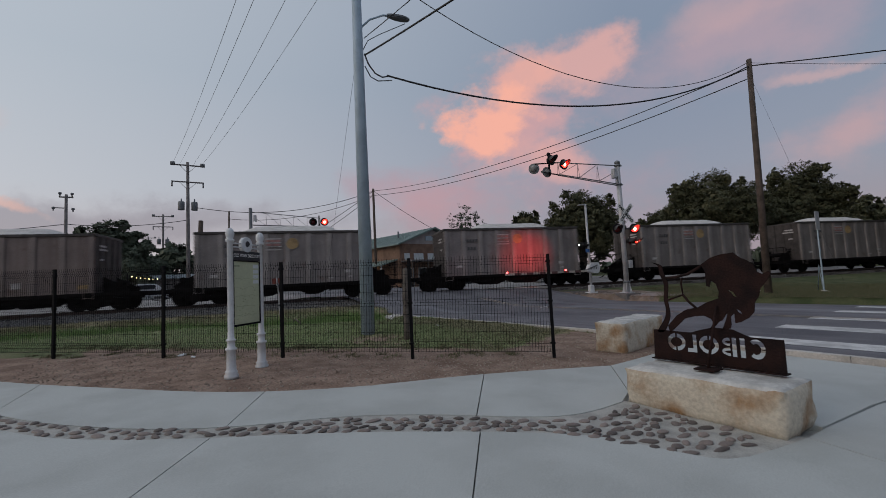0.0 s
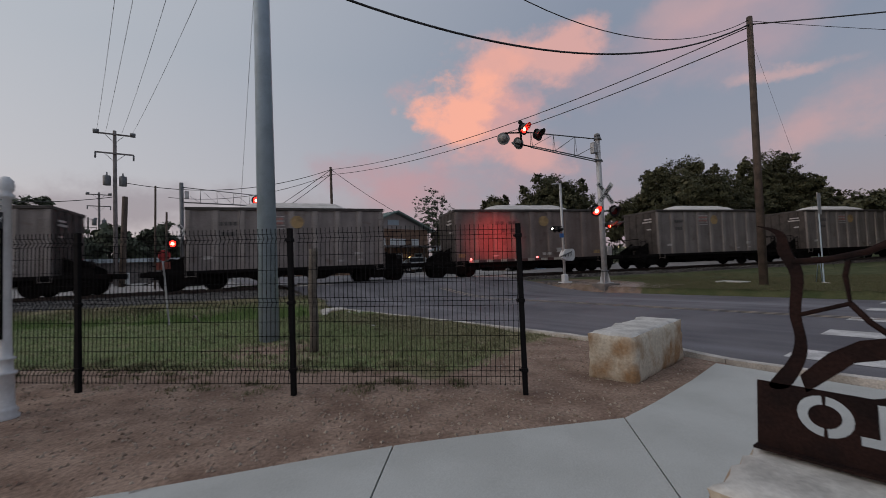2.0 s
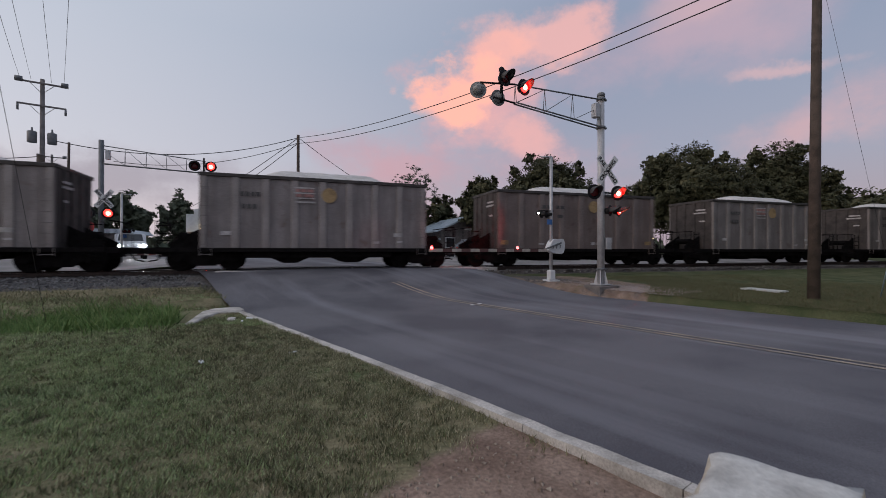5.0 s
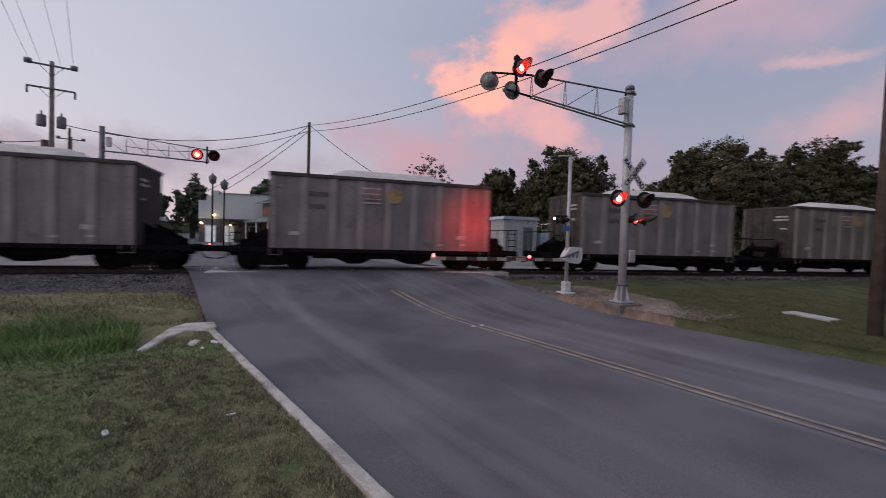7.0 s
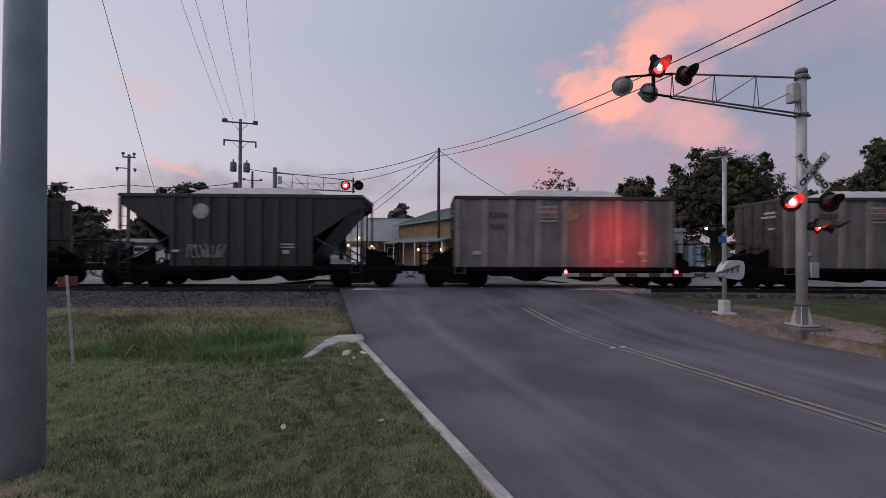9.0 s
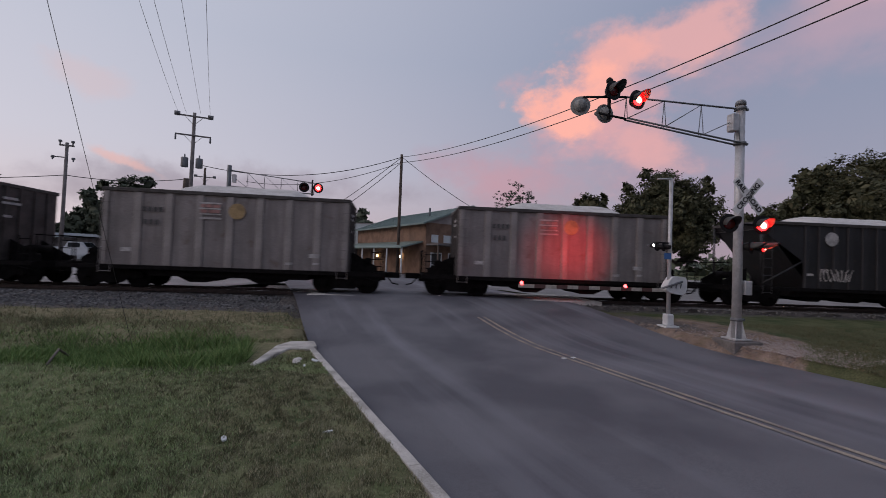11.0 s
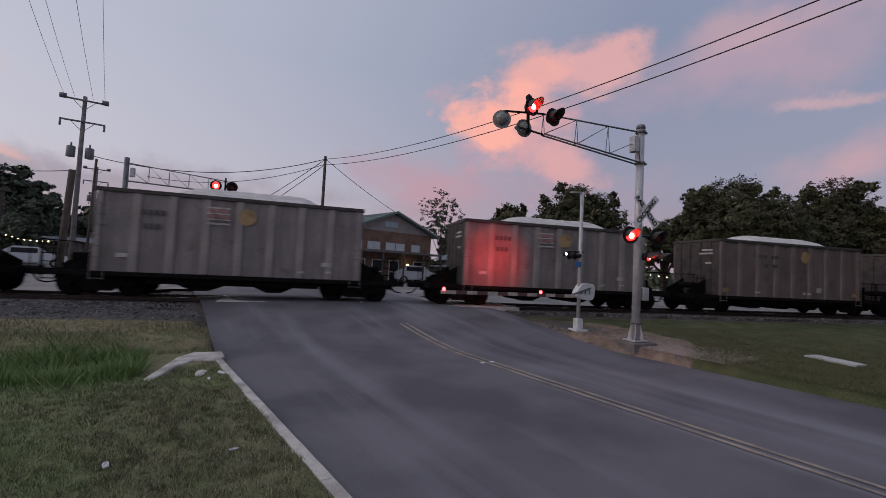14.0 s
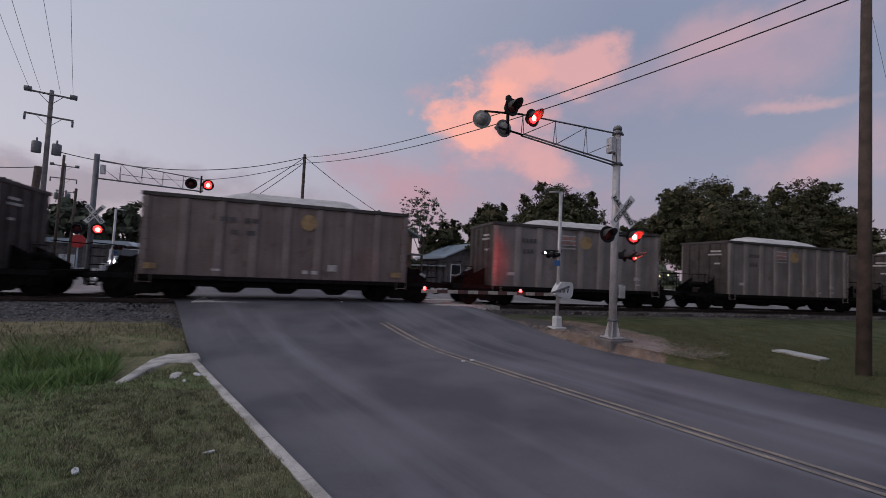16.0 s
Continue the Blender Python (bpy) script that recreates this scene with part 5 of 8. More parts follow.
def flasher(parent, p, turn, lit_up, r=0.16, name="flasher"):
    """A round lamp unit with a black backing disc and a hood; it looks along -y of its own turn."""
    m = Matrix.Translation(p) @ pose(0, 0, 0, 0, 0, turn)
    to = m @ pose(0, 0, 0, 90, 0, 0)
    bm = N()
    lathe(bm, [(0.06, -0.24), (r * 0.8, -0.18), (r * 1.05, -0.05), (r * 1.05, 0.0)], 18)
    lathe(bm, [(r * 1.55, -0.012), (r * 1.55, 0.0)], 22)
    bmesh.ops.transform(bm, matrix=to, verts=bm.verts[:])
    away = lit_up is None
    o = part(name, bm, M["grey_disc" if away else "sig_black"], parent, "grey back of a round flasher lamp turned away" if away else "black round flasher lamp with hood")
    # hood over the upper half, one bent sheet
    bm = N()
    rows = []
    for k in range(15):
        a = math.pi * (-0.12 + 1.24 * k / 14)
        x, y = r * 1.02 * math.cos(a), r * 1.02 * math.sin(a)
        d = 0.12 + 0.26 * math.sin(math.pi * k / 14)
        rows.append([bm.verts.new(v) for v in ((x, y, 0.0), (x * 0.98, y * 0.98, d), (x * 0.94, y * 0.94, d), (x * 0.95, y * 0.95, 0.0))])
    for q0, q1 in zip(rows, rows[1:]):
        for j in range(4):
            bm.faces.new((q0[j], q1[j], q1[(j + 1) % 4], q0[(j + 1) % 4]))
    bm.faces.new(rows[0])
    bm.faces.new(rows[-1][::-1])
    bmesh.ops.transform(bm, matrix=to, verts=bm.verts[:])
    part("hood", bm, M["hood_paint"], o)
    bm = N()
    lathe(bm, [(r * 0.99, 0.004), (r * 0.8, 0.03), (r * 0.4, 0.05), (0.0005, 0.055)], 18, to)
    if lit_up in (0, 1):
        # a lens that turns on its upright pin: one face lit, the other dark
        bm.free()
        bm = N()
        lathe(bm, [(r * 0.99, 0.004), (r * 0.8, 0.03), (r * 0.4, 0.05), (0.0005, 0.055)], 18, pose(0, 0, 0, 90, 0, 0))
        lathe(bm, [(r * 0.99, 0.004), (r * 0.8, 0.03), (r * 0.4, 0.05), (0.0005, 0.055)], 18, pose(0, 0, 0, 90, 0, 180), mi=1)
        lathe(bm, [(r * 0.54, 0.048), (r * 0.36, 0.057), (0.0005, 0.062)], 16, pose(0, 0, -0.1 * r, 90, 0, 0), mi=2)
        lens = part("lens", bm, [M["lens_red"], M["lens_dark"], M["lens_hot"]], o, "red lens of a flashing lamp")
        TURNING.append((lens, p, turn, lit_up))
    else:
        part("lens", bm, M["lens_dark"], o, "dark red lens")
    return o


def crossbuck(parent, p, turn):
    to = Matrix.Translation(p) @ pose(0, 0, 0, 0, 0, turn)
    for ang, words in ((50, "CROSSING"), (-50, "RAIL   ROAD")):
        bm = N()
        box(bm, -0.6, 0.6, -0.115, 0.115, 0, 0.006, 0.002)
        lift = 0.0 if ang > 0 else 0.008
        mm = to @ pose(0, -lift - 0.03, 0, 90, 0, 0) @ pose(0, 0, 0, 0, 0, ang)
        o = part("crossbuck_blade", bm, M["letter"], parent, "white crossbuck blade with black lettering", m=mm)
        me = text_mesh(words, 0.195, 0.002, 0.007)
        me.materials.append(M["sig_black"])
        part("lettering", me, None, o, m=pose(0, -0.005, 0.012))


def truss(parent, x0, x1, zt0, zt1, zb0, zb1, bays, material, d=0.22):
    """A boxed lattice arm along x: top and bottom chords front and back."""
    bm = N()
    for y in (-d / 2, d / 2):
        tube(bm, (x0, y, zb0), (x1, y * 0.7, zb1), 0.027, seg=8)
    tube(bm, (x0, 0, zt0), (x1, 0, zt1), 0.027, seg=8)
    part("chord", bm, material, parent)
    bm = N()
    for i in range(bays + 1):
        f = i / bays
        x = x0 + (x1 - x0) * f
        top = (x, 0, zt0 + (zt1 - zt0) * f)
        for y in (-d / 2, d / 2):
            tube(bm, (x, y * (1 - 0.3 * f), zb0 + (zb1 - zb0) * f), top, 0.011, seg=6)
        if i:
            back = (x0 + (x1 - x0) * (i - 1) / bays, 0, zt0 + (zt1 - zt0) * (i - 1) / bays - (0.3 if i == 1 else 0))
            for y in (-d / 2, d / 2):
                tube(bm, (x, y * (1 - 0.3 * f), zb0 + (zb1 - zb0) * f), back, 0.010, seg=6)
    part("lattice", bm, material, parent)


def build_near_cantilever():
    g = 0.16
    root = thing("cantilever_signal", "grey cantilever crossing signal with flashing red lamps and crossbuck", "crossing signal", pose(20.2, 13.4, g, 0, 0, TRAIN_TURN))
    bm = N()
    tube(bm, (0, 0, 0.08), (0, 0, 6.85), 0.125, 0.115, seg=16)
    part("mast", bm, M["steel_lit"], root)
    bm = N()
    lathe(bm, [(0.14, 6.72), (0.14, 6.8), (0.10, 6.86), (0.001, 6.9)], 12)
    part("cap", bm, M["insulator"], root)
    bm = N()
    box(bm, -0.42, 0.46, -0.42, 0.42, -0.4, 0.05, 0.02)
    part("footing", bm, M["stone_wall"], root, "dark concrete footing")
    bm = N()
    box(bm, -0.26, 0.26, -0.26, 0.26, 0.06, 0.10, 0.005)
    for k in range(4):
        a = math.pi / 4 + k * math.pi / 2
        prism(bm, [(0.1, 0), (0.24, 0), (0.13, 0.5), (0.1, 0.5)], 0.02, Matrix.Rotation(a, 4, "Z") @ Matrix(((1, 0, 0, 0), (0, 0, 1, -0.01), (0, 1, 0, 0.1), (0, 0, 0, 1))))
    part("base_plate", bm, M["steel_lit"], root)
    for z in (0.62, 5.62, 6.62):
        bm = N()
        lathe(bm, [(0.16, z - 0.04), (0.16, z + 0.04)], 14)
        box(bm, 0.14, 0.24, -0.03, 0.03, z - 0.03, z + 0.03)
        part("collar", bm, M["insulator"], root)
    truss(root, -0.1, -3.5, 6.62, 6.66, 5.62, 6.05, 3, M["insulator"])
    bm = N()
    tube(bm, (-3.5, 0, 6.66), (-4.75, 0, 6.55), 0.032, seg=8)
    tube(bm, (-3.5, 0, 6.05), (-4.3, 0, 6.15), 0.032, seg=8)
    tube(bm, (-4.0, 0, 6.0), (-4.0, 0, 7.05), 0.05, seg=8)
    lathe(bm, [(0.05, 0), (0.09, 0.02), (0.09, 0.1), (0.02, 0.16)], 10, Matrix.Translation((-4.0, 0, 7.0)))
    part("head_frame", bm, M["sig_black"], root, "black lamp bracket")
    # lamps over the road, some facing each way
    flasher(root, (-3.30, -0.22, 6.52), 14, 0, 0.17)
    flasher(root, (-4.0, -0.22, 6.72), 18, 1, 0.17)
    flasher(root, (-4.78, 0.1, 6.34), 160, None, 0.17)
    flasher(root, (-4.02, 0.2, 6.22), 185, None, 0.17)
    bm = N()
    box(bm, -0.34, -0.14, -0.12, 0.12, 5.95, 6.45, 0.02)
    part("junction_box", bm, M["steel_lit"], root)
    bm = N()
    box(bm, 0.13, 0.36, -0.14, 0.1, 1.32, 1.72, 0.015)
    part("terminal_box", bm, M["steel_lit"], root)
    crossbuck(root, (0.1, -0.18, 4.09), -3)
    bm = N()
    tube(bm, (-0.55, -0.05, 3.32), (0.6, -0.05, 3.32), 0.03, seg=8)
    tube(bm, (0, 0.05, 2.68), (0.7, 0.05, 2.68), 0.03, seg=8)
    part("lamp_bar", bm, M["sig_black"], root)
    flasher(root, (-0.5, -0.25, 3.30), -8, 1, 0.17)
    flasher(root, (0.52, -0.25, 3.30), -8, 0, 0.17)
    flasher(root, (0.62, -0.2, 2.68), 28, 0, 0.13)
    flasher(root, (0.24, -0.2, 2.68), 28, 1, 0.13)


def build_gate(x, y, z, turn, arm_len, label):
    root = thing("crossing_gate", label, "crossing gate", pose(x, y, z, 0, 0, turn))
    bm = N()
    tube(bm, (0, 0, 0.05), (0, 0, 4.9), 0.065, 0.06, seg=14)
    part("mast", bm, M["steel_lit"], root)
    bm = N()
    box(bm, -0.24, 0.24, -0.24, 0.24, -0.2, 0.05, 0.01)
    box(bm, -0.13, 0.13, -0.13, 0.13, 0.05, 0.42, 0.03)
    part("pedestal", bm, M["white"], root)
    bm = N()
    prism(bm, wavy([(-0.30, -0.15), (0.28, -0.28), (0.42, -0.05), (0.38, 0.28), (0.05, 0.30), (-0.12, 0.26)], 3), 0.3, Matrix(((1, 0, 0, 0.12), (0, 0, 1, -0.15), (0, 1, 0, 1.35), (0, 0, 0, 1))))
    bmesh.ops.bevel(bm, geom=[e for e in bm.edges if abs(e.calc_length()) > 0.25], offset=0.02, segments=1, affect="EDGES")
    mech = part("mechanism", bm, M["white"], root, "white gate mechanism housing")
    bm = N()
    for i in range(3):
        tube(bm, (-0.02 + 0.16 * i, -0.16, 1.28), (-0.02 + 0.16 * i, -0.2, 1.42), 0.02, seg=6)
    tube(bm, (-0.5, -0.18, 1.22), (0.35, -0.18, 1.5), 0.035, seg=8)
    part("bracket", bm, M["insulator"], mech)
    bm = N()
    box(bm, -arm_len, -0.35, -0.24, -0.21, 1.15, 1.26, 0.006)
    arm = part("gate_arm", bm, M["gate_cream"], root, "lowered cream gate arm with dull red bands")
    for i in range(6):
        bm = N()
        x = -0.75 - (arm_len - 0.9) * i / 6
        box(bm, x - 0.36, x, -0.243, -0.207, 1.147, 1.263)
        part("band", bm, M["gate_red"], arm)
    for s in (arm_len - 0.1, arm_len * 0.32):
        bm = N()
        lathe(bm, [(0.05, 0), (0.055, 0.06), (0.03, 0.1), (0.001, 0.11)], 10, Matrix.Translation((-s, -0.22, 1.25)))
        part("arm_lamp", bm, M["led_red"], arm, "small lit red lamp")
    bm = N()
    tube(bm, (-0.5, -0.02, 4.86), (0.02, -0.02, 4.9), 0.025, seg=8)
    part("top_arm", bm, M["steel_lit"], root)
    bm = N()
    tube(bm, (-0.6, -0.02, 2.76), (0.1, -0.02, 2.76), 0.025, seg=8)
    part("lamp_bar", bm, M["sig_black"], root)
    flasher(root, (-0.18, 0.06, 2.62), 200, 2, 0.09)
    flasher(root, (-0.4, 0.08, 2.62), 200, 2, 0.09)
    bm = N()
    lathe(bm, [(0.07, 0), (0.07, 0.1), (0.001, 0.12)], 12, Matrix.Translation((-0.62, 0.06, 2.66)) @ pose(0, 0, 0, 90, 0, 0))
    lamp = part("lamp", bm, M["sig_black"], root)
    bm = N()
    lathe(bm, [(0.045, 0), (0.03, 0.02), (0.001, 0.03)], 10, Matrix.Translation((-0.62, -0.06, 2.66)) @ pose(0, 0, 0, 90, 0, 0))
    part("bulb", bm, M["led_white"], lamp, "small lit white lamp")
    bm = N()
    box(bm, -0.24, 0.0, -0.08, -0.07, 2.22, 2.42)
    part("number_plate", bm, M["blue_sign"], root)
    return root


def build_far_cantilever():
    z = -0.05
    root = thing("cantilever_signal", "grey cantilever crossing signal beyond the rails, one lamp lit", "crossing signal", pose(5.7, 34.9, z, 0, 0, TRAIN_TURN))
    bm = N()
    tube(bm, (0, 0, 0), (0, 0, 7.55), 0.135, 0.125, seg=14)
    part("mast", bm, M["insulator"], root)
    truss(root, 0.1, 5.1, 7.25, 6.75, 6.25, 6.05, 5, M["insulator"])
    bm = N()
    tube(bm, (5.0, 0, 5.95), (5.0, 0, 6.95), 0.05, seg=8)
    part("head_frame", bm, M["sig_black"], root)
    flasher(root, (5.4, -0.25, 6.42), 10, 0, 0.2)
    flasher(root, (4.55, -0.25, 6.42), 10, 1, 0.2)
    bm = N()
    box(bm, 0.2, 0.42, -0.1, 0.1, 6.5, 7.0, 0.02)
    part("junction_box", bm, M["steel_lit"], root)
    crossbuck(root, (0.2, -0.2, 4.3), 0)
    bm = N()
    tube(bm, (-0.6, -0.05, 3.5), (0.6, -0.05, 3.5), 0.03, seg=8)
    part("lamp_bar", bm, M["sig_black"], root)
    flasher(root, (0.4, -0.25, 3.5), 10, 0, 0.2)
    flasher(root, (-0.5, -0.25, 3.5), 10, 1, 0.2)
    for dx in (-0.9, -1.5):
        wooden_pole("pole_stub", "slim dark post beside the far crossing signal", 5.7 + dx, 35.6, 0.0, 7.3 if dx < -1 else 5.6, (0.1, 0), 0.07, 0.06)


build_near_cantilever()
build_gate(20.2, 15.6, land(20.2, 15.6), TRAIN_TURN, 5.2, "white crossing gate with its arm lowered across the road")
build_gate(6.6, 37.2, -0.05, TRAIN_TURN + 180, 4.6, "white crossing gate beyond the rails, arm lowered")
build_far_cantilever()
# the lit lamps that face the train throw red light on it
for p, tgt, e, cone in (((19.72, 16.0, 2.8), (19.9, 20.25, 2.6), 430, 60), ((16.4, 14.85, 6.2), (19.9, 20.25, 3.0), 560, 20), ((16.2, 14.85, 6.2), (15.3, 21.5, 1.95), 70, 14)):
    lamp = new("signal_light", bpy.data.lights.new("signal_light", "SPOT"))
    lamp.data.energy, lamp.data.color, lamp.data.spot_size, lamp.data.spot_blend, lamp.data.shadow_soft_size = e, (1.0, 0.03, 0.02), radians(cone), 1.0, 0.06
    lamp.matrix_world = look(p, tgt)

# ---- the stone train ----
BODIES = {"grey": 9.15, "brown": 9.65, "dark": 9.7}
FLOOR, TOP = 0.90, 3.80


def wagon_meshes(kind):
    """Shared meshes of one kind of wagon. Local x runs along the track, y away from us, z from the rail."""
    side = {"grey": M["wag_grey"], "brown": M["wag_brown"], "dark": M["wag_dark"]}[kind]
    out = []
    half = 1.5
    BODY = BODIES[kind]
    slope = kind == "dark"
    s0, s1 = (2.0, BODY - 2.0) if slope else (0.05, BODY - 0.05)
    for y in (-half, half):
        bm = N()
        if slope:
            box(bm, s0, s1, y - 0.02, y + 0.02, FLOOR, TOP - 0.1)
            for x0, x1 in ((0.05, 2.0), (BODY - 0.05, BODY - 2.0)):
                prism(bm, [(x1, FLOOR + 1.15), (x0, TOP - 0.42), (x0, TOP - 0.1), (x1, TOP - 0.1)], 0.04, Matrix(((1, 0, 0, 0), (0, 0, 1, y - 0.02), (0, 1, 0, 0), (0, 0, 0, 1))))
            bmesh.ops.recalc_face_normals(bm, faces=bm.faces[:])
        else:
            box(bm, s0, s1, y - 0.02, y + 0.02, FLOOR, TOP - 0.1)
        out.append(("side_sheet", mesh_of("side_sheet", bm, side), "weathered %s steel side" % kind))
    if slope:
        for x0, x1 in ((0.05, 1.5), (BODY - 0.05, BODY - 1.5)):
            bm = N()
            x2 = x1 + 0.6 * (x1 - x0)
            prism(bm, [(x0, TOP - 0.1), (x2, FLOOR), (x2, FLOOR - 0.03), (x0, TOP - 0.14)], 2 * half, Matrix(((1, 0, 0, 0), (0, 0, 1, -half), (0, 1, 0, 0), (0, 0, 0, 1))))
            bmesh.ops.recalc_face_normals(bm, faces=bm.faces[:])
            out.append(("slope_sheet", mesh_of("slope_sheet", bm, side), "sloped end sheet"))
            for y in (-half, half):
                bm = N()
                tube(bm, (x0, y, FLOOR), (x0, y, TOP - 0.1), 0.05, seg=6)
                tube(bm, (x0, y, FLOOR + 0.1), (x1 + 0.3 * (x1 - x0), y, FLOOR + 1.15), 0.04, seg=6)
                out.append(("corner_frame", mesh_of("corner_frame", bm, side), ""))
    else:
        # end sheets darker than the sides, shade painted in
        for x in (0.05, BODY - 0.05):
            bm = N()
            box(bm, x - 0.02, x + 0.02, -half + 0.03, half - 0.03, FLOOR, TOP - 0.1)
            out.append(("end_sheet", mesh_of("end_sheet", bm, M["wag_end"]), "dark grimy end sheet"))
    ribs = 8
    posts = {}
    for wd in (0.14, 0.10):
        bm = N()
        box(bm, -wd, wd, -0.085, 0, FLOOR, TOP - 0.1, 0.02)
        posts[wd] = mesh_of("side_post", bm, M["rib_" + kind])
    for i in range(ribs + 1):
        x = s0 + 0.12 + (s1 - s0 - 0.24) * i / ribs
        me = posts[0.14 if 0 < i < ribs else 0.10]
        out.append(("side_post", me, "", pose(x, -half, 0)))
        out.append(("side_post", me, "", pose(x, half, 0, 0, 0, 180)))
    if not slope:
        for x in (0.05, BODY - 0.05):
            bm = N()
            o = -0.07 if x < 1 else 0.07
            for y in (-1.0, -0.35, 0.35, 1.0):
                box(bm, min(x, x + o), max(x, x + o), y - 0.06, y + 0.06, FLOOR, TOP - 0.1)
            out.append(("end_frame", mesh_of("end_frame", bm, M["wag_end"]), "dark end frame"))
    bm = N()
    for y in (-half - 0.04, half + 0.04):
        box(bm, 0, BODY, y - 0.07, y + 0.07, TOP - 0.14, TOP, 0.015)
    for x in (0.06, BODY - 0.06):
        box(bm, x - 0.07, x + 0.07, -half + 0.03, half - 0.03, TOP - 0.14, TOP - 0.003, 0.015)
    out.append(("top_chord", mesh_of("top_chord", bm, M["wag_rim"]), "dark top rail"))
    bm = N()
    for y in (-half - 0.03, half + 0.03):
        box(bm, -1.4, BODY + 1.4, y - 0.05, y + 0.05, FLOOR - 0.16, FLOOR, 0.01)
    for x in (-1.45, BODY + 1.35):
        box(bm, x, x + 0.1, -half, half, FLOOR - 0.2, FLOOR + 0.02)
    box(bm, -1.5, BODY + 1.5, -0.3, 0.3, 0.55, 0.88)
    # wide block filling the space under the floor
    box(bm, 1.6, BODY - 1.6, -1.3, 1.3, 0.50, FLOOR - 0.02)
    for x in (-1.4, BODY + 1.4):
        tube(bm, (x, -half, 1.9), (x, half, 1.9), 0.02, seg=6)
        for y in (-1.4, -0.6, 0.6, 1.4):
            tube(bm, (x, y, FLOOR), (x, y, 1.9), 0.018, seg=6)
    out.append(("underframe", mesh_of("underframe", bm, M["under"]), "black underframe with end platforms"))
    for x0, sg in ((0.0, -1), (BODY, 1)):
        for yy in (-0.75, 0.75):
            bm = N()
            prism(bm, [(x0, FLOOR + 0.8), (x0 + sg * 1.1, FLOOR + 0.2), (x0 + sg * 1.1, FLOOR), (x0, FLOOR)], 0.07, Matrix(((1, 0, 0, 0), (0, 0, 1, yy), (0, 1, 0, 0), (0, 0, 0, 1))))
            bmesh.ops.recalc_face_normals(bm, faces=bm.faces[:])
            out.append(("gusset", mesh_of("gusset", bm, M["under"]), ""))
        bm = N()
        tube(bm, (x0 + sg * 0.7, -0.75, FLOOR + 0.45), (x0 + sg * 0.7, 0.2, FLOOR + 0.45), 0.16, seg=12)
        out.append(("brake_cylinder", mesh_of("brake_cylinder", bm, M["under"]), ""))
        bm = N()
        xl = x0 + sg * 1.1
        for dx in (-0.2, 0.2):
            tube(bm, (xl + dx, -half - 0.02, FLOOR - 0.35), (xl + dx, -half - 0.02, FLOOR + 0.95), 0.022, seg=6)
        for k in range(5):
            tube(bm, (xl - 0.2, -half - 0.02, FLOOR - 0.3 + 0.28 * k), (xl + 0.2, -half - 0.02, FLOOR - 0.3 + 0.28 * k), 0.018, seg=6)
        out.append(("step_ladder", mesh_of("step_ladder", bm, M["under"]), ""))
        if not slope:
            for zz, w0, w1 in ((TOP - 0.62, 0.5, 1.15), (TOP - 0.8, 0.35, 1.2), (TOP - 1.3, 0.75, 1.1)):
                bm = N()
                xs = x0 + sg * 0.03
                box(bm, min(xs, xs - sg * 0.006), max(xs, xs - sg * 0.006), -w1, -w0, zz, zz + 0.09)
                out.append(("end_stencil", mesh_of("end_stencil", bm, M["decal_white"]), ""))
    bays = (0.30, 0.5, 0.70) if kind != "grey" else (0.36, 0.64)
    for f in bays:
        x = BODY * f
        wd = 1.0 if kind != "grey" else 1.4
        for sg in (-1, 1):
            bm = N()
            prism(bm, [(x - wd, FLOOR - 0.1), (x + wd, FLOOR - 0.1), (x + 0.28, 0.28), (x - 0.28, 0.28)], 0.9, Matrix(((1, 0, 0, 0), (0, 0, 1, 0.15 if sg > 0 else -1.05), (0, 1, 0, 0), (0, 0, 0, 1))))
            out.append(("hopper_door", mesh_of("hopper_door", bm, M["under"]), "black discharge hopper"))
    # heaped stone
    bm = N()
    nx, ny = 40, 8
    grid = []
    for i in range(nx + 1):
        row = []
        for j in range(ny + 1):
            fx, fy = i / nx, j / ny
            e = smooth(0.08, 0.34, fx) * smooth(0.94, 0.72, fx)
            c = 1 - (2 * fy - 1) ** 2
            h = -0.35 + 0.80 * e * (0.45 + 0.55 * c) + 0.03 * noise.noise((fx * 30, fy * 6, 1))
            row.append(bm.verts.new((0.1 + (BODY - 0.2) * fx, (fy - 0.5) * 2.94, TOP + h)))
        grid.append(row)
    for i in range(nx):
        for j in range(ny):
            bm.faces.new((grid[i][j], grid[i + 1][j], grid[i + 1][j + 1], grid[i][j + 1])).smooth = True
    out.append(("stone_load", mesh_of("stone_load", bm, M["stone_load"]), "heaped pale crushed stone load"))
    y = -half - 0.087
    deep = 0.004
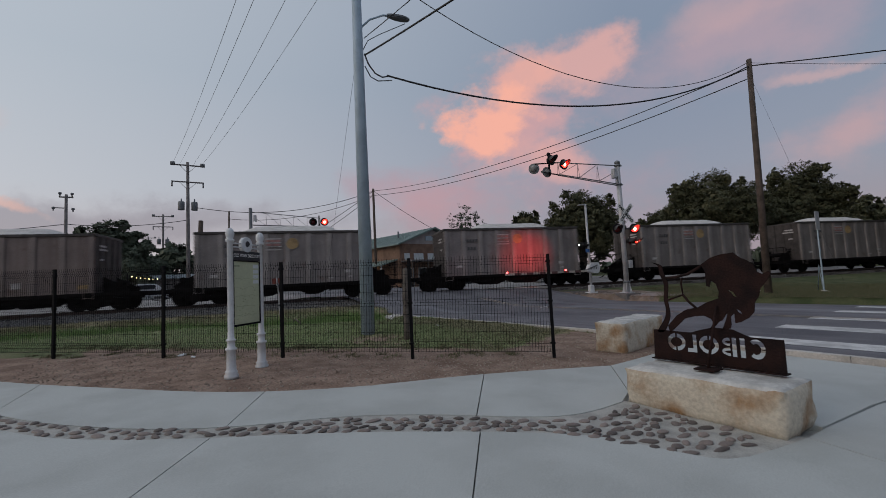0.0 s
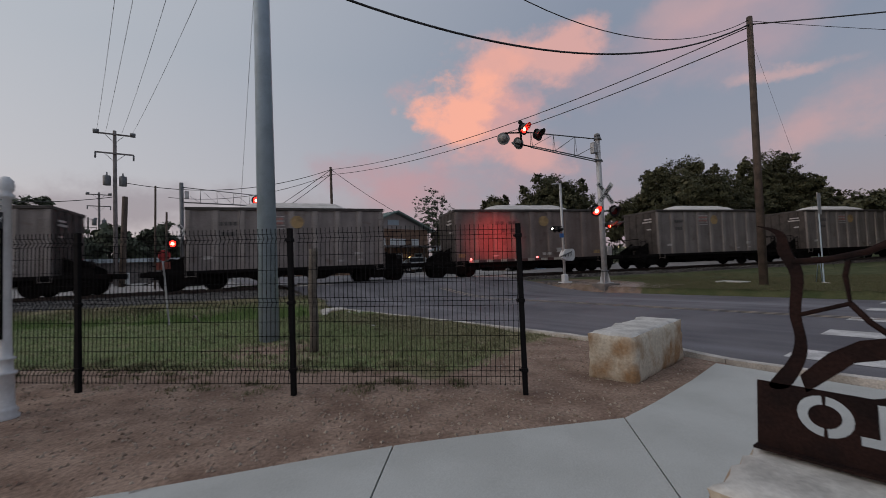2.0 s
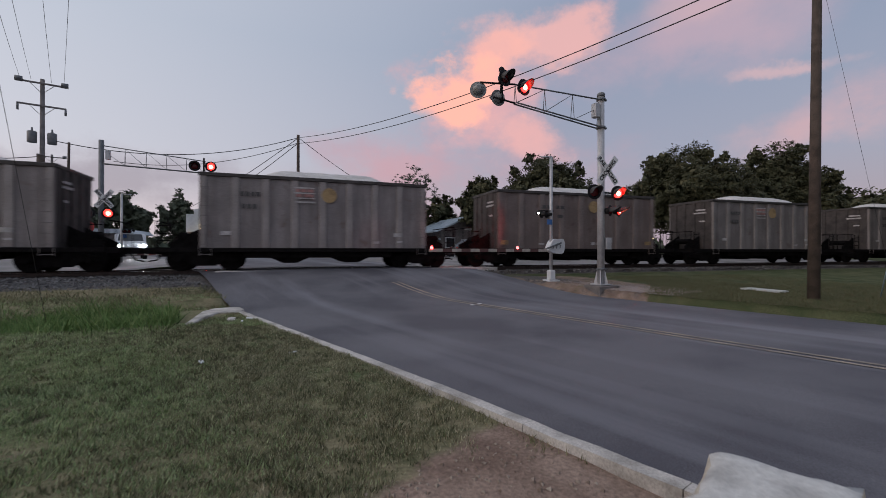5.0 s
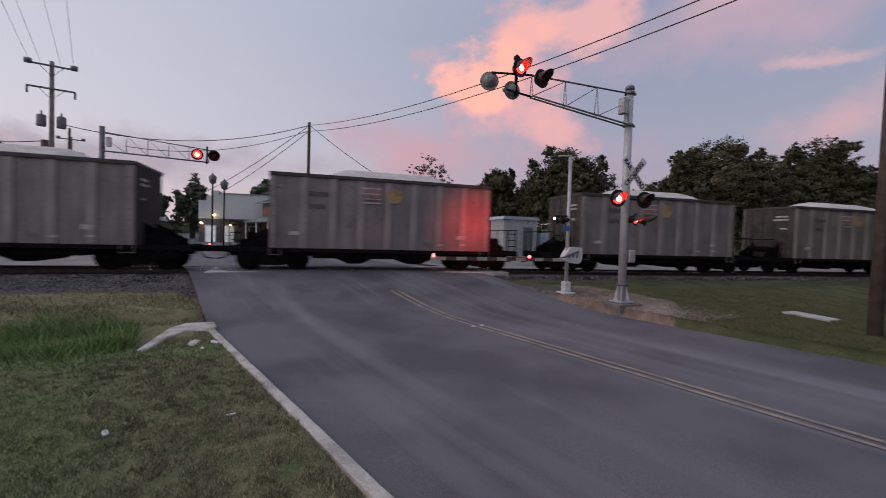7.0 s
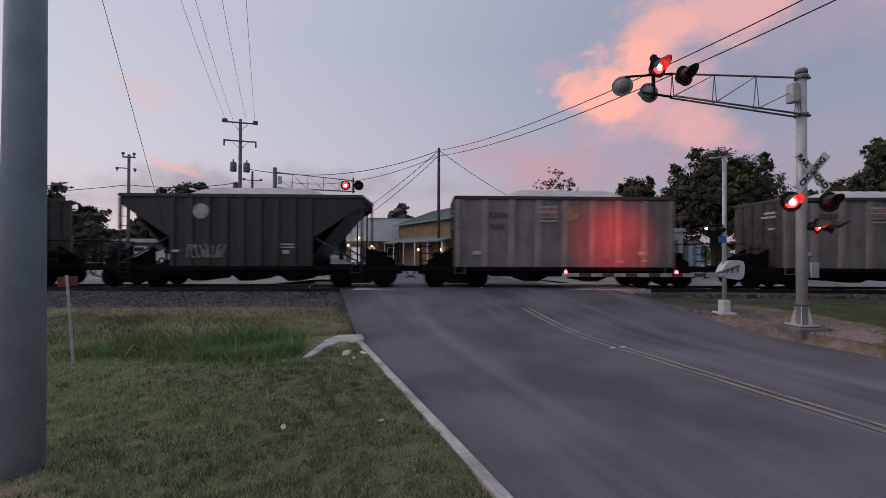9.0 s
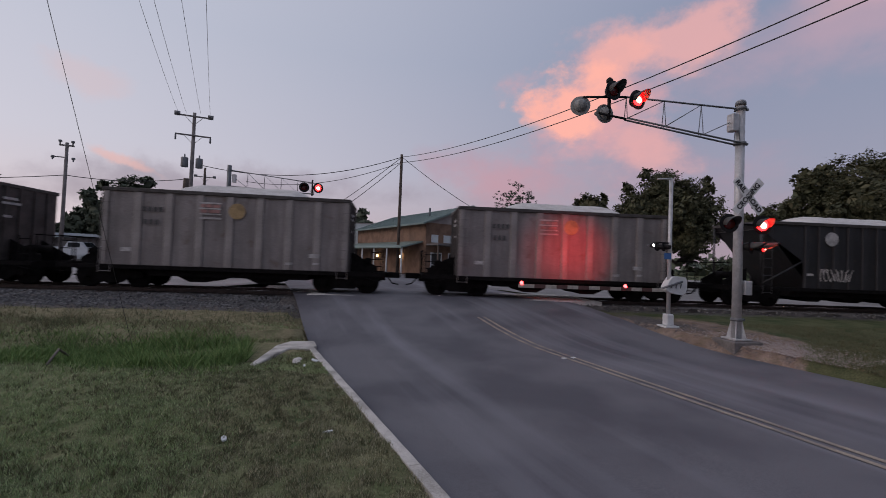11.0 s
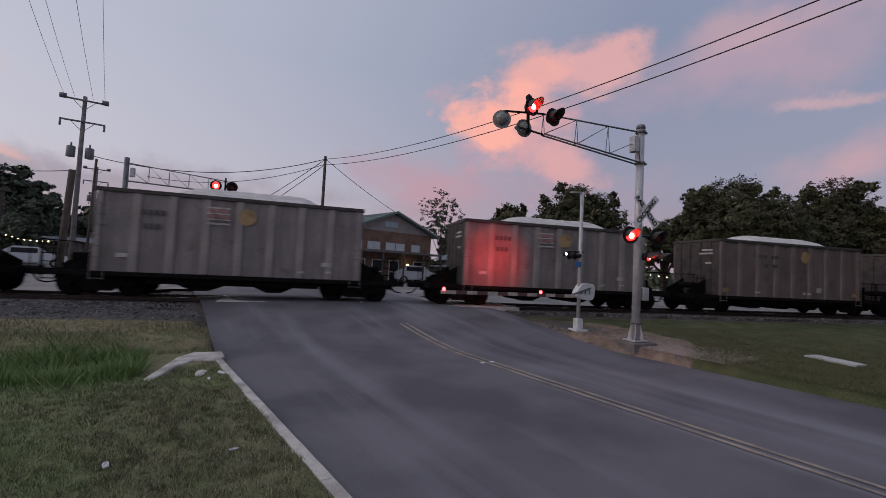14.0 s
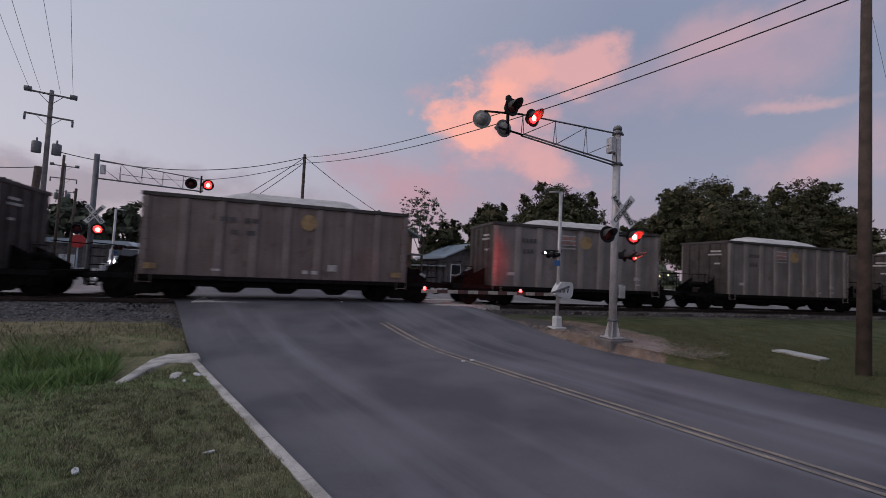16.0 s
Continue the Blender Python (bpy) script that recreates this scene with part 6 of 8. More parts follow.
    bars = {
        "grey": (("logo", "decal_white", [(3.46, 4.24, 3.34, 3.40), (3.46, 4.24, 3.13, 3.18), (3.46, 4.24, 2.92, 2.97), (3.48, 4.25, 2.75, 2.82)]),
                 ("logo_bar", "decal_red", [(3.5, 3.66, 3.20, 3.32), (3.7, 3.9, 3.20, 3.32), (3.94, 4.2, 3.20, 3.32), (3.5, 3.74, 2.99, 3.11), (3.8, 4.2, 2.99, 3.11)]),
                 ("number_mark", "decal_dark", [(1.45, 1.58, 2.94, 3.12), (1.64, 1.77, 2.94, 3.12), (1.83, 1.96, 2.94, 3.12), (2.02, 2.15, 2.94, 3.12), (1.5, 1.63, 2.45, 2.64), (1.7, 1.83, 2.45, 2.64), (1.9, 2.03, 2.45, 2.64)]),
                 ("data_plate", "decal_white", [(0.75, 1.12, 1.40, 1.55), (7.6, 8.0, 1.40, 1.56), (7.75, 7.98, 1.14, 1.22), (6.72, 6.97, 1.1, 1.2)])),
        "brown": (("number_mark", "decal_dark", [(2.5, 2.72, 2.92, 3.1), (2.8, 3.02, 2.92, 3.1), (3.3, 3.5, 2.92, 3.1), (3.57, 3.78, 2.92, 3.1), (2.85, 3.1, 2.46, 2.64), (3.4, 3.7, 2.46, 2.64)]),
                  ("data_plate", "decal_white", [(6.4, 6.76, 1.24, 1.5), (5.45, 5.66, 1.1, 1.24), (5.78, 6.0, 1.1, 1.24), (2.3, 2.6, 1.1, 1.18)]),
                  ("grab_plate", "decal_yellow", [(0.2, 0.6, 1.1, 1.3), (8.95, 9.38, 1.1, 1.3)])),
        "dark": (("data_plate", "decal_white", [(6.4, 6.95, 1.76, 1.81), (6.4, 6.95, 1.64, 1.69), (6.5, 6.75, 1.4, 1.56), (2.1, 2.4, 1.45, 1.55)]),
                 ("chalk_marks", "decal_white", [])),
    }[kind]
    for nm, mt, rects in bars:
        bm = N()
        for x0, x1, z0, z1 in rects:
            box(bm, x0, x1, y - deep, y, z0, z1)
        if nm == "chalk_marks":
            bm.free()
            rnd = random.Random(12)
            for k in range(9):
                cx = 2.8 + 0.17 * k
                bm = N()
                pipe(bm, [(cx + 0.13 * math.cos(a * 0.9 + k) * rnd.uniform(0.6, 1), y - 0.004, 1.5 + 0.28 * math.sin(a + k * 0.4)) for a in range(6)], 0.02, 4)
                out.append(("chalk_mark", mesh_of("chalk_mark", bm, M[mt]), "white chalk scrawl"))
            continue
        if nm in ("data_plate", "grab_plate", "number_mark", "logo_bar"):
            rows_of = nm in ("number_mark", "logo_bar")
            for row in sorted({q[2] for q in rects}) if rows_of else rects:
                bm.free()
                bm = N()
                for q in [q for q in rects if q[2] == row] if rows_of else [row]:
                    box(bm, q[0], q[1], y - deep, y, q[2], q[3])
                out.append((nm, mesh_of(nm, bm, M[mt]), "faded stencil marks"))
            continue
        out.append((nm, mesh_of(nm, bm, M[mt]), "faded stencil marks"))
    bm = N()
    dx = {"grey": 4.83, "brown": 5.6, "dark": 3.25}[kind]
    tube(bm, (dx, y - 0.005, 3.1), (dx, y, 3.1), 0.31, seg=24)
    out.append(("disc", mesh_of("disc", bm, M["decal_yellow"] if kind != "dark" else M["decal_white"]), "faded yellow disc" if kind != "dark" else "pale disc"))
    for x in (0.25, BODY - 0.25):
        bm = N()
        for yy in (-half - 0.12,):
            for dx in (-0.2, 0.2):
                tube(bm, (x + dx, yy, FLOOR - 0.3), (x + dx, yy, TOP - 0.2), 0.014, seg=5)
            for k in range(8):
                tube(bm, (x - 0.2, yy, FLOOR - 0.25 + 0.37 * k), (x + 0.2, yy, FLOOR - 0.25 + 0.37 * k), 0.012, seg=5)
        out.append(("ladder", mesh_of("ladder", bm, side), ""))
    for nm, x, sg in (("coupler", -1.5, -1), ("coupler", BODY + 1.5, 1)):
        bm = N()
        box(bm, min(x, x + sg * 0.62), max(x, x + sg * 0.62), -0.11, 0.11, 0.66, 0.9, 0.03)
        pipe(bm, [(x, 0.45, 0.75), (x + sg * 0.3, 0.45, 0.4), (x + sg * 0.58, 0.42, 0.35)], 0.03, 6)
        out.append((nm, mesh_of(nm, bm, M["under"]), ""))
    return out


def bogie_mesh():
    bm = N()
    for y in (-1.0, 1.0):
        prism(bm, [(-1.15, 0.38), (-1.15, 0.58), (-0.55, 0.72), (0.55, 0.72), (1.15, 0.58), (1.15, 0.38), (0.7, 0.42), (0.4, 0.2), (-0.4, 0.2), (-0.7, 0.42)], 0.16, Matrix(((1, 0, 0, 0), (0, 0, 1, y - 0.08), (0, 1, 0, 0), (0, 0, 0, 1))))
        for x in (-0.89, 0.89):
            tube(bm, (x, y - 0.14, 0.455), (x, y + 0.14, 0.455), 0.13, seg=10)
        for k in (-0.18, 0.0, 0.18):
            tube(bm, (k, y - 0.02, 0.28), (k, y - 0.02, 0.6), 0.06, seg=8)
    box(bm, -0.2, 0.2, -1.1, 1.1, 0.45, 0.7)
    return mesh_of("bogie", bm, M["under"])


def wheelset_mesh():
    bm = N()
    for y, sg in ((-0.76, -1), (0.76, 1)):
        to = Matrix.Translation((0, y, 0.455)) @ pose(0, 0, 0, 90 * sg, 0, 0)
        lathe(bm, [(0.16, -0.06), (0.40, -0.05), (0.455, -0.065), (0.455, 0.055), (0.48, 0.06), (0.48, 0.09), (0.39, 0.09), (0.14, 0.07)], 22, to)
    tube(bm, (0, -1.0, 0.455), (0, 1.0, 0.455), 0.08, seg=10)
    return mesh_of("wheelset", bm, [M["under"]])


WAGONS = []


def build_train():
    kinds = {k: wagon_meshes(k) for k in ("grey", "brown", "dark")}
    bog, whl = bogie_mesh(), wheelset_mesh()
    labels = {
        "grey": "grey weathered open hopper wagon heaped with pale stone",
        "brown": "brown-grey weathered hopper wagon heaped with pale stone, yellow disc",
        "dark": "black sloped-end hopper wagon heaped with pale stone, chalk scrawl",
    }
    first = {}
    for i in range(-5, 22):
        kind = KINDS.get(i, "grey")
        if kind not in first:
            root = thing("hopper_wagon", labels[kind], "railway wagon", group="wagons of the stone train")
            for nm, me, lb, *at in kinds[kind]:
                part(nm, me, None, root, lb, m=at[0] if at else None)
            for x in (0.15, BODIES[kind] - 0.15):
                b = part("bogie", bog, None, root, "black cast bogie", m=pose(x, 0, 0))
                for dx in (-0.89, 0.89):
                    part("wheelset", whl, None, b, "brown steel wheelset", m=pose(dx, 0, 0))
            first[kind] = root
        else:
            root = copy_thing(first[kind], Matrix())
        WAGONS.append((i, root))


# kinds of wagon along the train; wagon 0 has its rear end at the start of S_ROWS, higher numbers follow behind
KINDS = {10: "dark", 13: "brown", 17: "brown", 1: "brown", 4: "brown", 20: "brown"}
S_ROWS = [(0, -5.53), (1, 9.87), (2, 25.0), (3, 40.03), (3.5, 47.4), (4, 54.68), (4.5, 62.02), (7, 99.34), (8, 113.9), (8.5, 121.15), (11, 157.06), (11.5, 164.27), (12, 171.42), (12.5, 178.65), (13, 185.85), (13.5, 193.07), (14, 200.27), (14.5, 207.47), (15, 214.67), (15.5, 221.82), (16, 228.9)]
PLACES = {-5: -68.32, -4: -54.87, -3: -41.47, -2: -27.82, -1: -13.9, 0: -0.34, 1: 13.55, 2: 26.76, 3: 40.6, 4: 54.17, 5: 67.0, 6: 80.43, 7: 94.21, 8: 107.62, 9: 121.26, 10: 134.65, 11: 148.07, 12: 161.67, 13: 174.92, 14: 188.05, 15: 201.25, 16: 214.48, 17: 227.7, 18: 240.6, 19: 253.8, 20: 267.0, 21: 280.2}
build_train()

# ---- beyond the rails ----


def gable_house(name, label, cx, cy, turn, wide, deep, eave, peak, wall, roof, gable_wall=None, base=-0.25):
    """A house whose gable looks towards -y of its own turn."""
    root = thing(name, label, "building", pose(cx, cy, base, 0, 0, turn))
    h = wide / 2
    for sg in (-1, 1):
        bm = N()
        box(bm, sg * h - 0.1, sg * h + 0.1, 0, deep, 0, eave)
        part("side_wall", bm, M[wall], root)
    bm = N()
    box(bm, -h - 0.1, h + 0.1, -0.1, 0.1, 0, eave)
    part("front_wall", bm, M[wall], root)
    bm = N()
    prism(bm, [(-h, eave), (h, eave), (0, peak)], 0.18, Matrix(((1, 0, 0, 0), (0, 0, 1, -0.08), (0, 1, 0, 0), (0, 0, 0, 1))))
    part("gable", bm, M[gable_wall or wall], root, "pale boarded gable")
    bm = N()
    box(bm, -h - 0.1, h + 0.1, deep - 0.1, deep + 0.1, 0, eave)
    part("back_wall", bm, M[wall], root)
    for sg in (-1, 1):
        bm = N()
        o = 0.7
        k = (peak - eave) / h
        prism(bm, [(0, peak + 0.05), (sg * (h + o), eave - k * o + 0.05), (sg * (h + o), eave - k * o + 0.17), (0, peak + 0.2)], deep + 1.4, Matrix(((1, 0, 0, 0), (0, 0, 1, -0.7), (0, 1, 0, 0), (0, 0, 0, 1))))
        bmesh.ops.recalc_face_normals(bm, faces=bm.faces[:])
        r = part("roof", bm, M[roof], root, "standing-seam metal roof slope")
        bm = N()
        i = 0.0
        while i < deep + 1.3:
            tube(bm, (0, -0.68 + i, peak + 0.22), (sg * (h + o), -0.68 + i, eave - k * o + 0.19), 0.022, seg=4)
            i += 0.6
        part("seams", bm, M[roof], r)
    return root


def opening(root, x, z, w, h, kind="window", pane="dark_glass", y=-0.1):
    bm = N()
    t = 0.09
    box(bm, x - w / 2 - t, x + w / 2 + t, y - 0.06, y, z + h, z + h + t)
    box(bm, x - w / 2 - t, x + w / 2 + t, y - 0.08, y, z - t, z)
    for s in (-1, 1):
        box(bm, min(x + s * w / 2, x + s * (w / 2 + t)), max(x + s * w / 2, x + s * (w / 2 + t)), y - 0.06, y, z, z + h)
    box(bm, x - w / 2, x + w / 2, y - 0.05, y, z + h * 0.48, z + h * 0.52)
    o = part(kind, bm, M["white"], root, "white framed " + kind)
    bm = N()
    box(bm, x - w / 2, x + w / 2, y - 0.03, y - 0.004, z, z + h)
    part("pane", bm, M[pane], o)


def build_tavern():
    root = gable_house("gabled_building", "brown boarded building with a green metal roof and pale gable", 25.1, 40.7, 9, 8.8, 16, 5.6, 7.25, "brown_wall", "roof_green", "pale_wall")
    for x in (-3.6, -2.35, -1.75, -0.3, 0.8, 2.6):
        opening(root, x, 4.0, 0.5 if x < -1 else 0.8, 0.5, pane="map_pale")
    for x in (-3.4, -1.6, 0.2, 3.0):
        opening(root, x, 1.0, 0.95, 1.95, "door", "dark_glass")
    bm = N()
    box(bm, -4.4, 4.4, -2.0, -0.1, 3.62, 3.78, 0.02)
    part("porch_roof", bm, M["stone_wall"], root)
    for x in (-4.3, -2.2, 0.0, 2.2, 4.3):
        bm = N()
        tube(bm, (x, -1.9, 0), (x, -1.9, 3.62), 0.08, seg=8)
        part("porch_post", bm, M["pole_wood"], root)
    # a lean-to porch along the side wall
    bm = N()
    prism(bm, [(-6.6, 3.3), (-4.5, 3.9), (-4.5, 4.02), (-6.6, 3.42)], 15.5, Matrix(((1, 0, 0, 0), (0, 0, 1, 0.3), (0, 1, 0, 0), (0, 0, 0, 1))))
    bmesh.ops.recalc_face_normals(bm, faces=bm.faces[:])
    part("porch_roof", bm, M["roof_green"], root)
    for y in (0.5, 3.5, 6.5, 9.5, 12.5, 15.5):
        bm = N()
        tube(bm, (-6.45, y, 0), (-6.45, y, 3.35), 0.08, seg=8)
        part("porch_post", bm, M["white"], root, "white porch post")
    for x, y in ((1.6, -0.35), (-4.75, 4.2), (-4.75, 9.6)):
        bm = N()
        lathe(bm, [(0.09, 0), (0.13, 0.1), (0.09, 0.22), (0.001, 0.25)], 10, Matrix.Translation((x, y, 2.5)))
        part("porch_lamp", bm, M["warm_lamp"], root, "lit warm porch lamp")
    bm = N()
    box(bm, -1.0, 0.4, -0.16, -0.09, 6.0, 6.5)
    part("sign_board", bm, M["roof_white"], root, "pale blue painted sign board")
    bm = N()
    tube(bm, (-2.4, 3.0, 6.3), (-2.4, 3.0, 7.3), 0.1, seg=8)
    part("flue", bm, M["insulator"], root)


def build_station():
    root = gable_house("small_house", "small grey stone house with a pale metal roof", 35.2, 38.6, TRAIN_TURN, 5.6, 8.5, 3.75, 5.0, "stone_wall", "roof_white")
    opening(root, -0.2, 1.5, 0.8, 1.2)
    opening(root, 1.7, 1.5, 0.8, 1.2)
    opening(root, -1.9, 0.95, 0.9, 1.95, "door")
    bm = N()
    box(bm, -0.3, 0.5, -0.16, -0.1, 3.75, 3.98)
    part("sign_board", bm, M["letter"], root)
    # low wing to the left under the same pale roof
    bm = N()
    box(bm, -4.4, -2.92, 0.6, 5.4, 0, 2.7)
    part("wing", bm, M["stone_wall"], root)
    bm = N()
    prism(bm, [(-4.7, 2.7), (-2.92, 2.7), (-2.92, 2.85), (-4.7, 2.85)], 6.0, Matrix(((1, 0, 0, 0), (0, 0, 1, 0.0), (0, 1, 0, 0), (0, 0, 0, 1))))
    part("wing_roof", bm, M["roof_white"], root)


def build_shop():
    root = thing("commercial_block", "pale flat-roofed commercial block with a stepped parapet and lit porch", "building", pose(12.2, 58.9, -0.5, 0, 0, TRAIN_TURN))
    bm = N()
    box(bm, 2.6, 11.5, 0, 14, 3.9, 6.7)
    box(bm, 0, 2.6, 0, 14, 3.9, 5.7)
    part("upper_wall", bm, M["map_pale"], root, "pale painted upper wall")
    bm = N()
    box(bm, 0.02, 11.48, 0.02, 13.98, 0, 3.9)
    part("lower_wall", bm, M["stone_wall"], root, "dark lower wall")
    bm = N()
    for x0, x1, h in ((0.0, 0.75, 5.85), (0.75, 1.2, 6.4), (1.2, 2.1, 7.0), (2.1, 2.6, 6.8)):
        box(bm, x0 + 0.01, x1, -0.03, 0.4, 5.7, h)
    part("stepped_parapet", bm, M["map_pale"], root)
    bm = N()
    box(bm, 2.6, 11.6, -0.1, 14.1, 6.7, 6.8)
    part("coping", bm, M["pale_wall"], root)
    for x in (1.2, 3.0, 5.6, 7.6, 9.8):
        opening(root, x, 1.1, 0.95, 2.0, "window", "cool_window" if x < 4 else "dark_glass", y=-0.002)
    bm = N()
    box(bm, 2.4, 11.5, -2.2, 0, 3.75, 3.9, 0.02)
    part("awning", bm, M["stone_wall"], root)
    for x in (2.5, 4.7, 6.9, 9.1, 11.3):
        bm = N()
        tube(bm, (x, -2.1, 0.6), (x, -2.1, 3.75), 0.07, seg=8)
        part("porch_post", bm, M["pole_wood"], root)
    for x, z in ((0.35, 3.3), (1.55, 4.2), (3.2, 3.2)):
        bm = N()
        lathe(bm, [(0.1, 0), (0.14, 0.1), (0.001, 0.24)], 10, Matrix.Translation((x, -0.3, z)))
        part("wall_lamp", bm, M["warm_lamp"], root, "lit warm lamp")
    root = thing("long_shed", "dark long low shed with a row of pale windows", "building", pose(-6, 63, -0.2, 0, 0, TRAIN_TURN))
    bm = N()
    box(bm, -16, 13, 0, 8, 0, 3.3)
    part("wall", bm, M["stone_wall"], root)
    bm = N()
    prism(bm, [(-17, 3.3), (14, 3.3), (13.5, 3.75), (-16.5, 3.75)], 9, Matrix(((1, 0, 0, 0), (0, 0, 1, -0.5), (0, 1, 0, 0), (0, 0, 0, 1))))
    part("roof", bm, M["roof_white"], root)
    for i in range(6):
        opening(root, -13 + 4.3 * i, 1.0, 1.1, 1.1, "window", "map_pale", y=-0.002)


def build_bungalow():
    root = thing("signal_cabinet", "silver ribbed metal signal cabinet beside the track", "equipment cabinet", pose(28.4, 24.4, 0.45, 0, 0, TRAIN_TURN) @ pose(0, 5.3, 0))
    bm = N()
    box(bm, 0, 2.9, 0, 2.2, 0.3, 3.15, 0.03)
    part("body", bm, M["steel_lit"], root)
    bm = N()
    for i in range(9):
        box(bm, 0.1 + 0.33 * i, 0.16 + 0.33 * i, -0.05, 0, 0.35, 3.0)
    part("ribs", bm, M["steel_lit"], root)
    bm = N()
    prism(bm, [(-0.15, 3.15), (3.05, 3.15), (2.9, 3.4), (0.0, 3.4)], 2.5, Matrix(((1, 0, 0, 0), (0, 0, 1, -0.15), (0, 1, 0, 0), (0, 0, 0, 1))))
    part("roof", bm, M["roof_white"], root)
    bm = N()
    box(bm, 1.7, 2.5, -0.06, -0.05, 0.4, 2.6)
    part("door", bm, M["insulator"], root)
    bm = N()
    for x in (0.2, 2.6):
        box(bm, x, x + 0.25, 0.2, 2.0, -0.3, 0.3)
    part("skid", bm, M["kerb"], root)
    bm = N()
    box(bm, 3.4, 4.3, 0.2, 1.2, 0.0, 2.2, 0.03)
    part("side_cabinet", bm, M["steel"], root)


POST_SPOTS = ((11.34, 38.36, 5.45), (12.03, 38.17, 5.1))


def build_street_bits():
    root = thing("stop_sign", "red stop sign on a thin post", "road sign", pose(4.9, 38.6, 0.2, 0, 0, TRAIN_TURN))
    bm = N()
    tube(bm, (0, 0, 0), (0, 0, 3.1), 0.04, seg=8)
    part("post", bm, M["steel"], root)
    bm = N()
    prism(bm, [(0.42 * math.cos(a), 0.42 * math.sin(a)) for a in [math.pi / 8 + k * math.pi / 4 for k in range(8)]], 0.02, Matrix(((1, 0, 0, 0), (0, 0, 1, -0.07), (0, 1, 0, 2.65), (0, 0, 0, 1))))
    part("sign_face", bm, M["red_sign"], root)
    for x, y, h in POST_SPOTS:
        root = thing("lamp_post", "black ornamental lamp post, lantern unlit", "lamp post", pose(x, y, -0.2))
        bm = N()
        tube(bm, (0, 0, 0), (0, 0, h), 0.07, 0.05, seg=10)
        part("post", bm, M["sig_black"], root)
        bm = N()
        lathe(bm, [(0.07, h), (0.2, h + 0.1), (0.26, h + 0.5), (0.1, h + 0.62), (0.02, h + 0.75)], 10)
        part("lantern", bm, M["insulator"], root)
    # rail fence before the brown building
    root = thing("rail_fence", "dark open rail fence before the brown building", "fence", pose(13, 39.5, -0.2, 0, 0, TRAIN_TURN))
    for i in range(9):
        bm = N()
        tube(bm, (i * 2.0, 0, 0), (i * 2.0, 0, 1.25), 0.05, seg=6)
        part("post", bm, M["sig_black"], root)
    for z in (0.45, 0.8, 1.15):
        bm = N()
        tube(bm, (0, 0, z), (16, 0, z), 0.035, seg=6)
        part("rail", bm, M["sig_black"], root)


def vehicle(x, y, turn, paint, label, truck=False, lit_up=False):
    """A road vehicle whose front looks along -y of its own turn."""
    root = thing("pickup_truck" if truck else "car", label, "vehicle", pose(x, y, road_z(x, y) + 0.02 if 9 < x < 20 else 0.75, 0, 0, turn), group="vehicles beyond the rails")
    w = 0.92
    prof = [(-2.3, 0.35), (-2.35, 0.75), (-2.2, 0.98), (-1.1, 1.08), (-0.45, 1.62), (1.1, 1.66), (1.9, 1.15), (2.3, 1.05), (2.35, 0.45), (2.2, 0.32)]
    if truck:
        prof = [(-2.6, 0.45), (-2.65, 1.0), (-2.4, 1.2), (-1.2, 1.28), (-0.7, 1.85), (0.6, 1.87), (0.85, 1.3), (2.7, 1.28), (2.72, 0.6), (2.5, 0.45)]
    bm = N()
    prism(bm, prof, 2 * w, Matrix(((0, 0, 1, -w), (1, 0, 0, 0), (0, 1, 0, 0), (0, 0, 0, 1))))
    bmesh.ops.bevel(bm, geom=bm.edges[:], offset=0.07, segments=2, affect="EDGES")
    bmesh.ops.recalc_face_normals(bm, faces=bm.faces[:])
    body = part("body", bm, M[paint], root)
    bm = N()
    a, b = (prof[3], prof[4])
    v = [bm.verts.new(q) for q in ((-0.75, a[0] + 0.05, a[1] + 0.06), (0.75, a[0] + 0.05, a[1] + 0.06), (0.66, b[0] - 0.02, b[1] - 0.06), (-0.66, b[0] - 0.02, b[1] - 0.06))]
    n = Vector((0, -0.05, 0.03))
    u = [bm.verts.new(q.co + n) for q in v]
    bm.faces.new(u)
    for i in range(4):
        bm.faces.new((v[i], v[(i + 1) % 4], u[(i + 1) % 4], u[i]))
    part("windscreen", bm, M["dark_glass"], body)
    for sx in (-1, 1):
        bm = N()
        box(bm, min(sx * w, sx * (w + 0.012)), max(sx * w, sx * (w + 0.012)), b[0] + 0.1, (0.5 if truck else 1.2), 1.12 if not truck else 1.3, b[1] - 0.1)
        part("side_window", bm, M["dark_glass"], body)
        bm = N()
        lathe(bm, [(0.13, 0), (0.1, 0.05), (0.001, 0.07)], 12, Matrix.Translation((sx * 0.68, prof[1][0] - 0.02, 0.78 if not truck else 0.95)) @ pose(0, 0, 0, 90, 0, 0))
        part("headlight", bm, M[lit_up] if lit_up else M["steel_lit"], body, "lit white headlight" if lit_up else "unlit headlight")
        bm = N()
        box(bm, sx * 0.75 - 0.12, sx * 0.75 + 0.12, prof[7][0] + 0.0, prof[7][0] + 0.08, 0.8, 0.95)
        part("tail_light", bm, M["led_red"] if lit_up else M["red_sign"], body)
        for yy in (-1.45, 1.4):
            bm = N()
            tube(bm, (sx * 0.7, yy, 0.34), (sx * 0.95, yy, 0.34), 0.34, seg=18)
            wh = part("wheel", bm, M["rubber"], root)
            bm = N()
            tube(bm, (sx * 0.94, yy, 0.34), (sx * 0.97, yy, 0.34), 0.2, seg=14)
            part("rim", bm, M["steel_lit"], wh)


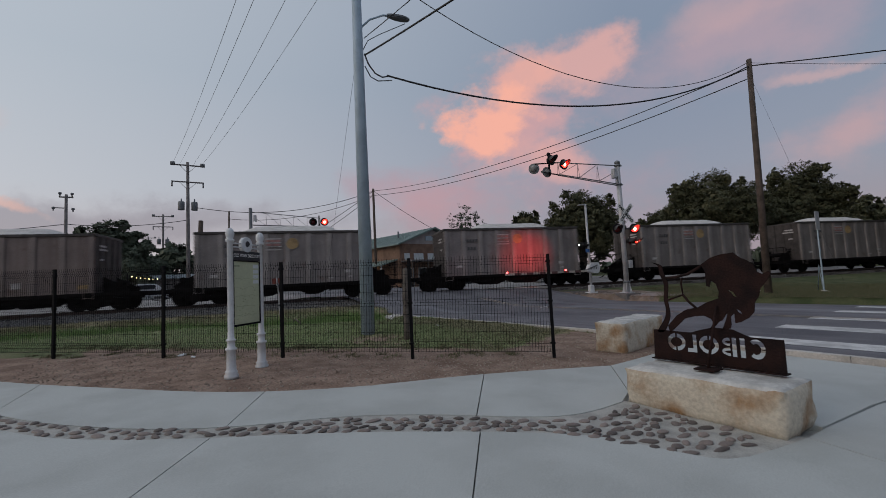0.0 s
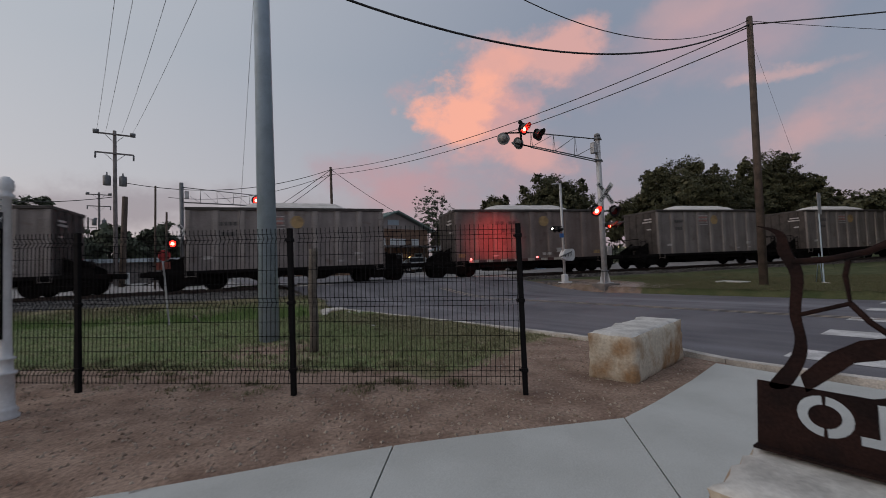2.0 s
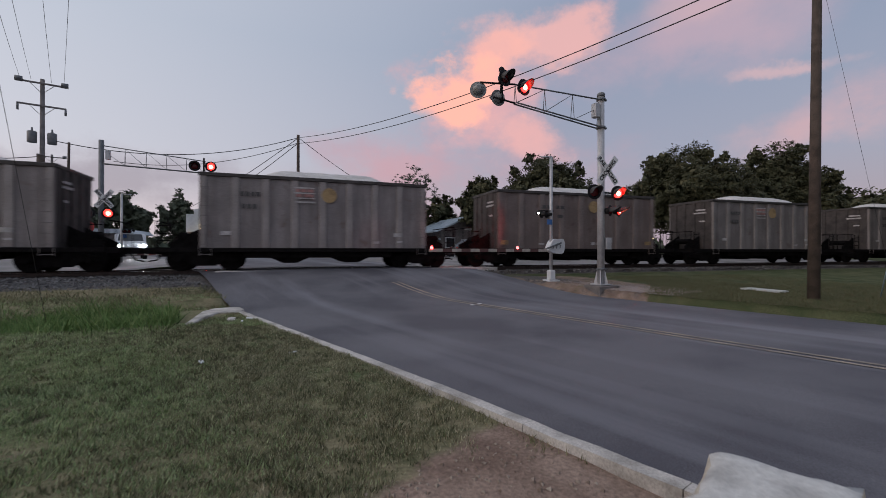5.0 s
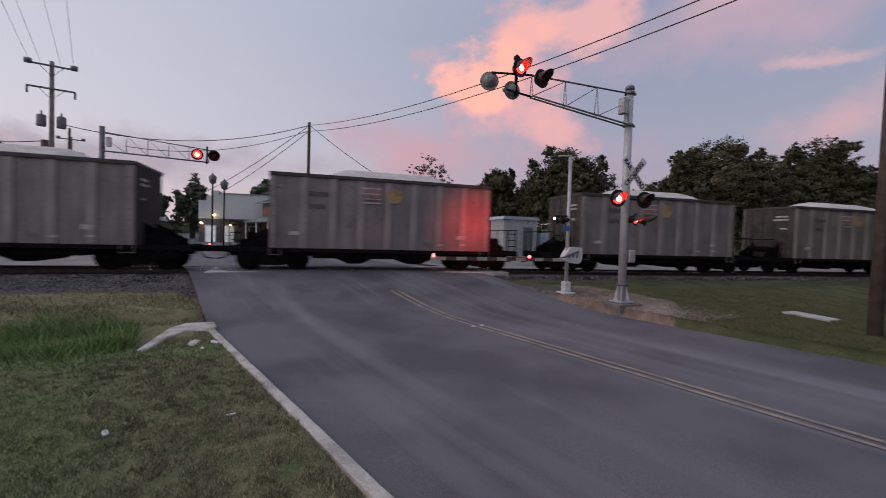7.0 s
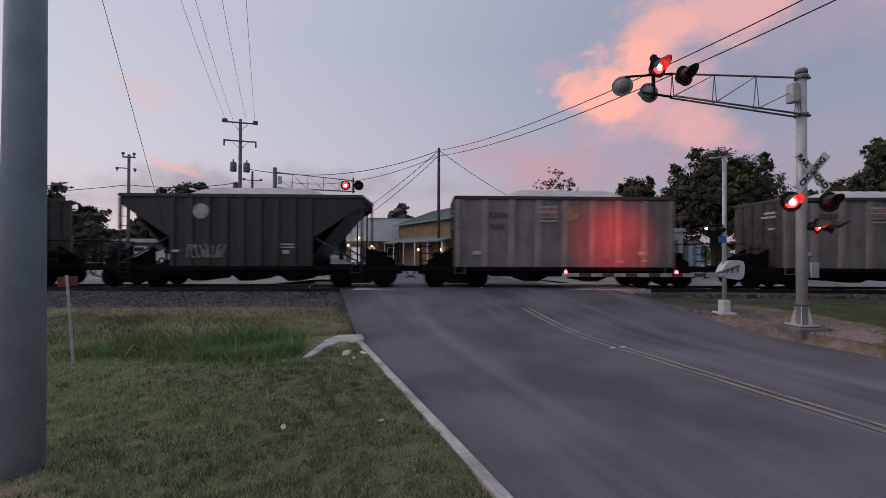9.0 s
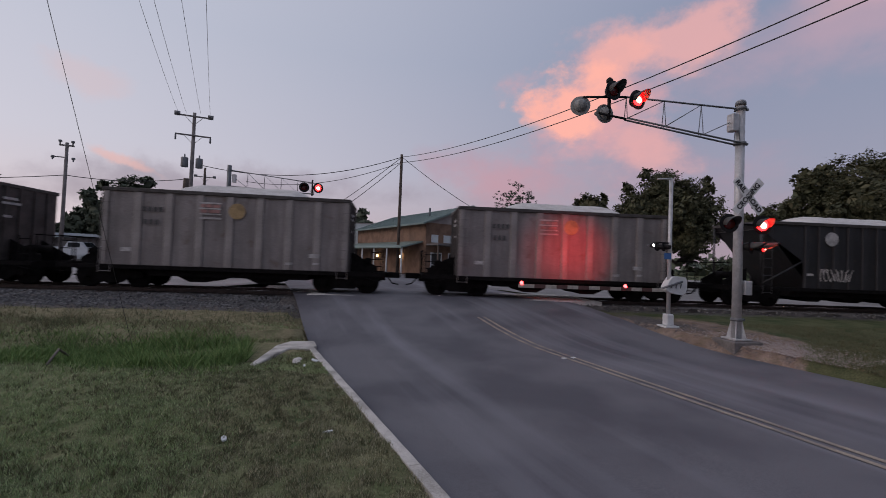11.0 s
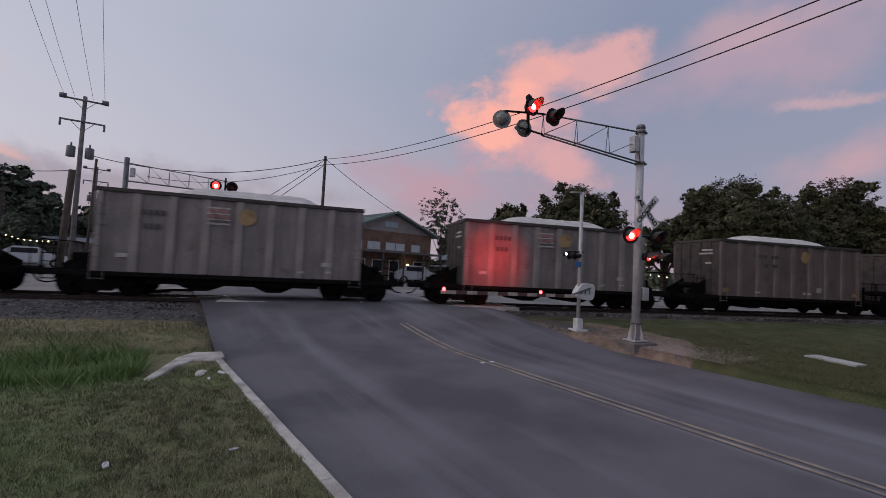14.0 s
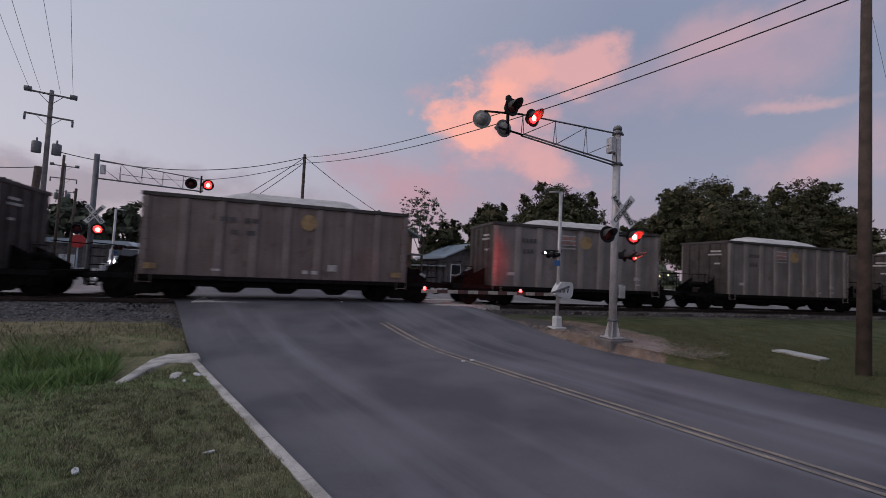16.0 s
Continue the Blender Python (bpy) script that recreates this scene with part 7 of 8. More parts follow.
def build_far_lot():
    """Pale worn pavement beyond the rails, round the far buildings."""
    bm = N()
    rows = []
    for n in spread(30.9, 44, 0.8) + spread(44, 62, 3) + [62]:
        rows.append([])
        for s in spread(-50, 60, 2.5) + [60]:
            p = on_track(s, n, 0)
            rows[-1].append(bm.verts.new((p.x, p.y, max(land(p.x, p.y), road_z(p.x, p.y) - 0.03 if 8 < p.x < 21 else -9) + 0.02)))
    for a, b in zip(rows, rows[1:]):
        for i in range(len(a) - 1):
            bm.faces.new((a[i], a[i + 1], b[i + 1], b[i])).smooth = True
    solid("far_pavement", bm, M["lot"], "pale worn pavement beyond the rails", "pavement", kind="structure")


def string_lights(a, b, k, label):
    """Small warm bulbs on a cable between two posts."""
    root = thing("string_lights", label, "lights")
    a, b = Vector(a), Vector(b)
    for q in (a, b):
        bm = N()
        tube(bm, (q.x, q.y, 0.3), (q.x, q.y, q.z + 0.15), 0.05, seg=8)
        part("post", bm, M["sig_black"], root)
    bm = N()
    pipe(bm, sag(a, b, 0.25, 12), 0.012, 5)
    part("cable", bm, M["wire"], root)
    bm = N()
    lathe(bm, [(0.02, 0.0), (0.042, -0.03), (0.042, -0.08), (0.001, -0.11)], 8)
    me = mesh_of("bulb", bm, M["warm_lamp"])
    for q in sag(a, b, 0.25, k)[1:-1]:
        part("bulb", me, None, root, "lit warm bulb", m=Matrix.Translation(q))


string_lights((-3.2, 52.6, 3.4), (0.0, 53.0, 3.0), 9, "string of small warm bulbs between posts by the parked cars")
string_lights((45.8, 29.2, 2.75), (48.6, 25.2, 2.75), 7, "string of small warm bulbs under the far trees")
build_far_lot()
build_tavern()
build_station()
build_shop()
build_bungalow()
build_street_bits()
vehicle(7.1, 43.9, 1, "car_white", "white pickup truck waiting with headlights lit", True, "head_lamp")
vehicle(-5.5, 58.5, 80, "car_white", "white car parked by the shed")
vehicle(-9.5, 60.5, 75, "car_white", "white pickup truck parked by the shed", True)
vehicle(-1.4, 53.5, 100, "car_white", "white car parked by the shed")
vehicle(27.8, 40.5, 70, "car_white", "white car parked beside the small house")
vehicle(33.0, 34.5, 75, "car_grey", "grey car parked near the signal cabinet")


# ---- trees ----


def leaf_mesh(blobs, count, size, seed, material, airy=1.0):
    """Leaves gathered in sprays over the outside of each limb's mass, with a thicker dark heart."""
    rng = np.random.default_rng(seed)
    vol = np.array([b[3] * b[4] * b[5] for b in blobs]) ** 0.667
    share = np.maximum(20, (count * vol / vol.sum()).astype(int))
    cen, facing, grow = [], [], []

    def unit(k):
        d = rng.normal(size=(k, 3))
        return d / np.linalg.norm(d, axis=1)[:, None]

    for (cx, cy, cz, rx, ry, rz), k in zip(blobs, share):
        radii, mid = np.array([rx, ry, rz]), np.array([cx, cy, cz])
        sprays = max(5, int(k / (55 / airy)))
        d = unit(sprays)
        base = d * rng.uniform(0.62, 1.08, sprays)[:, None]
        pick = rng.integers(0, sprays, k)
        r = 0.12 * radii.mean() + 0.9 * size
        cen.append(mid + base[pick] * radii + rng.normal(size=(k, 3)) * np.array([r, r, 0.6 * r]) * 0.62)
        facing.append(d[pick] * 0.6 + np.array([0, 0, 0.5]))
        grow.append(np.ones(k))
        if airy <= 1.0:
            heart = max(6, k // 6)
            q = unit(heart)
            cen.append(mid + q * radii * rng.uniform(0.2, 0.82, heart)[:, None])
            facing.append(q)
            grow.append(np.full(heart, 2.4))
    c = np.concatenate(cen)
    k = len(c)
    out = np.concatenate(facing) + rng.normal(size=(k, 3)) * 0.45
    a = np.cross(out, rng.normal(size=(k, 3)))
    a /= np.linalg.norm(a, axis=1)[:, None]
    b = np.cross(out, a)
    b /= np.linalg.norm(b, axis=1)[:, None]
    s = size * (rng.uniform(0.6, 1.3, k) * np.concatenate(grow))[:, None]
    v = np.stack([c - a * s, c + b * s * 0.55, c + a * s, c - b * s * 0.55], 1).reshape(-1, 3)
    me = bpy.data.meshes.new("crown")
    me.from_pydata(v.tolist(), [], (np.arange(4 * k).reshape(-1, 4)).tolist())
    me.materials.append(material)
    return me


def tree(x, y, top, half, seed, count=5200, size=0.32, lumps=9, trunk=None, material="leaf", airy=1.0, low=0.28, label="large dark green broadleaf tree with an uneven crown"):
    rnd = random.Random(seed)
    z0 = -0.3
    h = top - z0
    root = thing("tree", label, "tree", pose(x, y, z0))
    mid = h * (low + 1) / 2
    rz = h * (1 - low) / 2
    blobs = []
    for i in range(lumps):
        a = rnd.uniform(0, 6.283)
        q = rnd.uniform(0.25, 0.72)
        zz = rnd.uniform(-0.55, 0.5)
        k = math.sqrt(max(0.1, 1 - zz * zz))
        r = rnd.uniform(0.22, 0.42)
        blobs.append((half * q * k * math.cos(a), half * q * k * math.sin(a), mid + rz * zz, half * r, half * r, rz * r * 0.95))
    for i in range(lumps * 2 // 3 if lumps > 12 else 0):
        a = rnd.uniform(0, 6.283)
        zz = rnd.uniform(-0.2, 0.92)
        q = math.sqrt(max(0.02, 1 - zz * zz)) * rnd.uniform(0.86, 1.02)
        r = rnd.uniform(0.10, 0.2)
        blobs.append((half * q * math.cos(a), half * q * math.sin(a), mid + rz * zz * rnd.uniform(0.85, 1.0), half * r, half * r, rz * r))
    blobs.append((0, 0, mid + rz * 0.42, half * 0.5, half * 0.5, rz * 0.56))
    for s in (-1, 1):
        blobs.append((TX * s * half * 0.6, TY * s * half * 0.6, mid - 0.1 * rz, half * 0.38, half * 0.38, rz * 0.5))
    bm = N()
    tr = trunk or 0.035 * h
    pipe(bm, [(0, 0, -0.2), (0.05 * h * 0.2, 0, h * 0.15), (0, 0.03, h * 0.3), (0.02 * h, 0, h * 0.5)], tr, 8)
    for b in blobs[:8]:
        pipe(bm, [(0, 0, h * rnd.uniform(0.2, 0.35)), (b[0] * 0.45, b[1] * 0.45, b[2] * 0.75), (b[0] * 0.95, b[1] * 0.95, b[2])], tr * 0.35, 6)
    part("trunk", bm, M["bark"], root, "grey-brown trunk and limbs")
    part("crown", leaf_mesh(blobs, count, size, seed, M[material], airy), None, root)
    return root


tree(35.5, 36.9, 9.5, 2.3, 1, 14000, 0.13, 13)
tree(39.6, 32.1, 11.2, 4.5, 2, 60000, 0.11, 22, low=0.12)
tree(54.6, 25.2, 12.9, 5.6, 3, 80000, 0.12, 26, low=0.08)
tree(66.0, 20.3, 13.4, 5.2, 4, 70000, 0.13, 26, low=0.08)
tree(93, 19.5, 11.0, 8.5, 5, 30000, 0.24, 22, low=0.1)
tree(112, 14, 12.5, 10, 55, 9000, 0.45, 12, low=0.1)
tree(55.6, 32.7, 9.2, 3.2, 6, 9000, 0.18, 12)
tree(32.85, 44.6, 11.3, 2.5, 7, 5200, 0.09, 16, 0.10, "leaf_far", 1.6, 0.42, "slender half-bare tree with sparse leaves")
tree(38.5, 47.5, 8.4, 3.6, 8, 9000, 0.2, 14, low=0.15)
tree(44, 44.5, 8.0, 4.2, 28, 9000, 0.2, 14, low=0.15)
# unseen trees, added right of the view to shade verge and wagons
for x, y, sd in ((47, -5, 71), (38, -13, 72), (56, 2, 73), (30, -22, 74)):
    tree(x, y, 13.5, 7.0, sd, 9000, 0.42, 14, low=0.06)
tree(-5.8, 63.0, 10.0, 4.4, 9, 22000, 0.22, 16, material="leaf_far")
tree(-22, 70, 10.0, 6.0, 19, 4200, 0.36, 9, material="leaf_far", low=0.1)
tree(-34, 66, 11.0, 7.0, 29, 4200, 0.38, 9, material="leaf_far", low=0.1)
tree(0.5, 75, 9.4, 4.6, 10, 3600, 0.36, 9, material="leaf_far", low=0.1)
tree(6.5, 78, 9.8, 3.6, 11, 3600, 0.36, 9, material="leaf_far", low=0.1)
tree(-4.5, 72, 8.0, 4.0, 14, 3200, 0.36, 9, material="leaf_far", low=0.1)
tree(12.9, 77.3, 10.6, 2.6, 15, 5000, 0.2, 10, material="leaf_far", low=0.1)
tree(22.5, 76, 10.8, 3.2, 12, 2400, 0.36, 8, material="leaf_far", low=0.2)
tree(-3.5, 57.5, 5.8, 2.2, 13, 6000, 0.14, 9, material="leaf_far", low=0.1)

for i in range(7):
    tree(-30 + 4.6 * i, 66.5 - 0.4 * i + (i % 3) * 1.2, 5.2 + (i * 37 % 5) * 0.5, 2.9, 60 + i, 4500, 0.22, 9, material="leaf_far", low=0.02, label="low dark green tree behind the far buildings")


def build_far_woods():
    """Low line of distant woods closing the horizon."""
    rng = random.Random(31)
    blobs = []
    for i in range(150):
        a = radians(rng.uniform(-75, 130))
        d = rng.uniform(120, 210)
        r = rng.uniform(5, 11)
        blobs.append((d * math.sin(a), d * math.cos(a), rng.uniform(0.5, 3.0), r, r, rng.uniform(3, 5.5)))
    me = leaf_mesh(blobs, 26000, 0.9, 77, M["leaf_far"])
    ob = new("far_woods", me)
    tagged(ob, "distant low line of dark woods", "woods", kind="stuff")


build_far_woods()

# ---- small growth and stones ----


def blades(name, spots, height, width, material, label, seed):
    """Grass as single leaning blades."""
    rng = np.random.default_rng(seed)
    p = np.array(spots)
    k = len(p)
    a = rng.uniform(0, 6.283, k)
    tufty = np.array([noise.noise((q[0] * 3.1, q[1] * 3.1, 17)) + 0.6 * noise.noise((q[0] * 8.0, q[1] * 8.0, 3)) for q in spots])
    h = height * rng.uniform(0.5, 1.25, k) * np.clip(1.0 + 0.9 * tufty, 0.35, 2.2)
    w = width * rng.uniform(0.6, 1.3, k)
    lean = rng.uniform(0.2, 1.3, k) * h
    la = rng.uniform(0, 6.283, k)
    dx, dy = np.cos(a) * w, np.sin(a) * w
    tip = np.stack([p[:, 0] + np.cos(la) * lean, p[:, 1] + np.sin(la) * lean, p[:, 2] + h], 1)
    b0 = np.stack([p[:, 0] - dx, p[:, 1] - dy, p[:, 2] - 0.02], 1)
    b1 = np.stack([p[:, 0] + dx, p[:, 1] + dy, p[:, 2] - 0.02], 1)
    me = bpy.data.meshes.new(name)
    me.from_pydata(np.stack([b0, b1, tip], 1).reshape(-1, 3).tolist(), [], np.arange(3 * k).reshape(-1, 3).tolist())
    me.materials.append(M[material])
    return tagged(new(name, me), label, "grass", kind="stuff")


def on_nose(x, y):
    """The concrete apron at the end of the kerb."""
    return 7.6 < x < 9.3 and 15.3 + 1.3 * min(x - 7.75, 0.35) < y < 17.0 and y > 14.6


def build_grass():
    rnd = random.Random(5)
    lawn, tall, dry = [], [], []
    while len(lawn) < 260000:
        x, y = rnd.uniform(-7, 9.5), rnd.uniform(5, 21)
        if rnd.random() > 0.16 + 0.84 * math.exp(-(((x - 8) / 3.4) ** 2) - ((y - 9.5) / 4.2) ** 2) or across(x, y) > 20:
            continue
        d = fence_y(x) - y
        if x > kerb_x(y) - 0.14 or (x < 6.2 and d > -1.15 - 0.8 * rnd.random() - 0.4 * noise.noise((x * 1.3, y * 1.3, 4))) or (x >= 6.2 and y < 6.4 + 0.33 * (x - 6.4) + 0.4 * noise.noise((x * 2, y * 2, 0)) + 0.4 * rnd.random()):
            continue
        if math.hypot((x - 4.95) / 1.2, (y - 9.6) / 1.6) < 0.15 + 0.9 * rnd.random():
            continue
        if noise.noise((x * 0.9, y * 0.9, 5)) + 0.85 < rnd.random() * 0.9 or noise.noise((x * 5, y * 5, 8)) + 0.6 < rnd.random() * 0.8:
            continue
        if on_nose(x, y):
            continue
        lawn.append((x, y, land_at(x, y)))
    while len(tall) < 34000:
        s, n = rnd.uniform(-12, 5.2), rnd.gauss(17.0, 0.55)
        if rnd.random() < 0.6:
            s = rnd.uniform(-1.5, 4.4)
        x, y = TX * s + NX * n, TY * s + NY * n
        if x > 8.3 or noise.noise((x * 0.9, y * 0.9, 9)) + 0.45 < rnd.random() * 0.9 or on_nose(x, y) or (x > 7.4 and y < 15.4 + 1.7 * (x - 7.6)):
            continue
        tall.append((x, y, land_at(x, y)))
    while len(dry) < 26000:
        s, n = rnd.uniform(-16, 4.3), rnd.gauss(19.2, 1.1)
        x, y = TX * s + NX * n, TY * s + NY * n
        if x > 8.9 or n > 21.6 or noise.noise((x * 0.8, y * 0.8, 2)) + 0.6 < rnd.random() * 0.9:
            continue
        if on_nose(x, y):
            continue
        dry.append((x, y, land_at(x, y)))
    lush = [p for p in lawn if p[0] < 6.9 + 1.5 * noise.noise((p[0] * 0.8, p[1] * 0.8, 41)) + rnd.gauss(0, 0.7) or across(p[0], p[1]) > 15.6]
    keep = set(lush)
    lawn = [p for p in lawn if p not in keep]
    straw = [p for p in lawn if rnd.random() < 0.26 * smooth(11.0, 7.8, p[1]) + 0.08]
    keep = set(straw)
    lawn = [p for p in lawn if p not in keep]
    blades("straw_grass", straw, 0.03, 0.0055, "dry_blade", "short straw-coloured grass near the kerb", 22)
    blades("lush_lawn", lush, 0.04, 0.0065, "green_blade", "short lush green lawn grass behind the fence", 21)
    blades("lawn_grass", lawn, 0.032, 0.006, "blade", "short mown green and straw-coloured lawn grass", 1)
    bushy = [q for q in tall if q[0] > 5.6 + 0.8 * noise.noise((q[0], q[1], 6))]
    keep = set(bushy)
    tall = [q for q in tall if q not in keep]
    blades("ditch_weeds", bushy, 0.24, 0.011, "tall_blade", "bushy dark green weeds at the end of the kerb", 12)
    blades("tall_grass", tall, 0.13, 0.010, "tall_blade", "tall dark green grass in the ditch", 2)
    green = [q for q in dry if noise.noise((q[0] * 0.7, q[1] * 0.7, 23)) + rnd.gauss(0, 0.25) > 0.05]
    keep = set(green)
    dry = [q for q in dry if q not in keep]
    blades("slope_grass", green, 0.10, 0.009, "verge_blade", "short olive grass on the slope below the ballast", 13)
    blades("dry_grass", dry, 0.11, 0.009, "dry_blade", "pale dry grass below the ballast", 3)
    # tufts in dark green, which also paint the shadow gaps between blades
    clump = []
    for i in range(3600):
        x, y = rnd.gauss(7.6, 1.6), rnd.uniform(6.6, 15.5)
        if x > kerb_x(y) - 0.25 or y < 6.6 + 0.33 * max(0.0, x - 6.4) or (x < 6.2 and fence_y(x) - y > -1.6) or on_nose(x, y):
            continue
        for k in range(12):
            u, v = x + rnd.gauss(0, 0.035), y + rnd.gauss(0, 0.03)
            clump.append((u, v, land_at(u, v)))
    blades("lawn_tufts", clump, 0.05, 0.007, "verge_blade", "small dark tufts through the mown lawn, some standing for shadow gaps", 14)
    verge = []
    while len(verge) < 120000:
        x, y = rnd.uniform(ROAD_R - 0.05, 31), rnd.uniform(-2, 20)
        if across(x, y) > 21.5 or (x < 23.0 + 0.6 * rnd.random() and y > 11.4 + 0.5 * (x - 20.2) + 0.5 * rnd.random()):
            continue
        if rnd.random() < (x - 19.5) / 14:
            continue
        verge.append((x, y, land_at(x, y)))
    # verge grass in darker green, part of it shade put into the colour
    blades("verge_grass", verge, 0.05, 0.009, "verge_blade", "short green verge grass beside the road", 4)
    tuft = []
    for i in range(150):
        x = rnd.uniform(-1.8, 6.4)
        y = fence_y(x) + (rnd.gauss(1.5, 0.25) if rnd.random() < 0.7 else rnd.gauss(0.3, 0.2))
        for k in range(40):
            u, v = x + rnd.gauss(0, 0.07), y + rnd.gauss(0, 0.05)
            tuft.append((u, v, land_at(u, v)))
    for i in range(40):
        y = rnd.uniform(6.5, 16)
        x = kerb_x(y) - 0.26 + rnd.gauss(0, 0.05)
        for k in range(40):
            u, v = x + rnd.gauss(0, 0.06), y + rnd.gauss(0, 0.09)
            if u < kerb_x(v) - 0.17:
                tuft.append((u, v, land_at(u, v)))
    weed = [p for p in tuft if noise.noise((p[0] * 1.1, p[1] * 1.1, 31)) > -0.05 and p[0] < 6.3]
    blades("dark_weeds", weed, 0.055, 0.010, "verge_blade", "ragged dark weeds along the fence foot", 16)
    blades("weed_tuft", tuft, 0.05, 0.007, "dry_blade", "ragged dry weed tufts along the fence and kerb", 6)


def land_at(x, y):
    z = land(x, y) + 0.018 * noise.noise((x * 1.7, y * 1.7, 0)) + 0.03 * noise.noise((x * 0.5, y * 0.5, 3))
    if 0 < x < kerb_x(y) and y < 17 and n_far(x, y):
        z = min(z, plaza(x, y) + 0.02)
    return below_kerb(x, y, z)


build_grass()


def build_scatter():
    """Pebbles on the bare soil and loose ballast stones, too many to count."""
    rnd = random.Random(8)
    for name, label, spots, mt, lo, hi in (
        ("soil_pebbles", "small pale pebbles and clods on bare soil", [], "soil_stone", 0.006, 0.022),
        ("verge_gravel", "pale fine gravel spilled round the signal mast", [], "pale_gravel", 0.008, 0.022),
        ("loose_ballast", "loose crushed stones beside the track", [], "loose_stone", 0.03, 0.075),
    ):
        while len(spots) < {"soil_pebbles": 3600, "verge_gravel": 4600}.get(name, 5200):
            if name == "soil_pebbles":
                x = rnd.uniform(-1.5, 9.3)
                y = rnd.uniform(edge_y(WALK_EDGE, x), fence_y(x) + 0.5 if x < 6.3 else 7.2)
                if y < edge_y(WALK_EDGE, x) + 0.05 or x > kerb_x(y) - 0.2:
                    continue
                spots.append((x, y, land_at(x, y)))
            elif name == "verge_gravel":
                x, y = rnd.gauss(20.6, 0.75), rnd.gauss(12.0, 1.3)
                if x > ROAD_R + 0.03 and x < 22.8 and y > 10.6 and across(x, y) < 23:
                    spots.append((x, y, land_at(x, y)))
            else:
                s, n = rnd.uniform(-14, 34), rnd.uniform(TRACK - 5.2, TRACK - 1.6)
                if s > 12 and (n < TRACK - 2.6 + rnd.random() or rnd.random() < 0.75):
                    continue
                p = on_track(s, n, 0)
                if 8.9 < p.x < ROAD_R + 0.1:
                    continue
                o = n - TRACK
                z = land(p.x, p.y) if o < -3.5 else max(land(p.x, p.y), 0.30 + (o + 2.6) * (0.28 if o < -2.6 else 0.18))
                if rnd.random() < smooth(-3.2, -5.2, o):
                    continue
                spots.append((p.x, p.y, z))
        verts, faces = [], []
        for x, y, z in spots:
            r = rnd.uniform(lo, hi)
            k = len(verts)
            for dx, dy, dz in ((1, 0, 0), (-0.5, 0.87, 0.1), (-0.5, -0.87, -0.1), (0.1, 0.1, 0.9), (0.1, 0, -0.8)):
                verts.append((x + r * (dx + rnd.uniform(-0.3, 0.3)), y + r * (dy + rnd.uniform(-0.3, 0.3)), z + r * (dz * 0.8 + 0.2)))
            faces += [(k, k + 1, k + 3), (k + 1, k + 2, k + 3), (k + 2, k, k + 3), (k + 1, k, k + 4), (k + 2, k + 1, k + 4), (k, k + 2, k + 4)]
        me = bpy.data.meshes.new(name)
        me.from_pydata(verts, [], faces)
        me.materials.append(M[mt])
        tagged(new(name, me), label, "stones", kind="stuff")


M["soil_stone"] = island_mat("pebble_colours", [(0.16, 0.11, 0.085), (0.40, 0.34, 0.28), (0.22, 0.16, 0.12)], 0.9)
M["pale_gravel"] = island_mat("gravel_colours", [(0.22, 0.19, 0.185), (0.36, 0.32, 0.31), (0.28, 0.245, 0.24)], 0.9)
M["loose_stone"] = island_mat("ballast_colours", [(0.05, 0.047, 0.048), (0.17, 0.165, 0.16), (0.10, 0.095, 0.092), (0.24, 0.23, 0.22)], 0.9)
build_scatter()


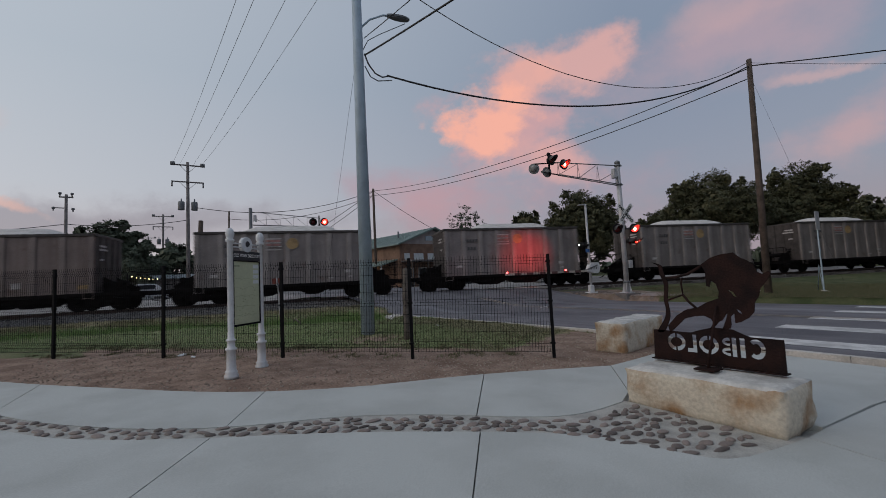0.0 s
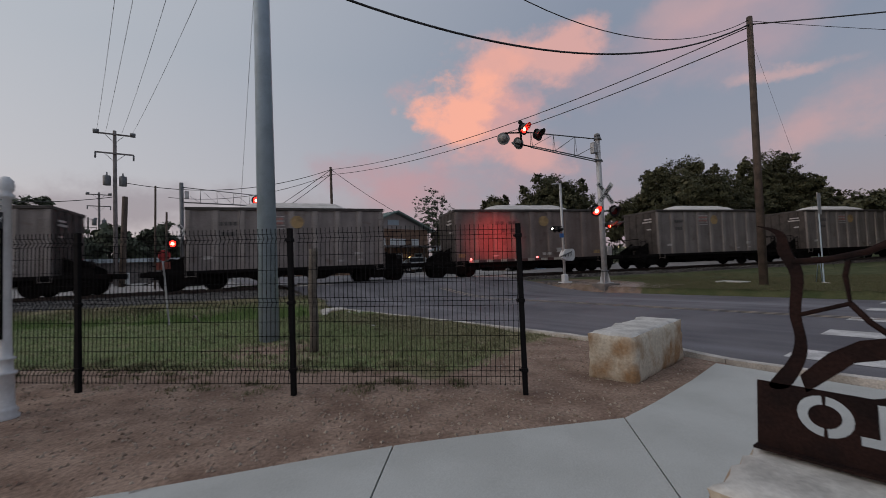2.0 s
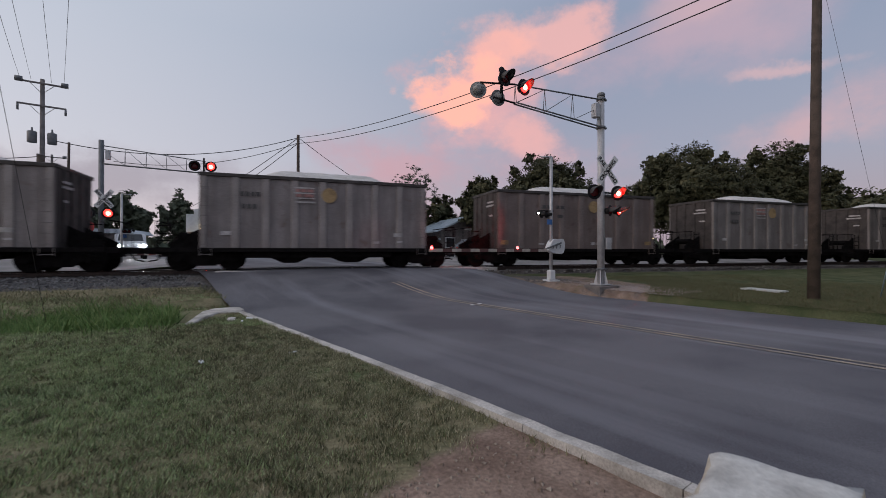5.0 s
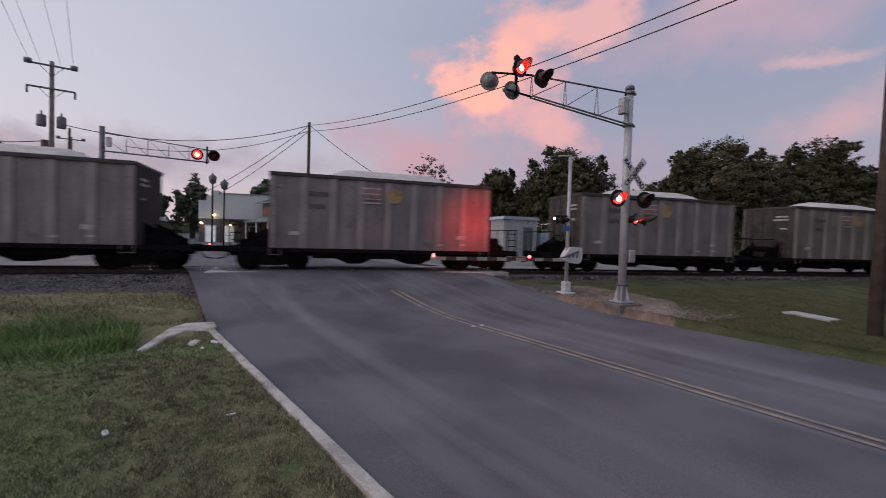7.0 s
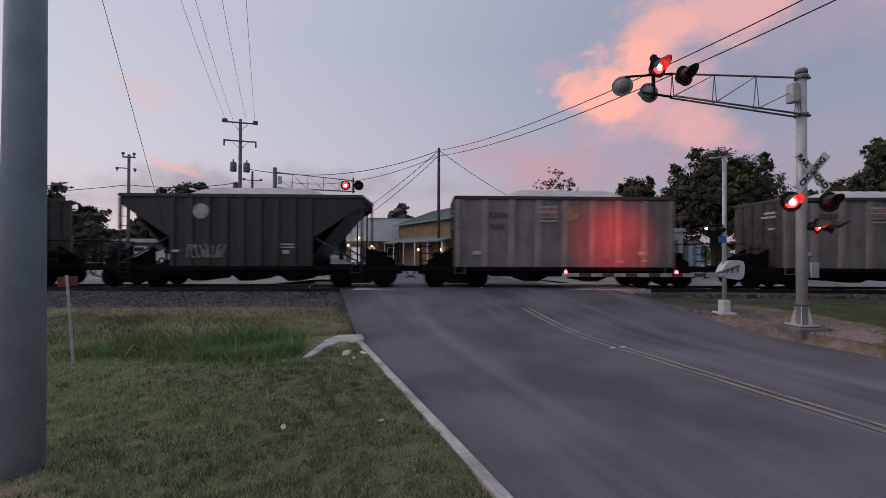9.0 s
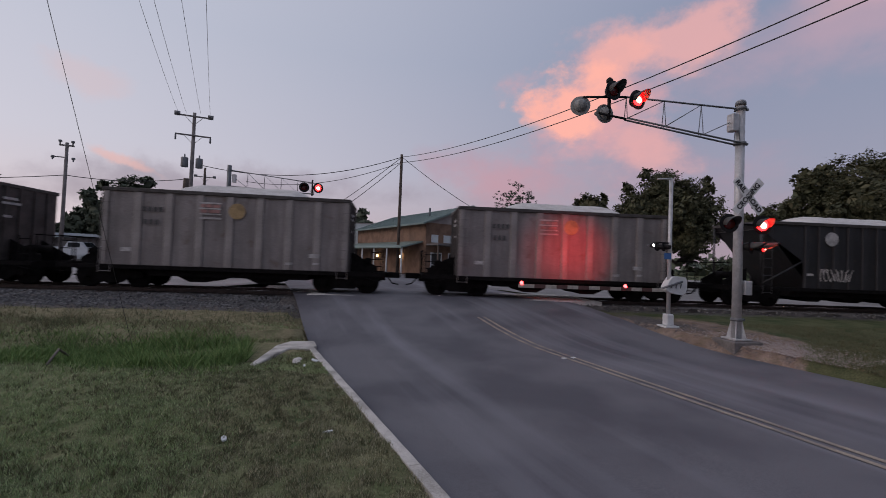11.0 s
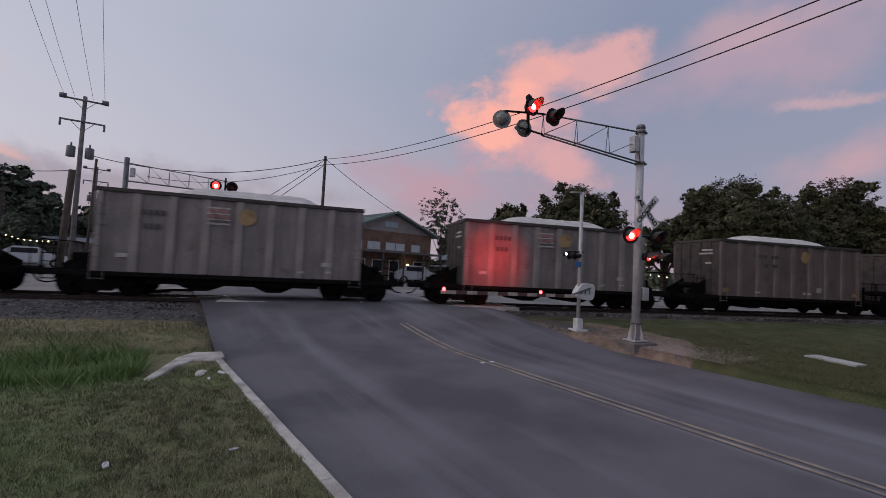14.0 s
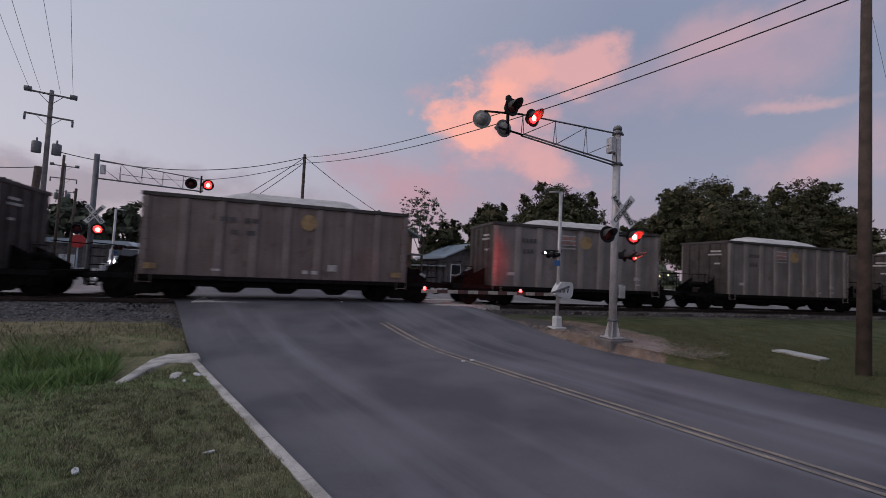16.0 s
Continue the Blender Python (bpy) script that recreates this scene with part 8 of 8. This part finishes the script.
def build_cobbles():
    """River stones bedded in the mortar band and round the plinth; those nearest the camera's way are pieces of their own."""
    rnd = random.Random(17)
    shapes = []
    for k in range(6):
        bm = N()
        bmesh.ops.create_icosphere(bm, subdivisions=2, radius=1.0)
        for v in bm.verts:
            v.co *= 1 + 0.14 * noise.noise(v.co * 1.3 + Vector((k * 5, 0, 0)))
        bmesh.ops.bisect_plane(bm, geom=bm.verts[:] + bm.edges[:] + bm.faces[:], plane_co=(0, 0, -0.25), plane_no=(0, 0, 1), clear_inner=True)
        shapes.append(mesh_of("cobble", bm, M["cobble"], True))
    root = thing("cobble_band", "band of rounded brown and grey river stones in mortar", "cobbles", kind="structure")
    placed = []

    def put(p, ang, a, b):
        if any((p - q).length < (r + a) * 0.92 for q, r in placed):
            return
        if 5.0 < p.x < 5.8 and 1.45 < p.y < 3.05:
            return
        placed.append((p, a))
        o = part("cobble", shapes[rnd.randrange(6)], None, root)
        o.matrix_basis = pose(p.x, p.y, plaza(p.x, p.y) + 0.016, rnd.uniform(-8, 8), rnd.uniform(-8, 8), ang) @ Matrix.Diagonal((a, b, 0.015 + 0.008 * rnd.random(), 1))

    tries = 0
    while len(placed) < 520 and tries < 9000:
        tries += 1
        u = rnd.uniform(0.1, 1.0)
        f = rnd.uniform(0.10, 0.90)
        p, q = along(BAND_UP, u), along(BAND_LOW, u)
        d = along(BAND_UP, min(u + 0.01, 1.0)) - along(BAND_UP, max(u - 0.01, 0))
        put(p.lerp(q, f), math.degrees(math.atan2(d.y, d.x)) + rnd.uniform(-35, 35), rnd.uniform(0.038, 0.085), rnd.uniform(0.024, 0.046))


build_cobbles()


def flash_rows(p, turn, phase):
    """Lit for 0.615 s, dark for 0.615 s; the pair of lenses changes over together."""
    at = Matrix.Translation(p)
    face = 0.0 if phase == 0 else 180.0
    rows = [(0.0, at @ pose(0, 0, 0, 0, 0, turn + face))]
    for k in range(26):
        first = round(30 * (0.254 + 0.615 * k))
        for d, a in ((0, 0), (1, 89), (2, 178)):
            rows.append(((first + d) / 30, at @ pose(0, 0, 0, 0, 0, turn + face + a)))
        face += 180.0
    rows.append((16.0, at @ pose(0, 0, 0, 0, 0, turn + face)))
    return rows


def motions():
    for i, wagon in WAGONS:
        rows = []
        for t, s in S_ROWS:
            a = s - PLACES[i]
            if i > 11:
                a += 0.03 * max(a, 0.0)  # couplings drawn out once over the road
            p = on_track(a, TRACK, RAIL)
            rows.append((t, pose(p.x, p.y, p.z, 0, 0, heading(a + 4.6))))
        walk(wagon, rows)
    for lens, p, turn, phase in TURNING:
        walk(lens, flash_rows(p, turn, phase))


motions()
